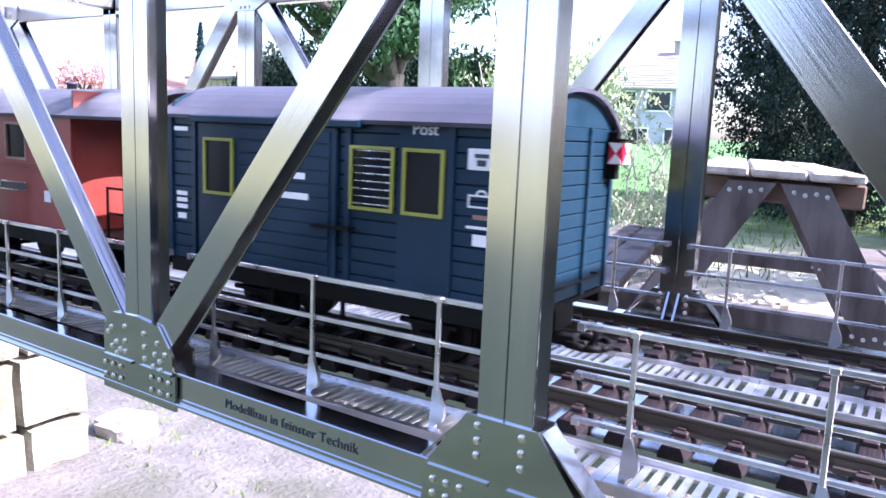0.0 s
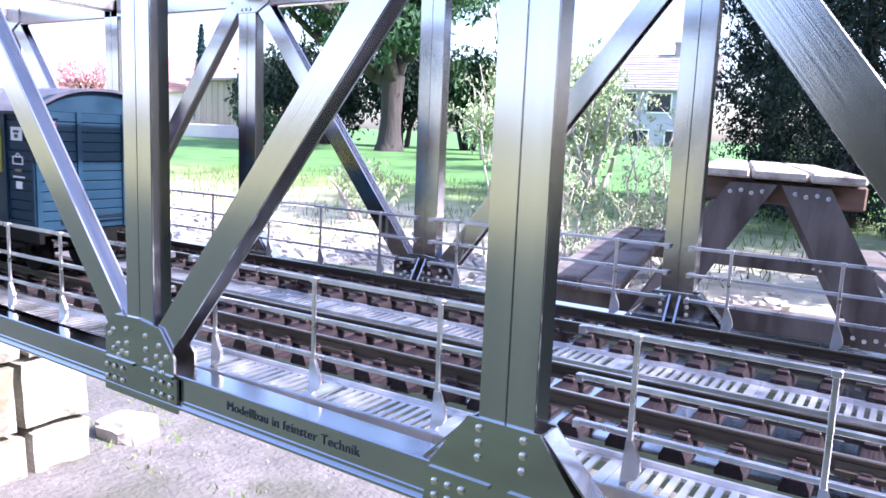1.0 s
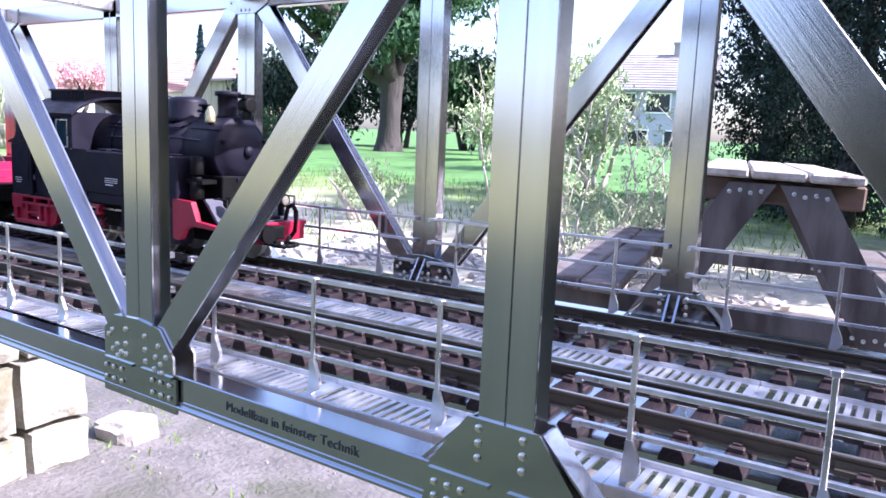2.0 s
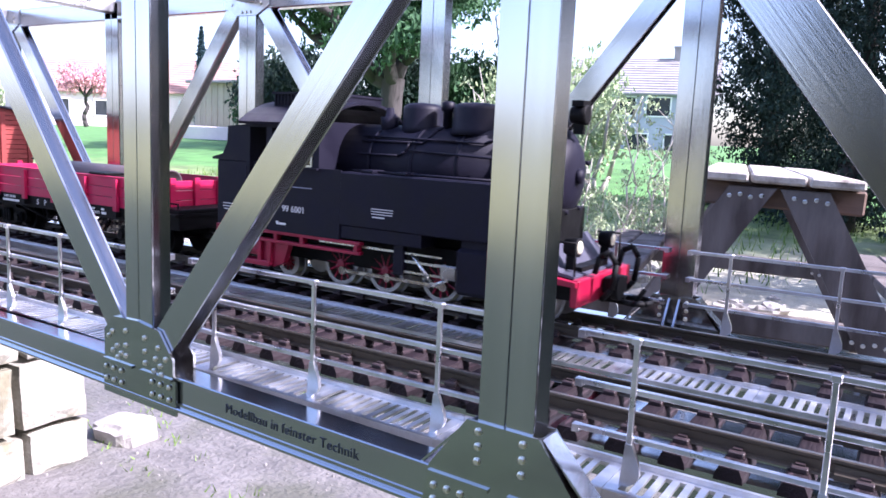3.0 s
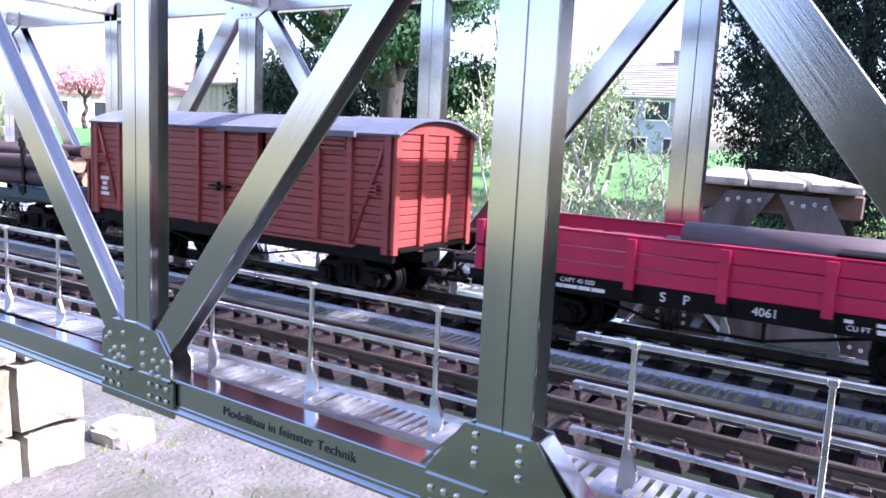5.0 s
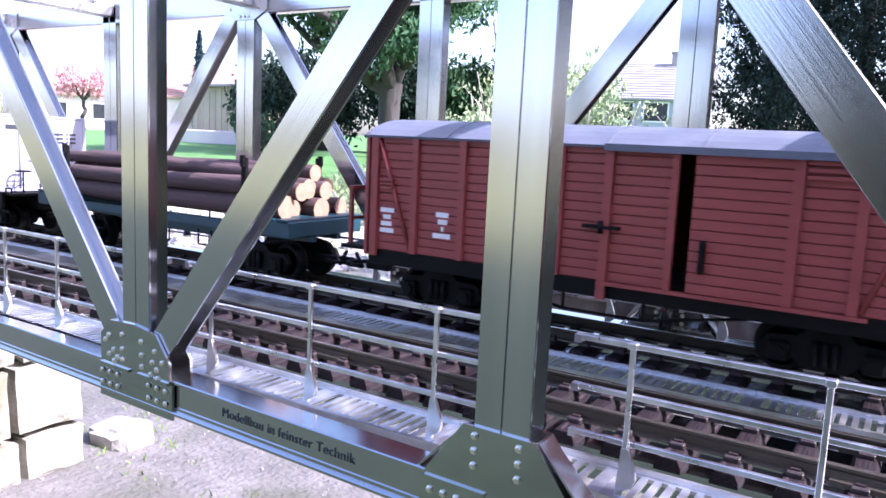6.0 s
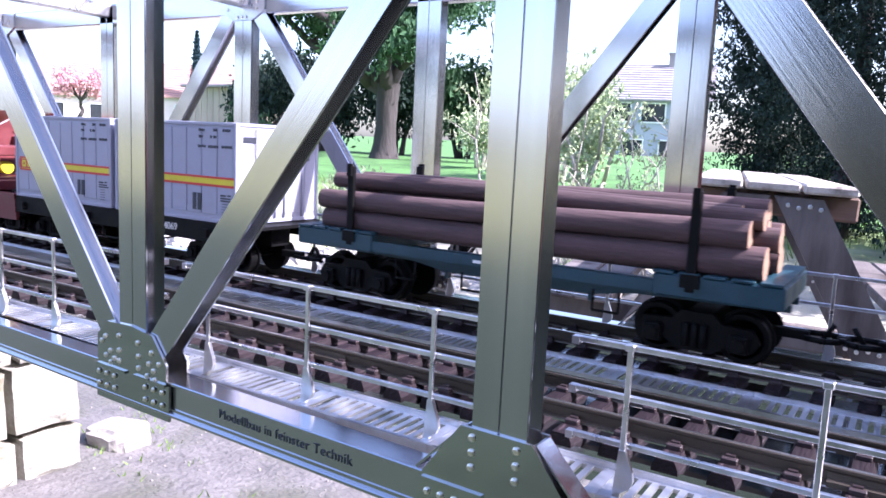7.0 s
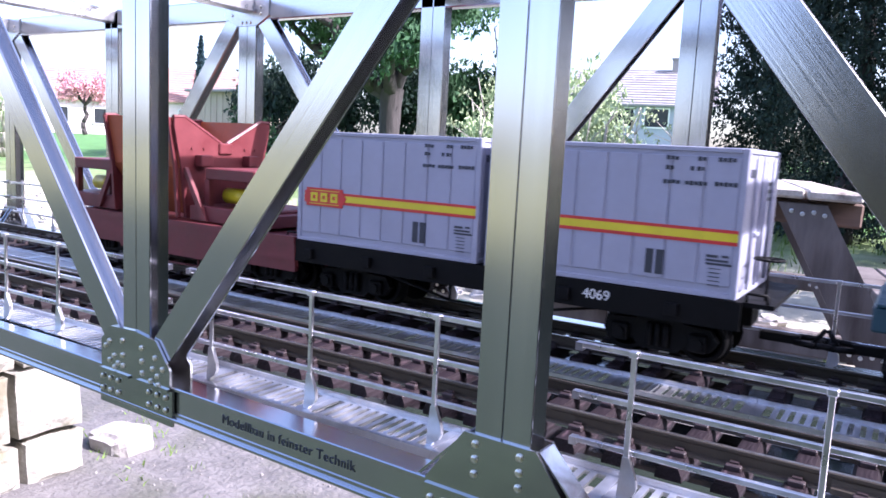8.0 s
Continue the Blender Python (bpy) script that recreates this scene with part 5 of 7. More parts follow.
        rod(bm, (0.038, yg, 0.0398), (0.060, yg, 0.017), 0.0016, seg=6)
        rod(bm, (0.056, yg, 0.017), (0.072, yg, 0.024), 0.0014, seg=6)
        part("valve_gear", bm, CHROME, c, "bright valve rods")
        bm = bmesh.new()
        yr = s * 0.0315
        box(bm, -0.053, 0.054, yr - 0.0010, yr + 0.0010, -0.0017, 0.0017, 0.0004)
        for x in (-0.0505, -0.0030, 0.0510):
            rod(bm, (x, yr - 0.0018, 0), (x, yr + 0.0018, 0), 0.0036, seg=12)
        r_ob = part("coupling_rod", bm, CHROME, c, "bright coupling rod")
        RODS.append((r_ob, 0.018))
    for x in (-0.0505, -0.0030, 0.0510):
        wheelset(c, 2, x, 0.0180, WHEELSTEEL, RED, 11, "driving_wheelset")
    wheelset(c, 2, 0.137, 0.0140, WHEELSTEEL, RED, 9, "leading_wheelset")
    wheelset(c, 2, -0.112, 0.0125, WHEELSTEEL, RED, 9, "trailing_wheelset")
    # cab
    cab = new("cab")
    cab.parent = c
    zc = 0.044
    for s in (-1, 1):
        y0, y1 = (side, side + 0.002) if s < 0 else (-side - 0.002, -side)
        for nm, *b in (("cab_side", -0.1085, -0.029, zc, 0.1000), ("cab_pillar", -0.1365, -0.1315, zc, 0.1314), ("cab_pillar", -0.1115, -0.1050, 0.1002, 0.1314), ("cab_pillar", -0.0590, -0.0520, 0.1002, 0.1314),
                       ("cab_header", -0.1365, -0.0520, 0.1315, 0.1370)):
            single(nm, LOCO, cab, "", (b[0], b[1], y0, y1, b[2], b[3]))
        yd = y0 + 0.004 if s < 0 else y0 - 0.004
        d = single("cab_door", LOCO, cab, "", (-0.1315, -0.1088, yd, yd + 0.0016, zc + 0.002, 0.1015))
        bm = bmesh.new()
        yw = y0 - 0.0006 if s < 0 else y1 - 0.001
        frame_ring(bm, -0.0810, -0.0595, 0.1005, 0.1300, 0.0014, yw, yw + 0.0016)
        w = part("window_frame", bm, CHROME, cab, "bright sliding window frame")
        single("pane", PANE_CLEAR, w, "", (-0.0798, -0.0607, yw + 0.0005, yw + 0.0010, 0.1022, 0.1283))
        bm = bmesh.new()
        for x in (-0.1340, -0.1095):
            rod(bm, (x, y0 - 0.0018 if s < 0 else y1 + 0.0018, 0.062), (x, y0 - 0.0018 if s < 0 else y1 + 0.0018, 0.098), 0.0007, seg=6)
        part("grab_rail", bm, LOCO, cab)
    single("cab_front", LOCO, cab, "", (-0.0535, -0.0520, -0.0535, 0.0535, 0.044, 0.138))
    single("window_shelf", LOCO, cab, "", (-0.1050, -0.0520, -0.0585, -0.0555, 0.0985, 0.1000))
    single("cab_floor", BLACK, cab, "", (-0.1365, -0.0540, -0.0535, 0.0535, 0.044, 0.047))
    single("fire_door_wall", BLACK, cab, "", (-0.066, -0.0540, -0.040, 0.040, 0.047, 0.108), bev=0.002)
    bm = bmesh.new()
    lathe(bm, [(0.048, 0.011), (0.080, 0.013), (0.103, 0.012), (0.108, 0.006), (0.118, 0.007), (0.124, 0.005), (0.126, 0.001)], "z", (-0.085, -0.012, 0), 10)
    part("cab_figure", bm, BLUE, cab, "plain toy figure in blue")
    bm = bmesh.new()
    box(bm, -0.174, -0.1365, -0.0545, 0.0545, 0.044, 0.1015, 0.0012)
    prism(bm, [(-0.180, 0.1015), (-0.1365, 0.1015), (-0.1365, 0.1335), (-0.1600, 0.1315), (-0.1610, 0.1170), (-0.1665, 0.1070), (-0.180, 0.1035)], "y", -0.0545, 0.0545)
    part("coal_bunker", bm, LOCO, cab)
    bm = bmesh.new()
    arched(bm, -0.1415, -0.0460, 0.060, 0.1360, 0.1560, 0.0022)
    roof = part("cab_roof", bm, LOCO, cab)
    bm = bmesh.new()
    box(bm, -0.1240, -0.0600, -0.034, 0.034, 0.150, 0.1605, 0.001)
    box(bm, -0.1255, -0.0585, -0.036, 0.036, 0.1605, 0.1625)
    for k in range(17):
        box(bm, -0.1232 + 0.0039 * k, -0.1218 + 0.0039 * k, -0.0350, 0.0350, 0.1500, 0.1606)
    part("roof_vent", bm, LOCO, roof)
    writing("99 6001", 0.0075, -0.0795, 0.0640, side - 0.0001, WHITE, cab, "cab_number", spread=1.05)
    bars([(-0.086, -0.059, 0.0830, 0.0007)], GREY, cab, side)
    bars([(-0.099, -0.0965, 0.0515, 0.0030), (-0.0955, -0.088, 0.0510, 0.0018)], WHITE, cab, side)
    bars([(-0.166, -0.154, 0.0630, 0.0006), (-0.166, -0.153, 0.0605, 0.0006), (-0.164, -0.155, 0.0580, 0.0008)], WHITE, cab, side + 0.001)
    TRAIN_TWO.append((c, u))


PANE_CLEAR = bpy.data.materials.new("clear_glass")
PANE_CLEAR.use_nodes = True
PANE_CLEAR.node_tree.nodes["Principled BSDF"].inputs["Transmission Weight"].default_value = 1.0
PANE_CLEAR.node_tree.nodes["Principled BSDF"].inputs["Roughness"].default_value = 0.03
make_loco()


def wagon_frame(c, half, z0, z1, plat_f=0.0, plat_r=0.0, mat=None, bog=0.125, train=2, name="underframe"):
    mat = mat or BLACK
    bm = bmesh.new()
    for s in (-1, 1):
        a, b = (-HW + 0.001, -HW + 0.005) if s < 0 else (HW - 0.005, HW - 0.001)
        box(bm, -half, half, a, b, z0, z1)
    box(bm, -half, half, -0.012, 0.012, z0 - 0.004, z1)
    box(bm, -half - plat_r, half + plat_f, -HW + 0.005, HW - 0.005, z1 - 0.003, z1 - 0.0002)
    for x in (-half * 0.66, -half * 0.33, 0, half * 0.33, half * 0.66):
        box(bm, x - 0.002, x + 0.002, -HW + 0.005, HW - 0.005, z0 + 0.002, z1 - 0.003)
    part(name, bm, mat, c)
    for x in (-bog, bog):
        bogie(c, train, x)
    coupler(c, half + plat_f - 0.002, 1)
    coupler(c, -half - plat_r + 0.002, -1)
    for s in (-1, 1):
        bm = bmesh.new()
        tube(bm, [(-bog + 0.035, s * 0.045, z0), (-0.028, s * 0.045, z0 - 0.013), (0.028, s * 0.045, z0 - 0.013), (bog - 0.035, s * 0.045, z0)], 0.0011, 6)
        rod(bm, (-0.028, s * 0.045, z0 - 0.013), (-0.028, s * 0.045, z0), 0.0012, seg=6)
        rod(bm, (0.028, s * 0.045, z0 - 0.013), (0.028, s * 0.045, z0), 0.0012, seg=6)
        part("truss_rod", bm, mat, c)


# -- open wagon --
def make_gondola():
    u = -0.271
    c = thing("open_wagon", "bright red planked open wagon on a black frame", "railway wagon")
    wagon_frame(c, 0.165, 0.0325, 0.0447, 0.032, 0.024)
    single("floor_boards", BLACK, c, "", (-0.163, 0.163, -0.0525, 0.0525, 0.0448, 0.0475))
    for s in (-1, 1):
        planks_side(c, -0.165, 0.165, s * (HW - 0.0028), s, 0.0447, 0.0747, 3, GONDOLA, 0.0026, 0.0006)
        for x in (-0.110, -0.0525, 0.0045, 0.0615, 0.1145):
            p = post_on_side(c, x, 0.006, s * HW, s, 0.0405, 0.0735, GONDOLA, "stake")
            single("stake_pocket", BLACK, p, "", (x - 0.0045, x + 0.0045, min(s * HW, s * (HW + 0.005)), max(s * HW, s * (HW + 0.005)), 0.0355, 0.0412))
        for x in (-0.140, 0.142):
            post_on_side(c, x, 0.005, s * HW, s, 0.0447, 0.0735, GONDOLA, "stake", 0.0022)
        for x in (-0.1625, 0.1625):
            p = post_on_side(c, x, 0.006, s * HW, s, 0.0395, 0.0758, GONDOLA, "corner_post", 0.0028)
            single("corner_step", BLACK, p, "", (x - 0.006, x + 0.006, min(s * HW, s * (HW + 0.004)), max(s * HW, s * (HW + 0.004)), 0.034, 0.0405))
        for x0, x1 in ((0.137, 0.163), (-0.163, -0.137)):
            bm = bmesh.new()
            tube(bm, [(x0, s * (HW + 0.001), 0.0585), (x0, s * (HW + 0.005), 0.0585), (x1, s * (HW + 0.005), 0.0575), (x1, s * (HW + 0.001), 0.0575)], 0.0008, 6)
            part("grab_rail", bm, BLACK, c)
        single("tipping_lip", GONDOLA, c, "", (-0.165, 0.165, min(s * (HW - 0.004), s * (HW + 0.0004)), max(s * (HW - 0.004), s * (HW + 0.0004)), 0.0747, 0.0757))
    for s in (-1, 1):
        planks_end(c, s * 0.1622, s, HW - 0.0005, 0.0447, 0.0747, 3, GONDOLA, 0.0026, 0.0006)
        for y in (-0.030, 0.0, 0.030):
            single("end_stake", GONDOLA, c, "", (min(s * 0.165, s * 0.1685), max(s * 0.165, s * 0.1685), y - 0.003, y + 0.003, 0.0425, 0.0775))
    single("platform", BLACK, c, "dark grey end platform", (0.1655, 0.196, -0.045, 0.045, 0.0440, 0.0490), bev=0.0008)
    single("platform_skirt", BLACK, c, "", (0.1665, 0.1955, -0.0448, 0.0448, 0.0285, 0.0438), bev=0.0008)
    bm = bmesh.new()
    for y in (-0.043, 0.043):
        tube(bm, [(0.172, y, 0.049), (0.172, y, 0.054), (0.192, y, 0.054), (0.192, y, 0.049)], 0.0008, 6)
    part("platform_rail", bm, BLACK, c)
    brake_stand(c, -0.176, 0.030, 0.044, 0.080)
    yl = -HW + 0.0009
    writing("CAPY 40 000", 0.0042, -0.0885, 0.0412, yl - 0.0001, WHITE, c, "capacity_line", spread=1.05)
    bars([(-0.1035, -0.0985, 0.0370, 0.0026), (-0.0980, -0.0880, 0.0370, 0.0024), (-0.0872, -0.0790, 0.0370, 0.0025), (-0.0780, -0.0690, 0.0370, 0.0024)], WHITE, c, yl)
    writing("S", 0.0085, -0.0310, 0.0388, yl - 0.0001, WHITE, c, "initials")
    writing("P", 0.0085, -0.0165, 0.0388, yl - 0.0001, WHITE, c, "initials")
    writing("4061", 0.0072, 0.029, 0.0385, yl - 0.0001, WHITE, c, "wagon_number")
    bars([(0.070, 0.0745, 0.0410, 0.0020), (0.086, 0.091, 0.0410, 0.0020), (0.0865, 0.094, 0.0372, 0.0026)], WHITE, c, yl)
    writing("CU FT", 0.0042, 0.0775, 0.0372, yl - 0.0001, WHITE, c, "volume_line", spread=1.05)
    TRAIN_TWO.append((c, u))
    bm = bmesh.new()
    lathe(bm, [(-0.030, 0.0135), (0.148, 0.0135), (0.148, 0.0115), (0.120, 0.0112)], "x", (0, -0.016, 0.0712), 20)
    p = part("pipe", bm, PIPE)
    tagged(p, "dull brown steel pipe lying in the red wagon", "pipe")
    TRAIN_TWO.append((p, u))
    bm = bmesh.new()
    lathe(bm, [(-0.050, 0.0115), (0.135, 0.0115)], "x", (0, 0.014, 0.0592), 18)
    p = part("pipe", bm, PIPE)
    tagged(p, "dull brown steel pipe lying in the red wagon", "pipe")
    TRAIN_TWO.append((p, u))
    bm = bmesh.new()
    box(bm, 0.062, 0.092, -0.053, -0.030, 0.0758, 0.0785, 0.001)
    p = part("timber_block", bm, BLACK)
    tagged(p, "small dark block lying across the wagon side", "block")
    TRAIN_TWO.append((p, u))


PIPE = material("pipe_brown", (0.075, 0.055, 0.062), 0.55, 0.0, 60, 0.25, 0.3, 300, 0.0003, stretch=(0.2, 1, 1))
make_gondola()


# -- covered goods wagon --
def make_boxcar():
    u = -0.702
    c = thing("covered_wagon", "brick-red planked covered goods wagon with grey roof, door ajar", "railway wagon")
    hf = 0.190
    wagon_frame(c, hf, 0.0335, 0.0445, 0.004, 0.032, bog=0.135)
    for s in (-1, 1):
        bm = bmesh.new()
        ya, yb = (s * (HW - 0.004), s * (HW - 0.0022)) if s > 0 else (s * (HW - 0.0022), s * (HW - 0.004))
        box(bm, -hf, 0.046, ya, yb, 0.0445, 0.1335)
        box(bm, 0.0565, hf, ya, yb, 0.0445, 0.1335)
        part("side_wall", bm, BOXRED, c)
        planks_side(c, -hf, 0.0455, s * (HW - 0.0022), s, 0.0450, 0.1330, 14, BOXRED, 0.0022, 0.0006)
        planks_side(c, 0.1135, hf, s * (HW - 0.0022), s, 0.0450, 0.1330, 14, BOXRED, 0.0022, 0.0006)
        door = new("sliding_door")
        door.parent = c
        planks_side(door, 0.0565, 0.1125, s * (HW + 0.0002), s, 0.0450, 0.1300, 13, BOXRED, 0.0026, 0.0006)
        bm = bmesh.new()
        box(bm, 0.0635, 0.0665, min(s * HW, s * (HW + 0.0075)), max(s * HW, s * (HW + 0.0075)), 0.058, 0.078, 0.0006)
        part("door_handle", bm, BLACK, door)
        for x, w, z0 in ((-0.184, 0.006, 0.040), (-0.147, 0.0055, 0.0450), (-0.106, 0.0055, 0.0450), (-0.030, 0.004, 0.0450), (0.0025, 0.0060, 0.0330), (0.0445, 0.0045, 0.0450), (0.1135, 0.0060, 0.0450), (0.147, 0.0055, 0.0450), (0.1845, 0.0060, 0.0400)):
            post_on_side(c, x, w, s * HW, s, z0, 0.1330, BOXRED, "post", 0.0030)
        for x0, x1 in ((-0.181, -0.150), (0.183, 0.151)):
            bm = bmesh.new()
            rod(bm, (x0, s * (HW + 0.001), 0.131), (x1, s * (HW + 0.001), 0.047), 0.0016, seg=5)
            part("diagonal_strap", bm, BOXRED, c)
        bm = bmesh.new()
        for z in (0.1195, 0.1235, 0.1275):
            box(bm, 0.1175, 0.143, min(s * HW, s * (HW + 0.0032)), max(s * HW, s * (HW + 0.0032)), z - 0.0011, z + 0.0011)
        part("louvre", bm, BOXRED, c)
        bm = bmesh.new()
        for dx, z in ((0.170, 0.089), (-0.172, 0.096)):
            for k in range(3):
                box(bm, dx - 0.006, dx + 0.006, min(s * HW, s * (HW + 0.004)), max(s * HW, s * (HW + 0.004)), z - 0.0035 + 0.003 * k, z - 0.0020 + 0.003 * k)
        part("card_holder", bm, BOXRED, c)
        bm = bmesh.new()
        box(bm, -0.012, 0.012, min(s * HW, s * (HW + 0.0055)), max(s * HW, s * (HW + 0.0055)), 0.0790, 0.0810)
        rod(bm, (0.0, s * (HW + 0.004), 0.076), (0.0, s * (HW + 0.004), 0.084), 0.0018, seg=6)
        part("door_latch", bm, BLACK, c)
        single("door_rail", BOXRED, c, "", (0.0, 0.155, min(s * (HW - 0.001), s * (HW + 0.004)), max(s * (HW - 0.001), s * (HW + 0.004)), 0.0425, 0.0448))
    for s in (-1, 1):
        planks_end(c, s * (hf - 0.0024), s, HW - 0.0005, 0.0445, 0.1335, 14, BOXRED, 0.0024, 0.0006)
        for y in (-0.0545, -0.019, 0.019, 0.0545):
            single("end_post", BOXRED, c, "", (min(s * hf, s * (hf + 0.003)), max(s * hf, s * (hf + 0.003)), y - 0.003, y + 0.003, 0.040, 0.134))
        bm = bmesh.new()
        prism(bm, [(-HW, 0.1335), (HW, 0.1335), (HW * 0.6, 0.1415), (0, 0.1445), (-HW * 0.6, 0.1415)], "x", s * hf - 0.0012, s * hf + 0.0012)
        part("gable_board", bm, BOXRED, c)
    bm = bmesh.new()
    arched(bm, -hf - 0.004, hf + 0.006, 0.0595, 0.1325, 0.1465, 0.0018)
    roof = part("roof", bm, ROOF_LIGHT, c, "grey tar-felted arched roof")
    for x in (-0.12, -0.06, 0.0, 0.06, 0.12):
        bm = bmesh.new()
        arched(bm, x - 0.001, x + 0.001, 0.0598, 0.1329, 0.1471, 0.0012)
        part("roof_seam", bm, ROOF_LIGHT, roof)
    single("rain_strip", ROOF_LIGHT, c, "", (0.0, 0.155, -0.0625, -0.0590, 0.1290, 0.1335))
    single("rear_platform", BLACK, c, "", (-0.220, -0.187, -0.047, 0.047, 0.0415, 0.0448))
    bm = bmesh.new()
    for y in (-0.044, 0.044):
        box(bm, -0.2185, -0.2155, y - 0.0016, y + 0.0016, 0.0448, 0.0900)
    box(bm, -0.2190, -0.2150, -0.045, 0.045, 0.088, 0.0915)
    box(bm, -0.2180, -0.2160, -0.045, 0.045, 0.064, 0.0665)
    for y in (-0.022, 0.0, 0.022):
        box(bm, -0.2180, -0.2160, y - 0.001, y + 0.001, 0.0448, 0.090)
    part("platform_railing", bm, BOXRED, c, "red platform railing")
    brake_stand(c, -0.205, -0.018, 0.0448, 0.090)
    yl = -HW - 0.0001
    rows = []
    for k, (a, b) in enumerate(((0, 0.013), (0.003, 0.010), (0.001, 0.011), (0, 0.013))):
        rows.append((-0.179 + a, -0.179 + b, 0.0760 - 0.0052 * k, 0.0034))
    for k, (a, b) in enumerate(((0.0, 0.011), (0.002, 0.010), (0.005, 0.007), (-0.002, 0.013))):
        rows.append((-0.128 + a, -0.128 + b, 0.0765 - 0.0052 * k, 0.0036))
    bars(rows[:4], WHITE, c, yl)
    bars(rows[4:], WHITE, c, yl)
    TRAIN_TWO.append((c, u))


make_boxcar()


# -- timber wagon with its logs --
def make_logcar():
    u = -1.1725
    c = thing("timber_wagon", "dark blue flat timber wagon with iron stakes", "railway wagon")
    bm = bmesh.new()
    for s in (-1, 1):
        a, b = (0.014, 0.020) if s > 0 else (-0.020, -0.014)
        prism(bm, [(-0.19, 0.0405), (0.19, 0.0405), (0.19, 0.036), (0.09, 0.034), (0.06, 0.029), (-0.06, 0.029), (-0.09, 0.034), (-0.19, 0.036)], "y", a, b)
        for x in (-0.06, -0.02, 0.02, 0.06):
            box(bm, x - 0.0015, x + 0.0015, a, b + 0.012 * s if s > 0 else b, 0.024, 0.030)
    part("main_beam", bm, PETROL, c)
    for s in (-1, 1):
        b = single("end_deck", PETROL, c, "petrol blue end deck", (min(s * 0.112, s * 0.190), max(s * 0.112, s * 0.190), -0.050, 0.050, 0.0410, 0.0555), bev=0.0012)
        bm = bmesh.new()
        for k in range(5):
            x = s * (0.118 + 0.016 * k)
            box(bm, x - 0.0065, x + 0.0065, -0.051, 0.051, 0.0555, 0.0572, 0.0003)
        part("deck_board", bm, PETROL, b)
        for y in (-0.0485, 0.0485):
            bm = bmesh.new()
            box(bm, s * 0.135 - 0.0030, s * 0.135 + 0.0030, y - 0.0018, y + 0.0018, 0.045, 0.1080, 0.0004)
            box(bm, s * 0.135 - 0.0022, s * 0.135 + 0.0022, y * 1.05 - 0.0015, y * 1.05 + 0.0015, 0.100, 0.1100)
            box(bm, s * 0.135 - 0.006, s * 0.135 + 0.006, y - 0.003, y + 0.003, 0.048, 0.0565)
            part("stake", bm, BLACK, c, "black iron stake")
        bogie(c, 2, s * 0.138, 0.0270, 0.0160)
        coupler(c, s * 0.188, s)
        bm = bmesh.new()
        tube(bm, [(s * 0.090, -0.0465, 0.038), (s * 0.090, -0.0465, 0.024), (s * 0.072, -0.0465, 0.024), (s * 0.072, -0.0465, 0.038)], 0.001, 5)
        tube(bm, [(s * 0.03, -0.0465, 0.036), (s * 0.03, -0.0465, 0.023), (s * 0.012, -0.0465, 0.023), (s * 0.012, -0.0465, 0.036)], 0.001, 5)
        part("step_iron", bm, BLACK, c)
    bm = bmesh.new()
    for y in (-0.0475, 0.0475):
        box(bm, -0.112, 0.112, y - 0.0012, y + 0.0012, 0.0420, 0.0500)
    part("side_channel", bm, PETROL, c)
    bars([(-0.020, 0.004, 0.0455, 0.0022)], WHITE, c, -0.0487)
    TRAIN_TWO.append((c, u))
    rnd = random.Random(7)
    spots = [(-0.0375, 0.0650, 0.0098, -0.168, 0.176), (-0.0165, 0.0645, 0.0092, -0.150, 0.165), (0.0040, 0.0650, 0.0098, -0.160, 0.178), (0.0245, 0.0645, 0.0090, -0.166, 0.160), (0.0410, 0.0640, 0.0080, -0.15, 0.17),
             (-0.0400, 0.0815, 0.0082, -0.172, 0.166), (-0.0225, 0.0815, 0.0080, -0.155, 0.181), (-0.0040, 0.0818, 0.0085, -0.165, 0.170), (0.0150, 0.0812, 0.0084, -0.160, 0.176), (0.0330, 0.0805, 0.0080, -0.168, 0.160),
             (-0.0300, 0.0940, 0.0066, -0.165, 0.172), (-0.0120, 0.0945, 0.0072, -0.150, 0.155), (0.0070, 0.0945, 0.0070, -0.158, 0.168), (0.0240, 0.0935, 0.0064, -0.13, 0.15)]
    for y, z, r, x0, x1 in spots:
        bm = bmesh.new()
        n, seg = 14, 12
        rings = []
        ph = rnd.uniform(0, 6)
        for i in range(n + 1):
            f = i / n
            x = x0 + (x1 - x0) * f
            rr = r * (0.93 + 0.12 * f + 0.05 * math.sin(5 * f + ph))
            cy, cz = y + 0.0017 * math.sin(4 * f + ph), z + 0.0018 * math.sin(3.4 * f + 2 * ph)
            rings.append([bm.verts.new((x, cy + rr * (1 + 0.06 * noise.noise((x * 60, k, ph))) * math.cos(2 * math.pi * k / seg), cz + rr * (1 + 0.06 * noise.noise((x * 60, k, ph + 9))) * math.sin(2 * math.pi * k / seg))) for k in range(seg)])
        for a, b in zip(rings, rings[1:]):
            for k in range(seg):
                bm.faces.new((a[k], a[(k + 1) % seg], b[(k + 1) % seg], b[k])).smooth = True
        lo, hi = bm.faces.new(rings[0][::-1]), bm.faces.new(rings[-1])
        lo.material_index = hi.material_index = 1
        bmesh.ops.recalc_face_normals(bm, faces=bm.faces[:])
        o = part("log", bm, BARK)
        o.data.materials.append(CUTWOOD)
        tagged(o, "thin brown bark-covered log on the timber wagon", "log", "logs on the timber wagon")
        TRAIN_TWO.append((o, u))


make_logcar()


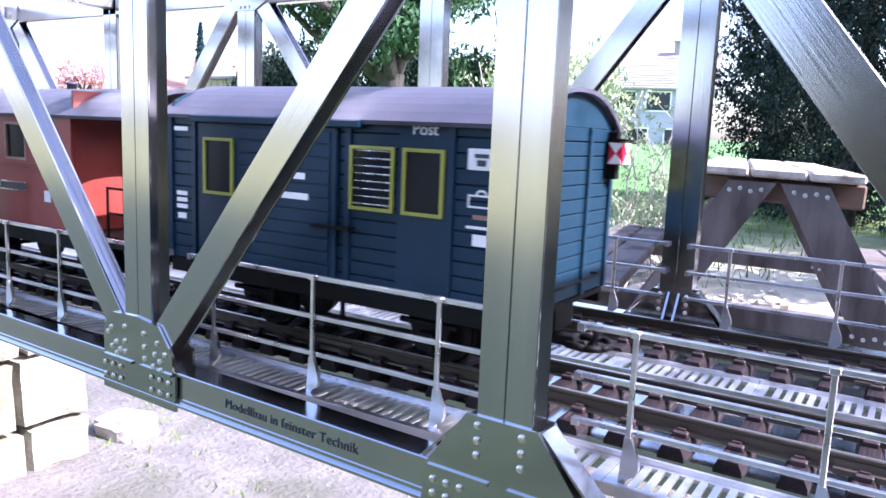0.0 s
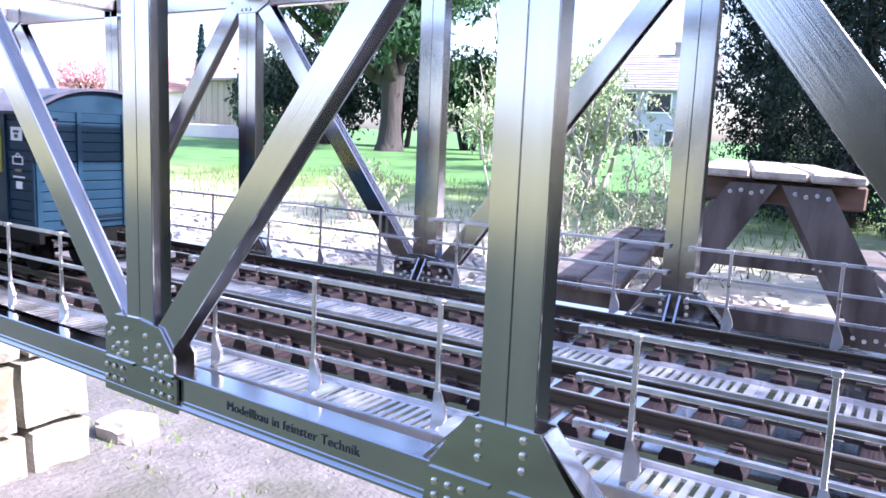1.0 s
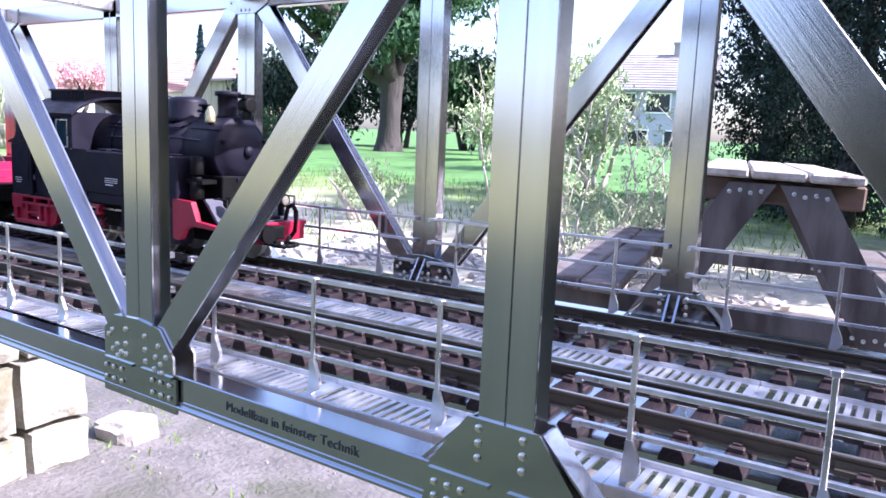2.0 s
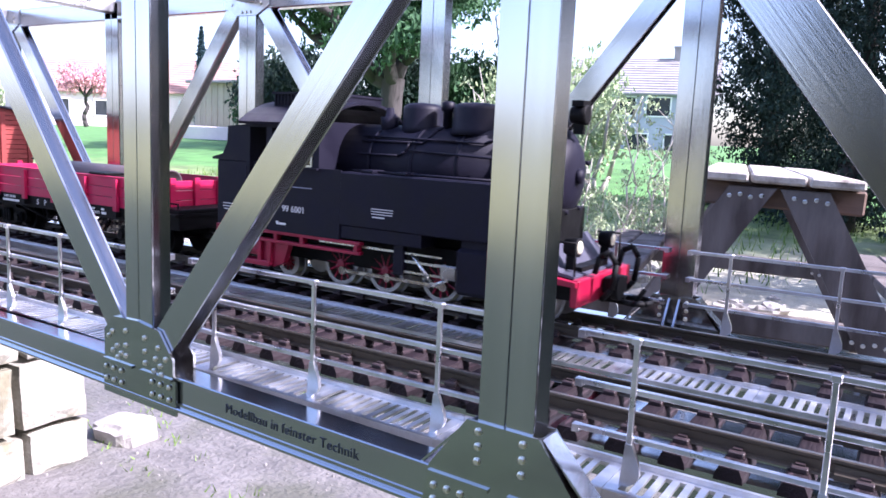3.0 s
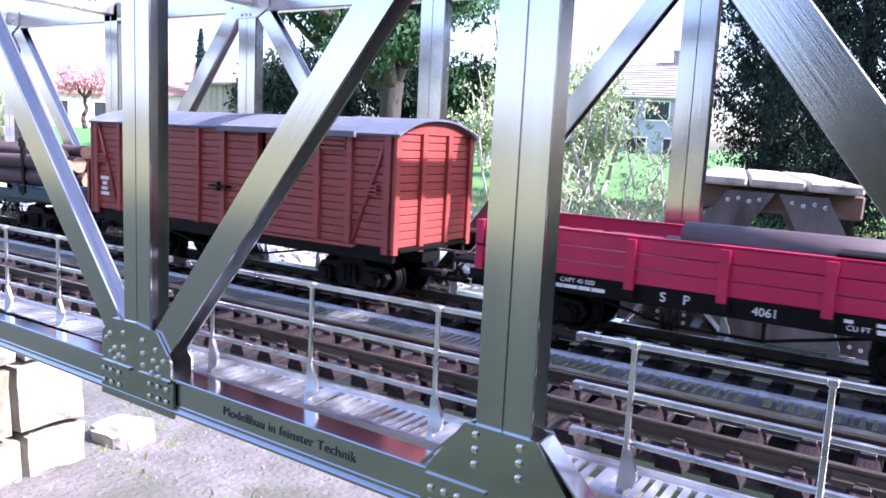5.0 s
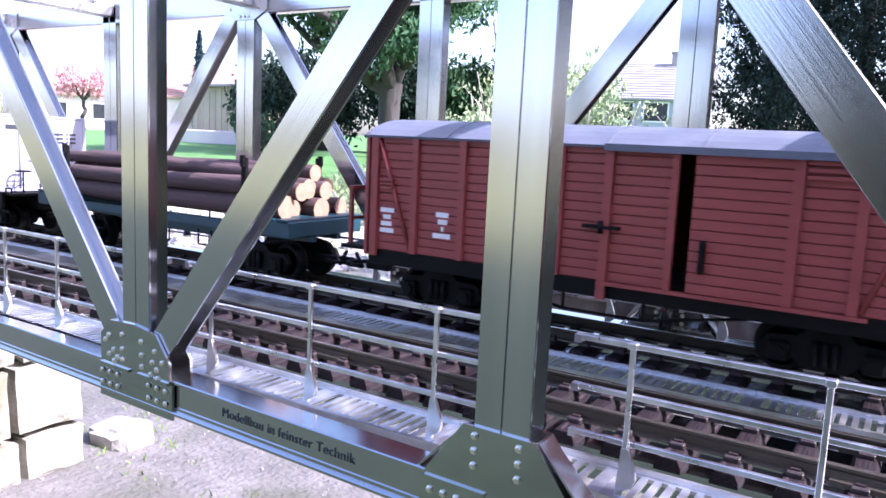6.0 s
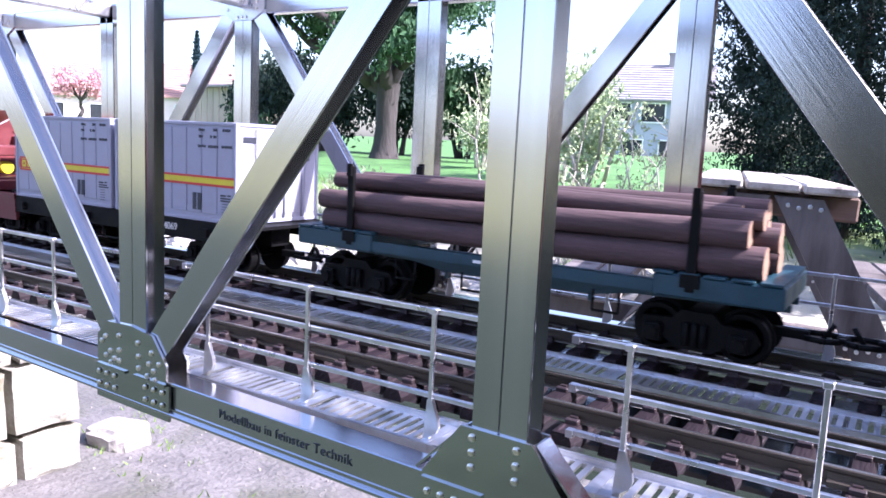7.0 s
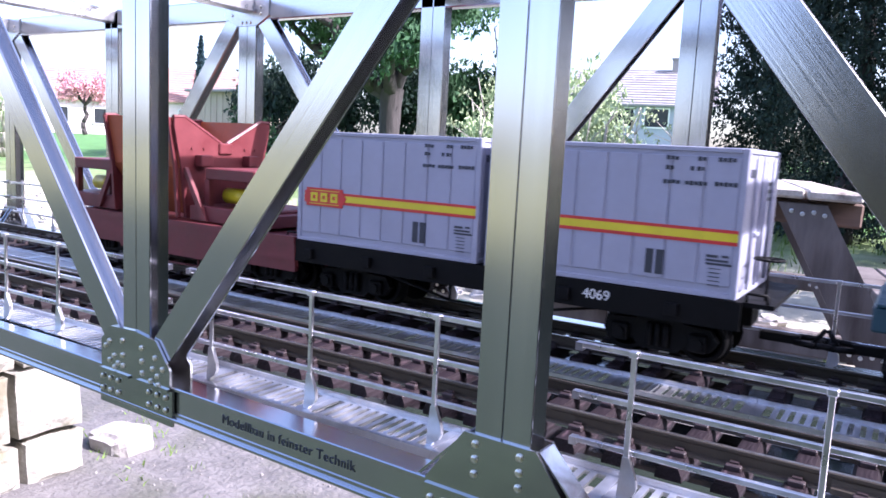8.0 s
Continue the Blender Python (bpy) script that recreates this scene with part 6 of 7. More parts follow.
# -- container wagon --
def make_container(x0, x1, u):
    c = thing("freight_container", "light grey ribbed container with red and yellow stripe", "container", "containers on the flat wagon")
    z0, z1, w = 0.0483, 0.1385, 0.0540
    bm = bmesh.new()
    box(bm, x0 + 0.001, x1 - 0.001, -w + 0.0012, w - 0.0012, z0, z1 - 0.001)
    part("shell", bm, GREY, c)
    bm = bmesh.new()
    t = 0.0042
    for xa in (x0, x1 - t):
        for ya in (-w, w - t):
            box(bm, xa, xa + t, ya, ya + t, z0, z1, 0.0005)
    for ya in (-w, w - t):
        box(bm, x0 + t, x1 - t, ya, ya + t, z1 - 0.0030, z1, 0.0004)
        box(bm, x0 + t, x1 - t, ya, ya + t, z0, z0 + 0.0034, 0.0004)
    for xa in (x0, x1 - t):
        box(bm, xa, xa + t, -w + t, w - t, z1 - 0.0030, z1, 0.0004)
        box(bm, xa, xa + t, -w + t, w - t, z0, z0 + 0.0034, 0.0004)
    part("corner_frame", bm, GREY, c)
    n = 8
    pw = (x1 - x0 - 2 * t) / n
    first = None
    for s in (-1, 1):
        for i in range(n):
            xa = x0 + t + i * pw
            a, b = (-w + 0.0003, -w + 0.0014) if s < 0 else (w - 0.0014, w - 0.0003)
            bm = bmesh.new()
            box(bm, xa + 0.0012, xa + pw - 0.0002, a, b, z0 + 0.0075, z1 - 0.0055, 0.0004)
            part("side_panel", bm, GREY, c)
    for i in range(6):
        for xe, s in ((x0, -1), (x1, 1)):
            ya = -w + t + i * (2 * (w - t) / 6)
            bm = bmesh.new()
            box(bm, min(xe - s * 0.0012, xe - s * 0.0002), max(xe - s * 0.0012, xe - s * 0.0002), ya + 0.0012, ya + (2 * (w - t) / 6) - 0.0012, z0 + 0.0075, z1 - 0.0055, 0.0004)
            part("end_panel", bm, GREY, c)
    bm = bmesh.new()
    for y in (-0.006, 0.006, -0.03, 0.03):
        rod(bm, (x1 + 0.0008, y, z0 + 0.004), (x1 + 0.0008, y, z1 - 0.004), 0.0009, seg=6)
    box(bm, x1, x1 + 0.0016, -0.02, -0.008, 0.085, 0.087)
    part("door_bars", bm, GREY, c)
    bm = bmesh.new()
    box(bm, x1, x1 + 0.0004, -0.046, -0.030, 0.1215, 0.1265)
    part("end_plate", bm, LETTER_D, c, "dark number plate")
    bars_x = [(y0, y1, z) for z in (0.117, 0.112, 0.107) for y0, y1 in ((0.012, 0.024), (0.028, 0.040))]
    bm = bmesh.new()
    for ya, yb, z in bars_x:
        box(bm, x1, x1 + 0.0004, ya, yb, z - 0.0012, z + 0.0012)
    part("end_lettering", bm, LETTER_D, c)
    yf = -w + 0.0002
    sx0, sx1 = x0 + 0.008, x1 - 0.0022
    for nm, mat, za, zb in (("stripe_red", STRIPE_R, 0.0880, 0.0900), ("stripe_yellow", STRIPE_Y, 0.0830, 0.0880), ("stripe_red", STRIPE_R, 0.0808, 0.0830)):
        single("painted_stripe", mat, c, "", (sx0, sx1, yf - 0.0004, yf + 0.0003, za, zb))
    lx = x0 + 0.0295
    bm = bmesh.new()
    prism(bm, [(lx - 0.0190, 0.0780), (lx + 0.0190, 0.0780), (lx + 0.0190, 0.0800), (lx + 0.0230, 0.0854), (lx + 0.0190, 0.0908), (lx + 0.0190, 0.0928), (lx - 0.0190, 0.0928), (lx - 0.0190, 0.0908), (lx - 0.0215, 0.0854), (lx - 0.0190, 0.0800)], "y", yf - 0.0008, yf)
    lg = part("emblem", bm, STRIPE_R, c, "red emblem shield with yellow shapes")
    bm = bmesh.new()
    for k in (-1, 0, 1):
        frame_ring(bm, lx + 0.0105 * k - 0.0036, lx + 0.0105 * k + 0.0036, 0.0818, 0.0890, 0.0021, yf - 0.0012, yf - 0.0008)
    box(bm, lx - 0.0155, lx + 0.0155, yf - 0.0012, yf - 0.0008, 0.0905, 0.0910)
    box(bm, lx - 0.0155, lx + 0.0155, yf - 0.0012, yf - 0.0008, 0.0798, 0.0803)
    part("emblem_shape", bm, STRIPE_Y, lg)
    rw = x1 - 0.1695
    for a in (0.1130, 0.1195):
        single("vent_opening", LETTER_D, c, "", (rw + a, rw + a + 0.0048, yf - 0.0003, yf + 0.0006, 0.0585, 0.0740))
    rows = []
    for za, sp in ((0.1310, ((0.121, 0.130), (0.140, 0.145), (0.152, 0.162))), (0.1250, ((0.121, 0.126), (0.136, 0.138), (0.140, 0.144))), (0.1165, ((0.120, 0.131), (0.1335, 0.1475), (0.151, 0.164)))):
        for a, b in sp:
            k = a
            while k < b - 0.001:
                rows.append((rw + k, rw + min(k + 0.0021, b), za + (0.0003 if int(k * 1e4) % 3 else 0), 0.0022 if int(k * 1e4) % 2 else 0.0027))
                k += 0.0027
    bars(rows, LETTER_D, c, yf)
    rows = [(rw + 0.150, rw + 0.157, 0.0735, 0.0016), (rw + 0.159, rw + 0.163, 0.0738, 0.0014)]
    rows += [(rw + 0.150, rw + 0.163, 0.0710, 0.0013), (rw + 0.150, rw + 0.165, 0.0688, 0.0013)] + [(rw + 0.152, rw + 0.159, 0.066 - 0.0025 * k, 0.0005) for k in range(5)]
    bars(rows, LETTER_D, c, yf)
    TRAIN_TWO.append((c, u))


def make_container_car():
    u = -1.61
    c = thing("container_wagon", "black flat wagon carrying two containers", "railway wagon")
    wagon_frame(c, 0.180, 0.0300, 0.0478, 0.018, 0.018, bog=0.128)
    for s in (-1, 1):
        for x in (-0.16, -0.10, -0.04, 0.02, 0.068, 0.14):
            single("stake_pocket", BLACK, c, "", (x - 0.004, x + 0.004, min(s * (HW - 0.001), s * (HW + 0.003)), max(s * (HW - 0.001), s * (HW + 0.003)), 0.034, 0.042), bev=0.0004)
    for x in (0.186, -0.186):
        bm = bmesh.new()
        tube(bm, [(x - 0.004, -0.050, 0.0478), (x - 0.004, -0.050, 0.053), (x + 0.008, -0.050, 0.053), (x + 0.008, -0.050, 0.0478)], 0.0009, 6)
        part("platform_rail", bm, BLACK, c)
    brake_stand(c, 0.190, -0.034, 0.0475, 0.0730)
    writing("4069", 0.0095, 0.0900, 0.0395, -HW + 0.0008, WHITE, c, "wagon_number")
    TRAIN_TWO.append((c, u))
    make_container(-0.176, -0.0022, u)
    make_container(0.0045, 0.1768, u)


make_container_car()


# -- red hopper wagon --
def make_hopper():
    u = -1.947
    c = thing("hopper_wagon", "rust-red hopper wagon with notched end walls, empty", "railway wagon")
    wagon_frame(c, 0.160, 0.0200, 0.0476, 0.004, 0.004, mat=HOPRED, bog=0.118)
    bm = bmesh.new()
    for s in (-1, 1):
        a, b = (-HW, -HW + 0.004) if s < 0 else (HW - 0.004, HW)
        prism(bm, [(-0.160, 0.0476), (0.160, 0.0476), (0.160, 0.0290), (0.085, 0.0290), (0.075, 0.0165), (-0.075, 0.0165), (-0.085, 0.0290), (-0.160, 0.0290)], "y", a, b)
        box(bm, -0.160, 0.160, a - 0.001, b + 0.001, 0.0440, 0.0500)
    part("side_sill", bm, HOPRED, c)
    for s in (-1, 1):
        bm = bmesh.new()
        xe = s * 0.052 - 0.042
        prism(bm, [(-0.060, 0.146), (-0.048, 0.1462), (-0.004, 0.1225), (0.004, 0.1225), (0.048, 0.1462), (0.060, 0.146), (0.060, 0.138), (0.052, 0.100), (0.046, 0.052), (-0.046, 0.052), (-0.052, 0.100), (-0.060, 0.138)], "x", xe - 0.0016, xe + 0.0016)
        w = part("end_wall", bm, HOPRED, c)
        bm = bmesh.new()
        for sg in (-1, 1):
            tube(bm, [(xe, sg * 0.060, 0.1465), (xe, sg * 0.048, 0.1468), (xe, sg * 0.004, 0.1232)], 0.0022, 6)
        box(bm, xe - 0.004, xe + 0.004, -0.008, 0.008, 0.1130, 0.1240, 0.001)
        part("rim", bm, HOPRED, w)
        for y in (-0.030, 0.030):
            single("lug", HOPRED, w, "", (min(xe + s * 0.0016, xe + s * 0.012), max(xe + s * 0.0016, xe + s * 0.012), y - 0.007, y + 0.007, 0.1010, 0.1120), bev=0.0008)
        bm = bmesh.new()
        for y in (-0.040, -0.026, 0.026, 0.040):
            rod(bm, (xe + s * 0.0014, y, 0.118), (xe + s * 0.0030, y, 0.118), 0.0013, seg=6)
        part("rivet_row", bm, HOPRED, w)
        bm = bmesh.new()
        for y in (-0.048, 0.048):
            prism(bm, [(xe, 0.100), (xe + s * 0.004, 0.100), (xe + s * 0.034, 0.052), (xe + s * 0.026, 0.052)], "y", y - 0.0018, y + 0.0018)
        part("brace_plate", bm, HOPRED, c)
        x0, x1 = sorted((xe + s * 0.006, xe + s * 0.092))
        single("gear_box", HOPRED, c, "", (x0, x1, -0.046, 0.046, 0.0505, 0.0650), bev=0.001)
        x0, x1 = sorted((xe + s * 0.020, xe + s * 0.085))
        single("cross_beam", HOPRED, c, "", (x0, x1, -0.040, 0.040, 0.0900, 0.1010), bev=0.001)
        bm = bmesh.new()
        for y in (-0.038, 0.038):
            for xx in (0.024, 0.080):
                box(bm, xe + s * xx - 0.003, xe + s * xx + 0.003, y - 0.003, y + 0.003, 0.0650, 0.0900)
        part("support_post", bm, HOPRED, c)
        bm = bmesh.new()
        rod(bm, (xe + s * 0.030, -0.020, 0.075), (xe + s * 0.072, -0.020, 0.075), 0.0075, seg=14)
        part("air_cylinder", bm, STRIPE_Y, c, "yellow air cylinder")
        x0, x1 = sorted((xe + s * 0.092, xe + s * 0.104))
        single("buffer_stand", HOPRED, c, "", (x0, x1, -0.050, 0.050, 0.0505, 0.062), bev=0.001)
    bm = bmesh.new()
    for sg in (-1, 1):
        prism(bm, [(sg * 0.0585, 0.146), (sg * 0.0605, 0.146), (sg * 0.0525, 0.100), (sg * 0.014, 0.052), (sg * 0.011, 0.052), (sg * 0.0505, 0.101)], "x", -0.0935, 0.0095)
    bmesh.ops.recalc_face_normals(bm, faces=bm.faces[:])
    part("trough", bm, HOPIN, c, "orange-red sloping hopper sides")
    bm = bmesh.new()
    for x in (-0.09, -0.057, -0.025, 0.006):
        for sg in (-1, 1):
            prism(bm, [(sg * 0.0605, 0.146), (sg * 0.064, 0.146), (sg * 0.0560, 0.098), (sg * 0.0530, 0.052), (sg * 0.0490, 0.052), (sg * 0.0525, 0.100)], "x", x - 0.0016, x + 0.0016)
    bmesh.ops.recalc_face_normals(bm, faces=bm.faces[:])
    part("side_rib", bm, HOPRED, c)
    TRAIN_TWO.append((c, u))


make_hopper()


# -- blue post van --
def make_post_van():
    u = -0.2855
    c = thing("post_van", "dark blue planked post van with grey roof and yellow windows", "railway wagon")
    hf, side = 0.1285, -HW
    bm = bmesh.new()
    for s in (-1, 1):
        a, b = (-HW + 0.001, -HW + 0.005) if s < 0 else (HW - 0.005, HW - 0.001)
        box(bm, -hf, hf, a, b, 0.0320, 0.0410)
    box(bm, -hf, hf, -0.012, 0.012, 0.026, 0.041)
    box(bm, -hf, hf, -HW + 0.005, HW - 0.005, 0.038, 0.041)
    part("underframe", bm, BLACK, c)
    for x in (-0.066, 0.066):
        wheelset(c, 1, x, 0.0155, BLACK, BLACK)
        for s in (-1, 1):
            bm = bmesh.new()
            y0 = s * 0.036
            prism(bm, [(x - 0.016, 0.034), (x + 0.016, 0.034), (x + 0.008, 0.010), (x - 0.008, 0.010)], "y", min(y0, y0 + s * 0.003), max(y0, y0 + s * 0.003))
            box(bm, x - 0.005, x + 0.005, min(y0, y0 + s * 0.007), max(y0, y0 + s * 0.007), 0.010, 0.021, 0.001)
            box(bm, x - 0.018, x + 0.018, min(y0 + s * 0.003, y0 + s * 0.006), max(y0 + s * 0.003, y0 + s * 0.006), 0.024, 0.027, 0.0006)
            part("axle_guard", bm, BLACK, c)
    coupler(c, hf - 0.004, 1)
    coupler(c, -hf + 0.004, -1)
    for s in (-1, 1):
        bm = bmesh.new()
        box(bm, -0.095, 0.02, min(s * 0.050, s * 0.058), max(s * 0.050, s * 0.058), 0.0190, 0.0205)
        for x in (-0.09, -0.04, 0.015):
            box(bm, x - 0.001, x + 0.001, min(s * 0.050, s * 0.052), max(s * 0.050, s * 0.052), 0.0200, 0.0340)
        part("footboard", bm, BLACK, c)
        ya, yb = sorted((s * (HW - 0.0045), s * (HW - 0.0024)))
        single("side_wall", BLUE, c, "", (-hf + 0.002, hf - 0.002, ya, yb, 0.041, 0.1350))
        planks_side(c, -hf, hf, s * (HW - 0.0024), s, 0.0415, 0.1345, 12, BLUE, 0.0024, 0.0007)
        for x in (-0.1265, -0.104, 0.021, 0.087, 0.1265):
            post_on_side(c, x, 0.0035, s * HW, s, 0.0415, 0.1345, BLUE_TRIM, "post", 0.0016)
        door = new("sliding_door")
        door.parent = c
        single("door_leaf", BLUE_TRIM, door, "", (-0.098, 0.014, min(s * HW, s * (HW + 0.0028)), max(s * HW, s * (HW + 0.0028)), 0.0430, 0.1290), bev=0.0006)
        planks_side(door, -0.060, 0.010, s * (HW + 0.0028), s, 0.0450, 0.1270, 11, BLUE, 0.0010, 0.0008)
        bm = bmesh.new()
        box(bm, -0.002, 0.026, min(s * HW, s * (HW + 0.0058)), max(s * HW, s * (HW + 0.0058)), 0.0735, 0.0755)
        part("door_latch", bm, BLACK, door)
        single("door_canopy", BLUE_TRIM, c, "", (-0.103, 0.032, min(s * HW, s * (HW + 0.0062)), max(s * HW, s * (HW + 0.0062)), 0.1290, 0.1335), bev=0.0008)
        single("plain_panel", BLUE_TRIM, c, "", (0.0545, 0.0860, min(s * HW, s * (HW + 0.0008)), max(s * HW, s * (HW + 0.0008)), 0.0420, 0.1290))
        for x0, x1, slats, off in ((-0.0915, -0.0655, 0, 0.0030), (0.0225, 0.0520, 8, 0.0004), (0.0580, 0.0832, 0, 0.0008)):
            w = new("window")
            w.parent = c
            bm = bmesh.new()
            yo = HW + off
            frame_ring(bm, x0, x1, 0.0855, 0.1200, 0.0018, min(s * yo, s * (yo + 0.0016)), max(s * yo, s * (yo + 0.0016)))
            part("window_frame", bm, YELLOW, w, "yellow window frame")
            single("pane", DARKPANE, w, "", (x0 + 0.001, x1 - 0.001, min(s * (yo - 0.001), s * (yo + 0.0004)), max(s * (yo - 0.001), s * (yo + 0.0004)), 0.0865, 0.1190))
            if slats:
                for k in range(slats):
                    bm = bmesh.new()
                    z = 0.0890 + 0.0285 * k / (slats - 1)
                    rod(bm, (x0 + 0.002, s * (yo + 0.0008), z), (x1 - 0.002, s * (yo + 0.0008), z), 0.0005, seg=5)
                    part("window_bar", bm, CHROME, w, "thin bright window bar")
    for s in (-1, 1):
        planks_end(c, s * (hf - 0.0025), s, HW - 0.0005, 0.0415, 0.1345, 12, BLUE, 0.0025, 0.0006)
        for y in (-0.0540, -0.020, 0.020, 0.0540):
            single("end_post", BLUE_TRIM, c, "", (min(s * hf, s * (hf + 0.0016)), max(s * hf, s * (hf + 0.0016)), y - 0.002, y + 0.002, 0.0415, 0.1345))
        bm = bmesh.new()
        pts = [(-HW, 0.1345), (HW, 0.1345)] + [(HW * math.cos(radians(a)), 0.1345 + 0.0175 * math.sin(radians(a)) ** 0.8) for a in range(20, 161, 20)]
        prism(bm, pts, "x", min(s * (hf - 0.002), s * hf), max(s * (hf - 0.002), s * hf))
        part("gable_board", bm, BLUE, c)
        bm = bmesh.new()
        tube(bm, [(s * hf, -0.035, 0.0520), (s * (hf + 0.006), -0.035, 0.0520), (s * (hf + 0.006), 0.035, 0.0520), (s * hf, 0.035, 0.0520)], 0.0008, 6)
        part("hand_rail", bm, BLACK, c)
    bm = bmesh.new()
    arched(bm, -hf - 0.004, hf + 0.004, 0.0600, 0.1335, 0.1545, 0.0022, 18)
    part("roof", bm, ROOF, c, "grey barrel roof")
    for y in (-0.0500, 0.0500):
        l = new("tail_lamp")
        l.parent = c
        single("lamp_housing", LENS_R, l, "red lamp housing", (hf + 0.0016, hf + 0.0110, y - 0.0055, y + 0.0055, 0.1145, 0.1275), bev=0.0008)
        single("lamp_bracket", BLACK, l, "", (hf, hf + 0.006, y - 0.003, y + 0.003, 0.1060, 0.1330))
        for xf, ax in ((hf + 0.0111, "x"),):
            bm = bmesh.new()
            prism(bm, [(y - 0.0050, 0.1270), (y + 0.0050, 0.1270), (y, 0.1210)], "x", xf, xf + 0.0004)
            prism(bm, [(y - 0.0050, 0.1150), (y + 0.0050, 0.1150), (y, 0.1210)], "x", xf, xf + 0.0004)
            part("signal_plate", bm, LENS_W, l, "white triangles of the signal plate")
        bm = bmesh.new()
        ys = y - 0.0056
        prism(bm, [(hf + 0.0018, 0.1270), (hf + 0.0108, 0.1270), (hf + 0.0063, 0.1210)], "y", ys - 0.0004, ys)
        prism(bm, [(hf + 0.0018, 0.1150), (hf + 0.0108, 0.1150), (hf + 0.0063, 0.1210)], "y", ys - 0.0004, ys)
        part("signal_plate", bm, LENS_W, l, "white triangles of the signal plate")
        single("lamp_hood", BLACK, l, "", (hf + 0.001, hf + 0.0125, y - 0.0062, y + 0.0062, 0.1277, 0.1292))
    yl = side - 0.0001
    writing("Post", 0.0088, 0.0710, 0.1297, yl - 0.0014, WHITE, c, "van_lettering")
    bars([(-0.0245, -0.0075, 0.1012, 0.0036), (-0.0255, -0.0050, 0.0897, 0.0036)], WHITE, c, side - 0.0039)
    bars([(-0.1235, -0.1105, 0.1245, 0.0026)], WHITE, c, yl)
    bars([(-0.1215, -0.1115, 0.0835 - 0.0042 * k, 0.0026) for k in range(3)] + [(-0.1205, -0.1125, 0.0690, 0.0036)], WHITE, c, yl)
    bm = bmesh.new()
    box(bm, 0.0960, 0.1120, yl - 0.0006, yl, 0.1110, 0.1215, 0.0003)
    e = part("emblem", bm, WHITE, c, "white emblem panel")
    bars([(0.1000, 0.1080, 0.1180, 0.002), (0.1015, 0.1065, 0.1145, 0.003)], LETTER_D, e, yl - 0.0006, "emblem_mark")
    bm = bmesh.new()
    frame_ring(bm, 0.0970, 0.1115, 0.0925, 0.0990, 0.0009, yl - 0.0005, yl)
    tube(bm, [(0.1015, yl, 0.0990), (0.1030, yl, 0.1010), (0.1060, yl, 0.1010), (0.1075, yl, 0.0990)], 0.0006, 5)
    part("emblem", bm, WHITE, c, "white outlined emblem")
    bars([(0.1000, 0.1085, 0.0880, 0.0022)], CUTWOOD, c, yl)
    bars([(0.0965, 0.1130, 0.0828, 0.0014)], WHITE, c, yl)
    bars([(0.1005, 0.1090, 0.0765, 0.0058)], WHITE, c, yl)
    TRAIN_ONE.append((c, u))


make_post_van()


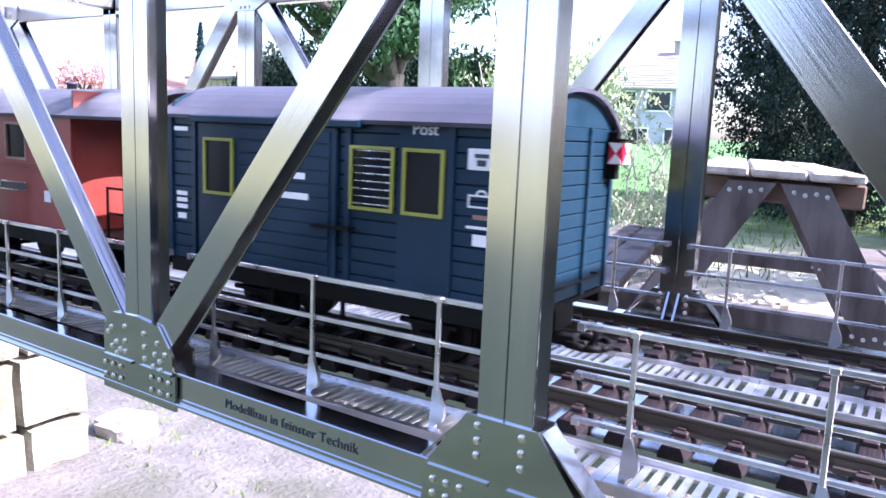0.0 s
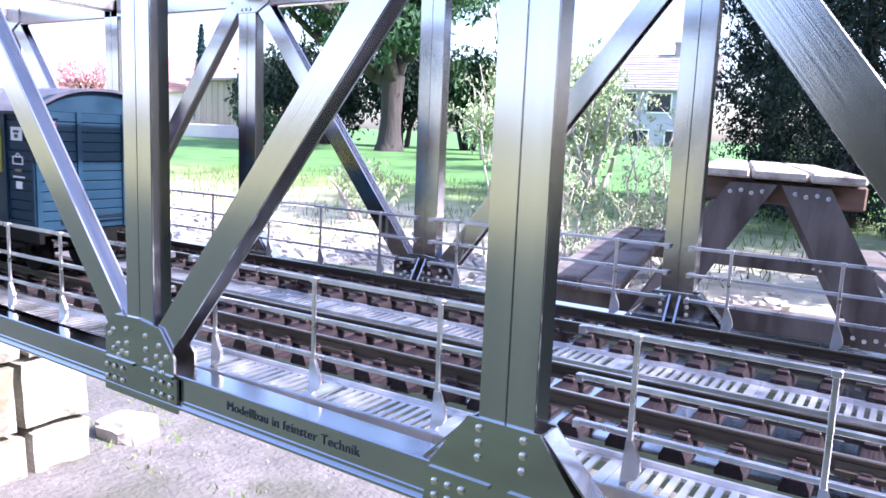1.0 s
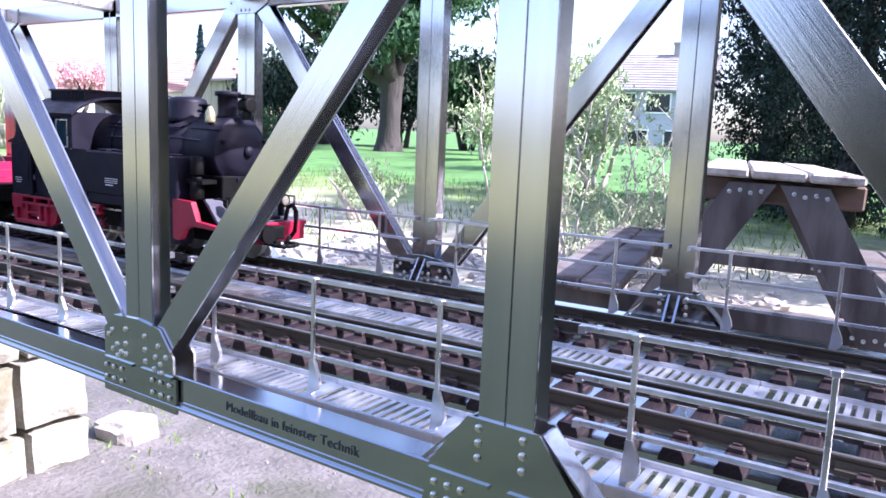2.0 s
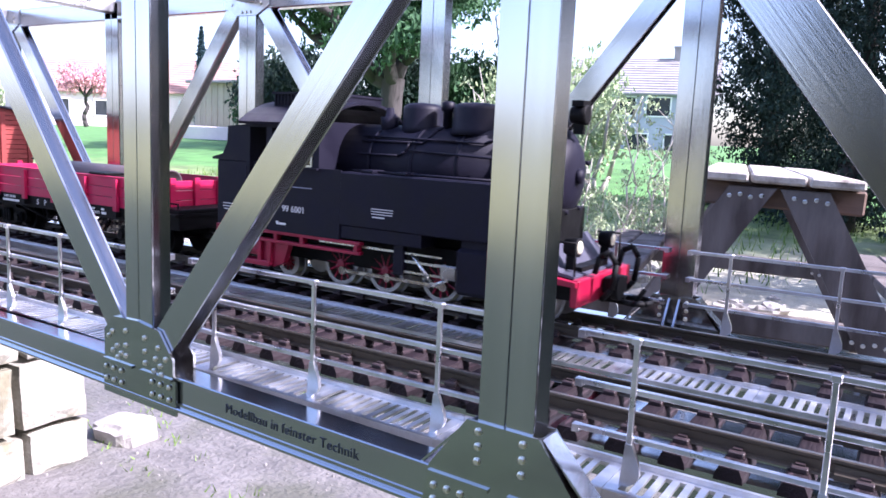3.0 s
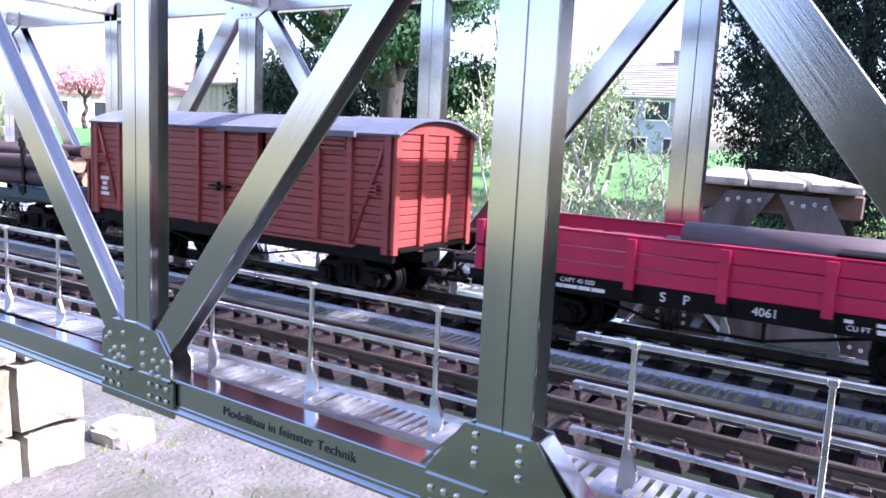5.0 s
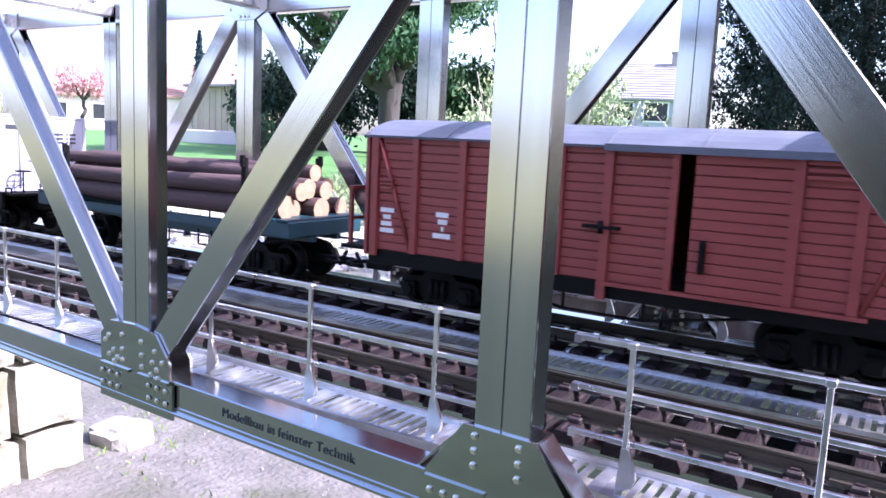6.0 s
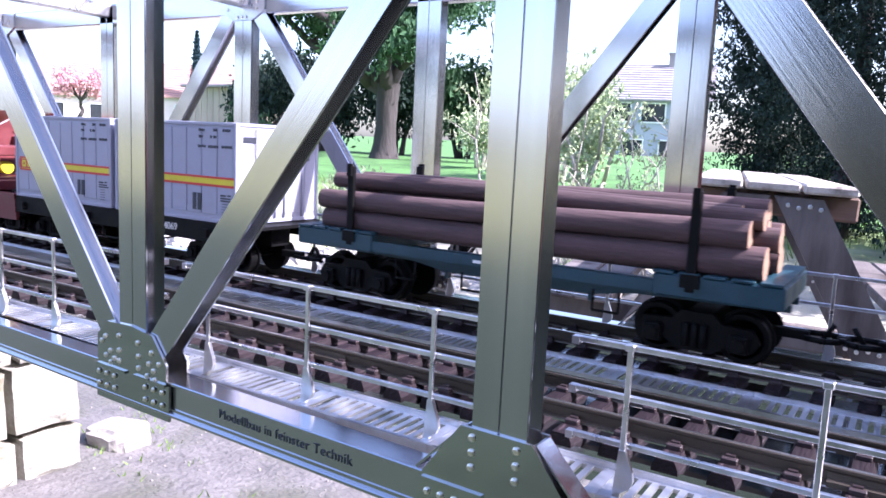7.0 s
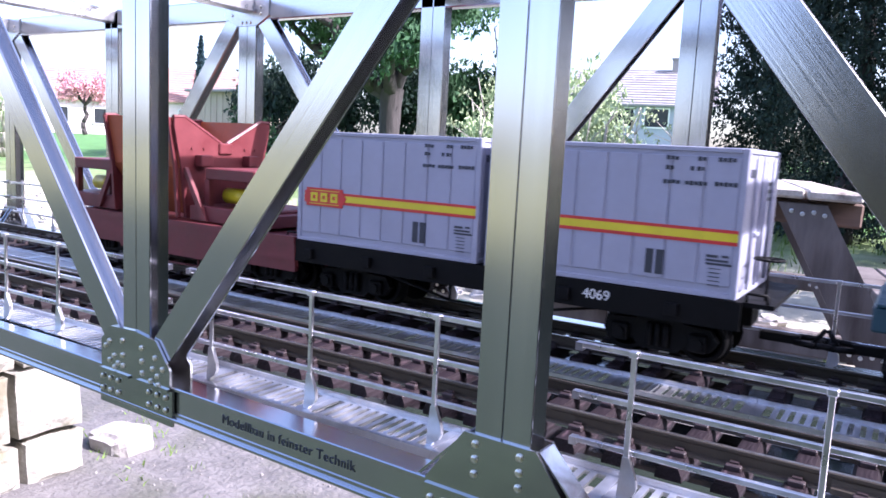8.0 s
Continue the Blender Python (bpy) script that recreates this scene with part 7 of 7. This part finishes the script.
# -- red coach --
def make_coach():
    u = -0.610
    c = thing("passenger_coach", "brick-red model coach with open end platform and grey roof", "railway coach")
    hf = 0.150
    bm = bmesh.new()
    for s in (-1, 1):
        a, b = (-HW + 0.001, -HW + 0.006) if s < 0 else (HW - 0.006, HW - 0.001)
        box(bm, -hf, 0.086, a, b, 0.0320, 0.0450)
    box(bm, -hf, hf, -HW + 0.008, HW - 0.008, 0.036, 0.0445)
    part("underframe", bm, BLACK, c)
    for x in (-0.075, 0.075):
        wheelset(c, 1, x, 0.0155, BLACK, BLACK)
        for s in (-1, 1):
            single("axle_guard", BLACK, c, "", (x - 0.010, x + 0.010, min(s * 0.036, s * 0.041), max(s * 0.036, s * 0.041), 0.010, 0.036), bev=0.001)
    coupler(c, hf - 0.004, 1)
    coupler(c, -hf + 0.004, -1)
    xs = (-0.148, -0.112, -0.080, -0.048, -0.016, 0.018, 0.050, 0.086)
    for s in (-1, 1):
        ya, yb = sorted((s * (HW - 0.0025), s * HW))
        single("side_panel", COACHRED, c, "", (-hf, 0.086, ya, yb, 0.0450, 0.0950))
        single("side_panel", COACHRED, c, "", (-hf, 0.086, ya, yb, 0.1230, 0.1320))
        for x in (-0.148, -0.113, -0.063, -0.013):
            single("window_pillar", COACHRED, c, "", (x - 0.010 if abs(x) < 0.14 else x - 0.002, x + 0.010, ya, yb, 0.0950, 0.1230))
        single("window_pillar", COACHRED, c, "", (0.026, 0.086, ya, yb, 0.0950, 0.1230))
        for xc in (-0.088, -0.038, 0.012):
            w = new("window")
            w.parent = c
            bm = bmesh.new()
            frame_ring(bm, xc - 0.0150, xc + 0.0150, 0.0945, 0.1235, 0.0020, ya - 0.0004, yb + 0.0004)
            part("window_frame", bm, CUTWOOD, w, "ochre window frame")
            single("pane", DARKPANE, w, "", (xc - 0.0135, xc + 0.0135, s * (HW - 0.0016) - 0.0003, s * (HW - 0.0016) + 0.0003, 0.0960, 0.1220))
        ys = s * HW
        single("waist_strip", COACHRED, c, "", (-hf, 0.086, min(ys, ys + s * 0.0012), max(ys, ys + s * 0.0012), 0.0905, 0.0930))
        bm = bmesh.new()
        frame_ring(bm, -0.012, 0.026, 0.0705, 0.0775, 0.0008, min(ys, ys + s * 0.001), max(ys, ys + s * 0.001))
        part("name_board", bm, CHROME, c)
        bm = bmesh.new()
        box(bm, -0.0112, 0.0252, min(ys, ys + s * 0.0006), max(ys, ys + s * 0.0006), 0.0713, 0.0767)
        part("name_board_field", bm, LETTER_D, c)
        for x in (0.147,):
            bm = bmesh.new()
            box(bm, x - 0.002, x + 0.002, s * 0.050 - 0.002, s * 0.050 + 0.002, 0.0445, 0.1340)
            part("platform_post", bm, BLACK, c)
        bm = bmesh.new()
        for z in (0.062, 0.080):
            rod(bm, (0.120, s * 0.050, z), (0.1445, s * 0.050, z), 0.0010, seg=6)
        rod(bm, (0.120, s * 0.050, 0.0445), (0.120, s * 0.050, 0.0805), 0.0010, seg=6)
        part("platform_rail", bm, BLACK, c)
    bars([(0.050, 0.058, 0.0690, 0.0085), ], WHITE, c, -HW - 0.0001)
    for x in (-hf + 0.0012, 0.0848):
        single("end_wall", COACHRED, c, "", (x - 0.0012, x + 0.0012, -HW + 0.003, HW - 0.003, 0.0450, 0.1480))
    single("end_door", BLACK, c, "", (0.0861, 0.0876, -0.014, 0.014, 0.046, 0.118))
    bm = bmesh.new()
    box(bm, 0.145, 0.149, -0.052, 0.052, 0.0445, 0.0960, 0.0006)
    part("platform_apron", bm, BLACK, c)
    bm = bmesh.new()
    arched(bm, -hf - 0.004, hf + 0.006, 0.0590, 0.1300, 0.1520, 0.0022, 18)
    part("roof", bm, ROOF, c, "grey barrel roof")
    for x in (-0.10, 0.0, 0.08):
        bm = bmesh.new()
        lathe(bm, [(0.150, 0.004), (0.156, 0.004), (0.1565, 0.0065), (0.158, 0.003)], "z", (x, 0, 0), 10)
        part("roof_ventilator", bm, ROOF, c)
    TRAIN_ONE.append((c, u))


make_coach()


def spin():
    """Wheels roll with the way that their train has gone; rods follow the crank pins."""
    steps = [round(0.05 * i, 3) for i in range(161)]
    for e, train, x, r in SPINNERS:
        way = train_two if train == 2 else train_one
        rows = [(t, Matrix.Translation((x, 0, r)) @ Matrix.Rotation(way(t) / r, 4, "Y")) for t in steps]
        walk(e, rows)
    for o, r in RODS:
        rows = []
        for t in steps:
            a = train_two(t) / r
            rows.append((t, Matrix.Translation((0.0075 * math.sin(a), 0, r + 0.0075 * math.cos(a)))))
        walk(o, rows)


# ---- motion ----
def train_two(t):
    rows = ((0.0, -1.470), (1.5, -1.022), (1.7, -0.960), (2.25, -0.785), (2.8, -0.596), (3.0, -0.5275), (3.5, -0.353), (4.0, -0.1765), (4.5, 0.0), (4.7, 0.071), (5.25, 0.262), (5.8, 0.453), (6.0, 0.531), (6.5, 0.727), (7.0, 0.925), (7.5, 1.133), (8.0, 1.347))
    for (a, u), (b, v) in zip(rows, rows[1:]):
        if a <= t <= b:
            return u + (v - u) * (t - a) / (b - a)


TIMES2 = (0.0, 1.5, 1.7, 2.25, 2.8, 3.0, 3.5, 4.0, 4.5, 4.7, 5.25, 5.8, 6.0, 6.5, 7.0, 7.5, 8.0)
TIMES1 = (0.0, 0.5, 1.0, 1.5, 3.0, 8.0)


def train_one(t):
    return -0.432 * t if t < 0.5 else -0.216 - 0.40 * (t - 0.5)


def motions():
    for ob, u in TRAIN_TWO:
        walk(ob, [(t, pose(u + train_two(t), 0.5225, 0)) for t in TIMES2])
    for ob, u in TRAIN_ONE:
        walk(ob, [(t, pose(u + train_one(t), 0.3775, 0)) for t in TIMES1])
    spin()


motions()
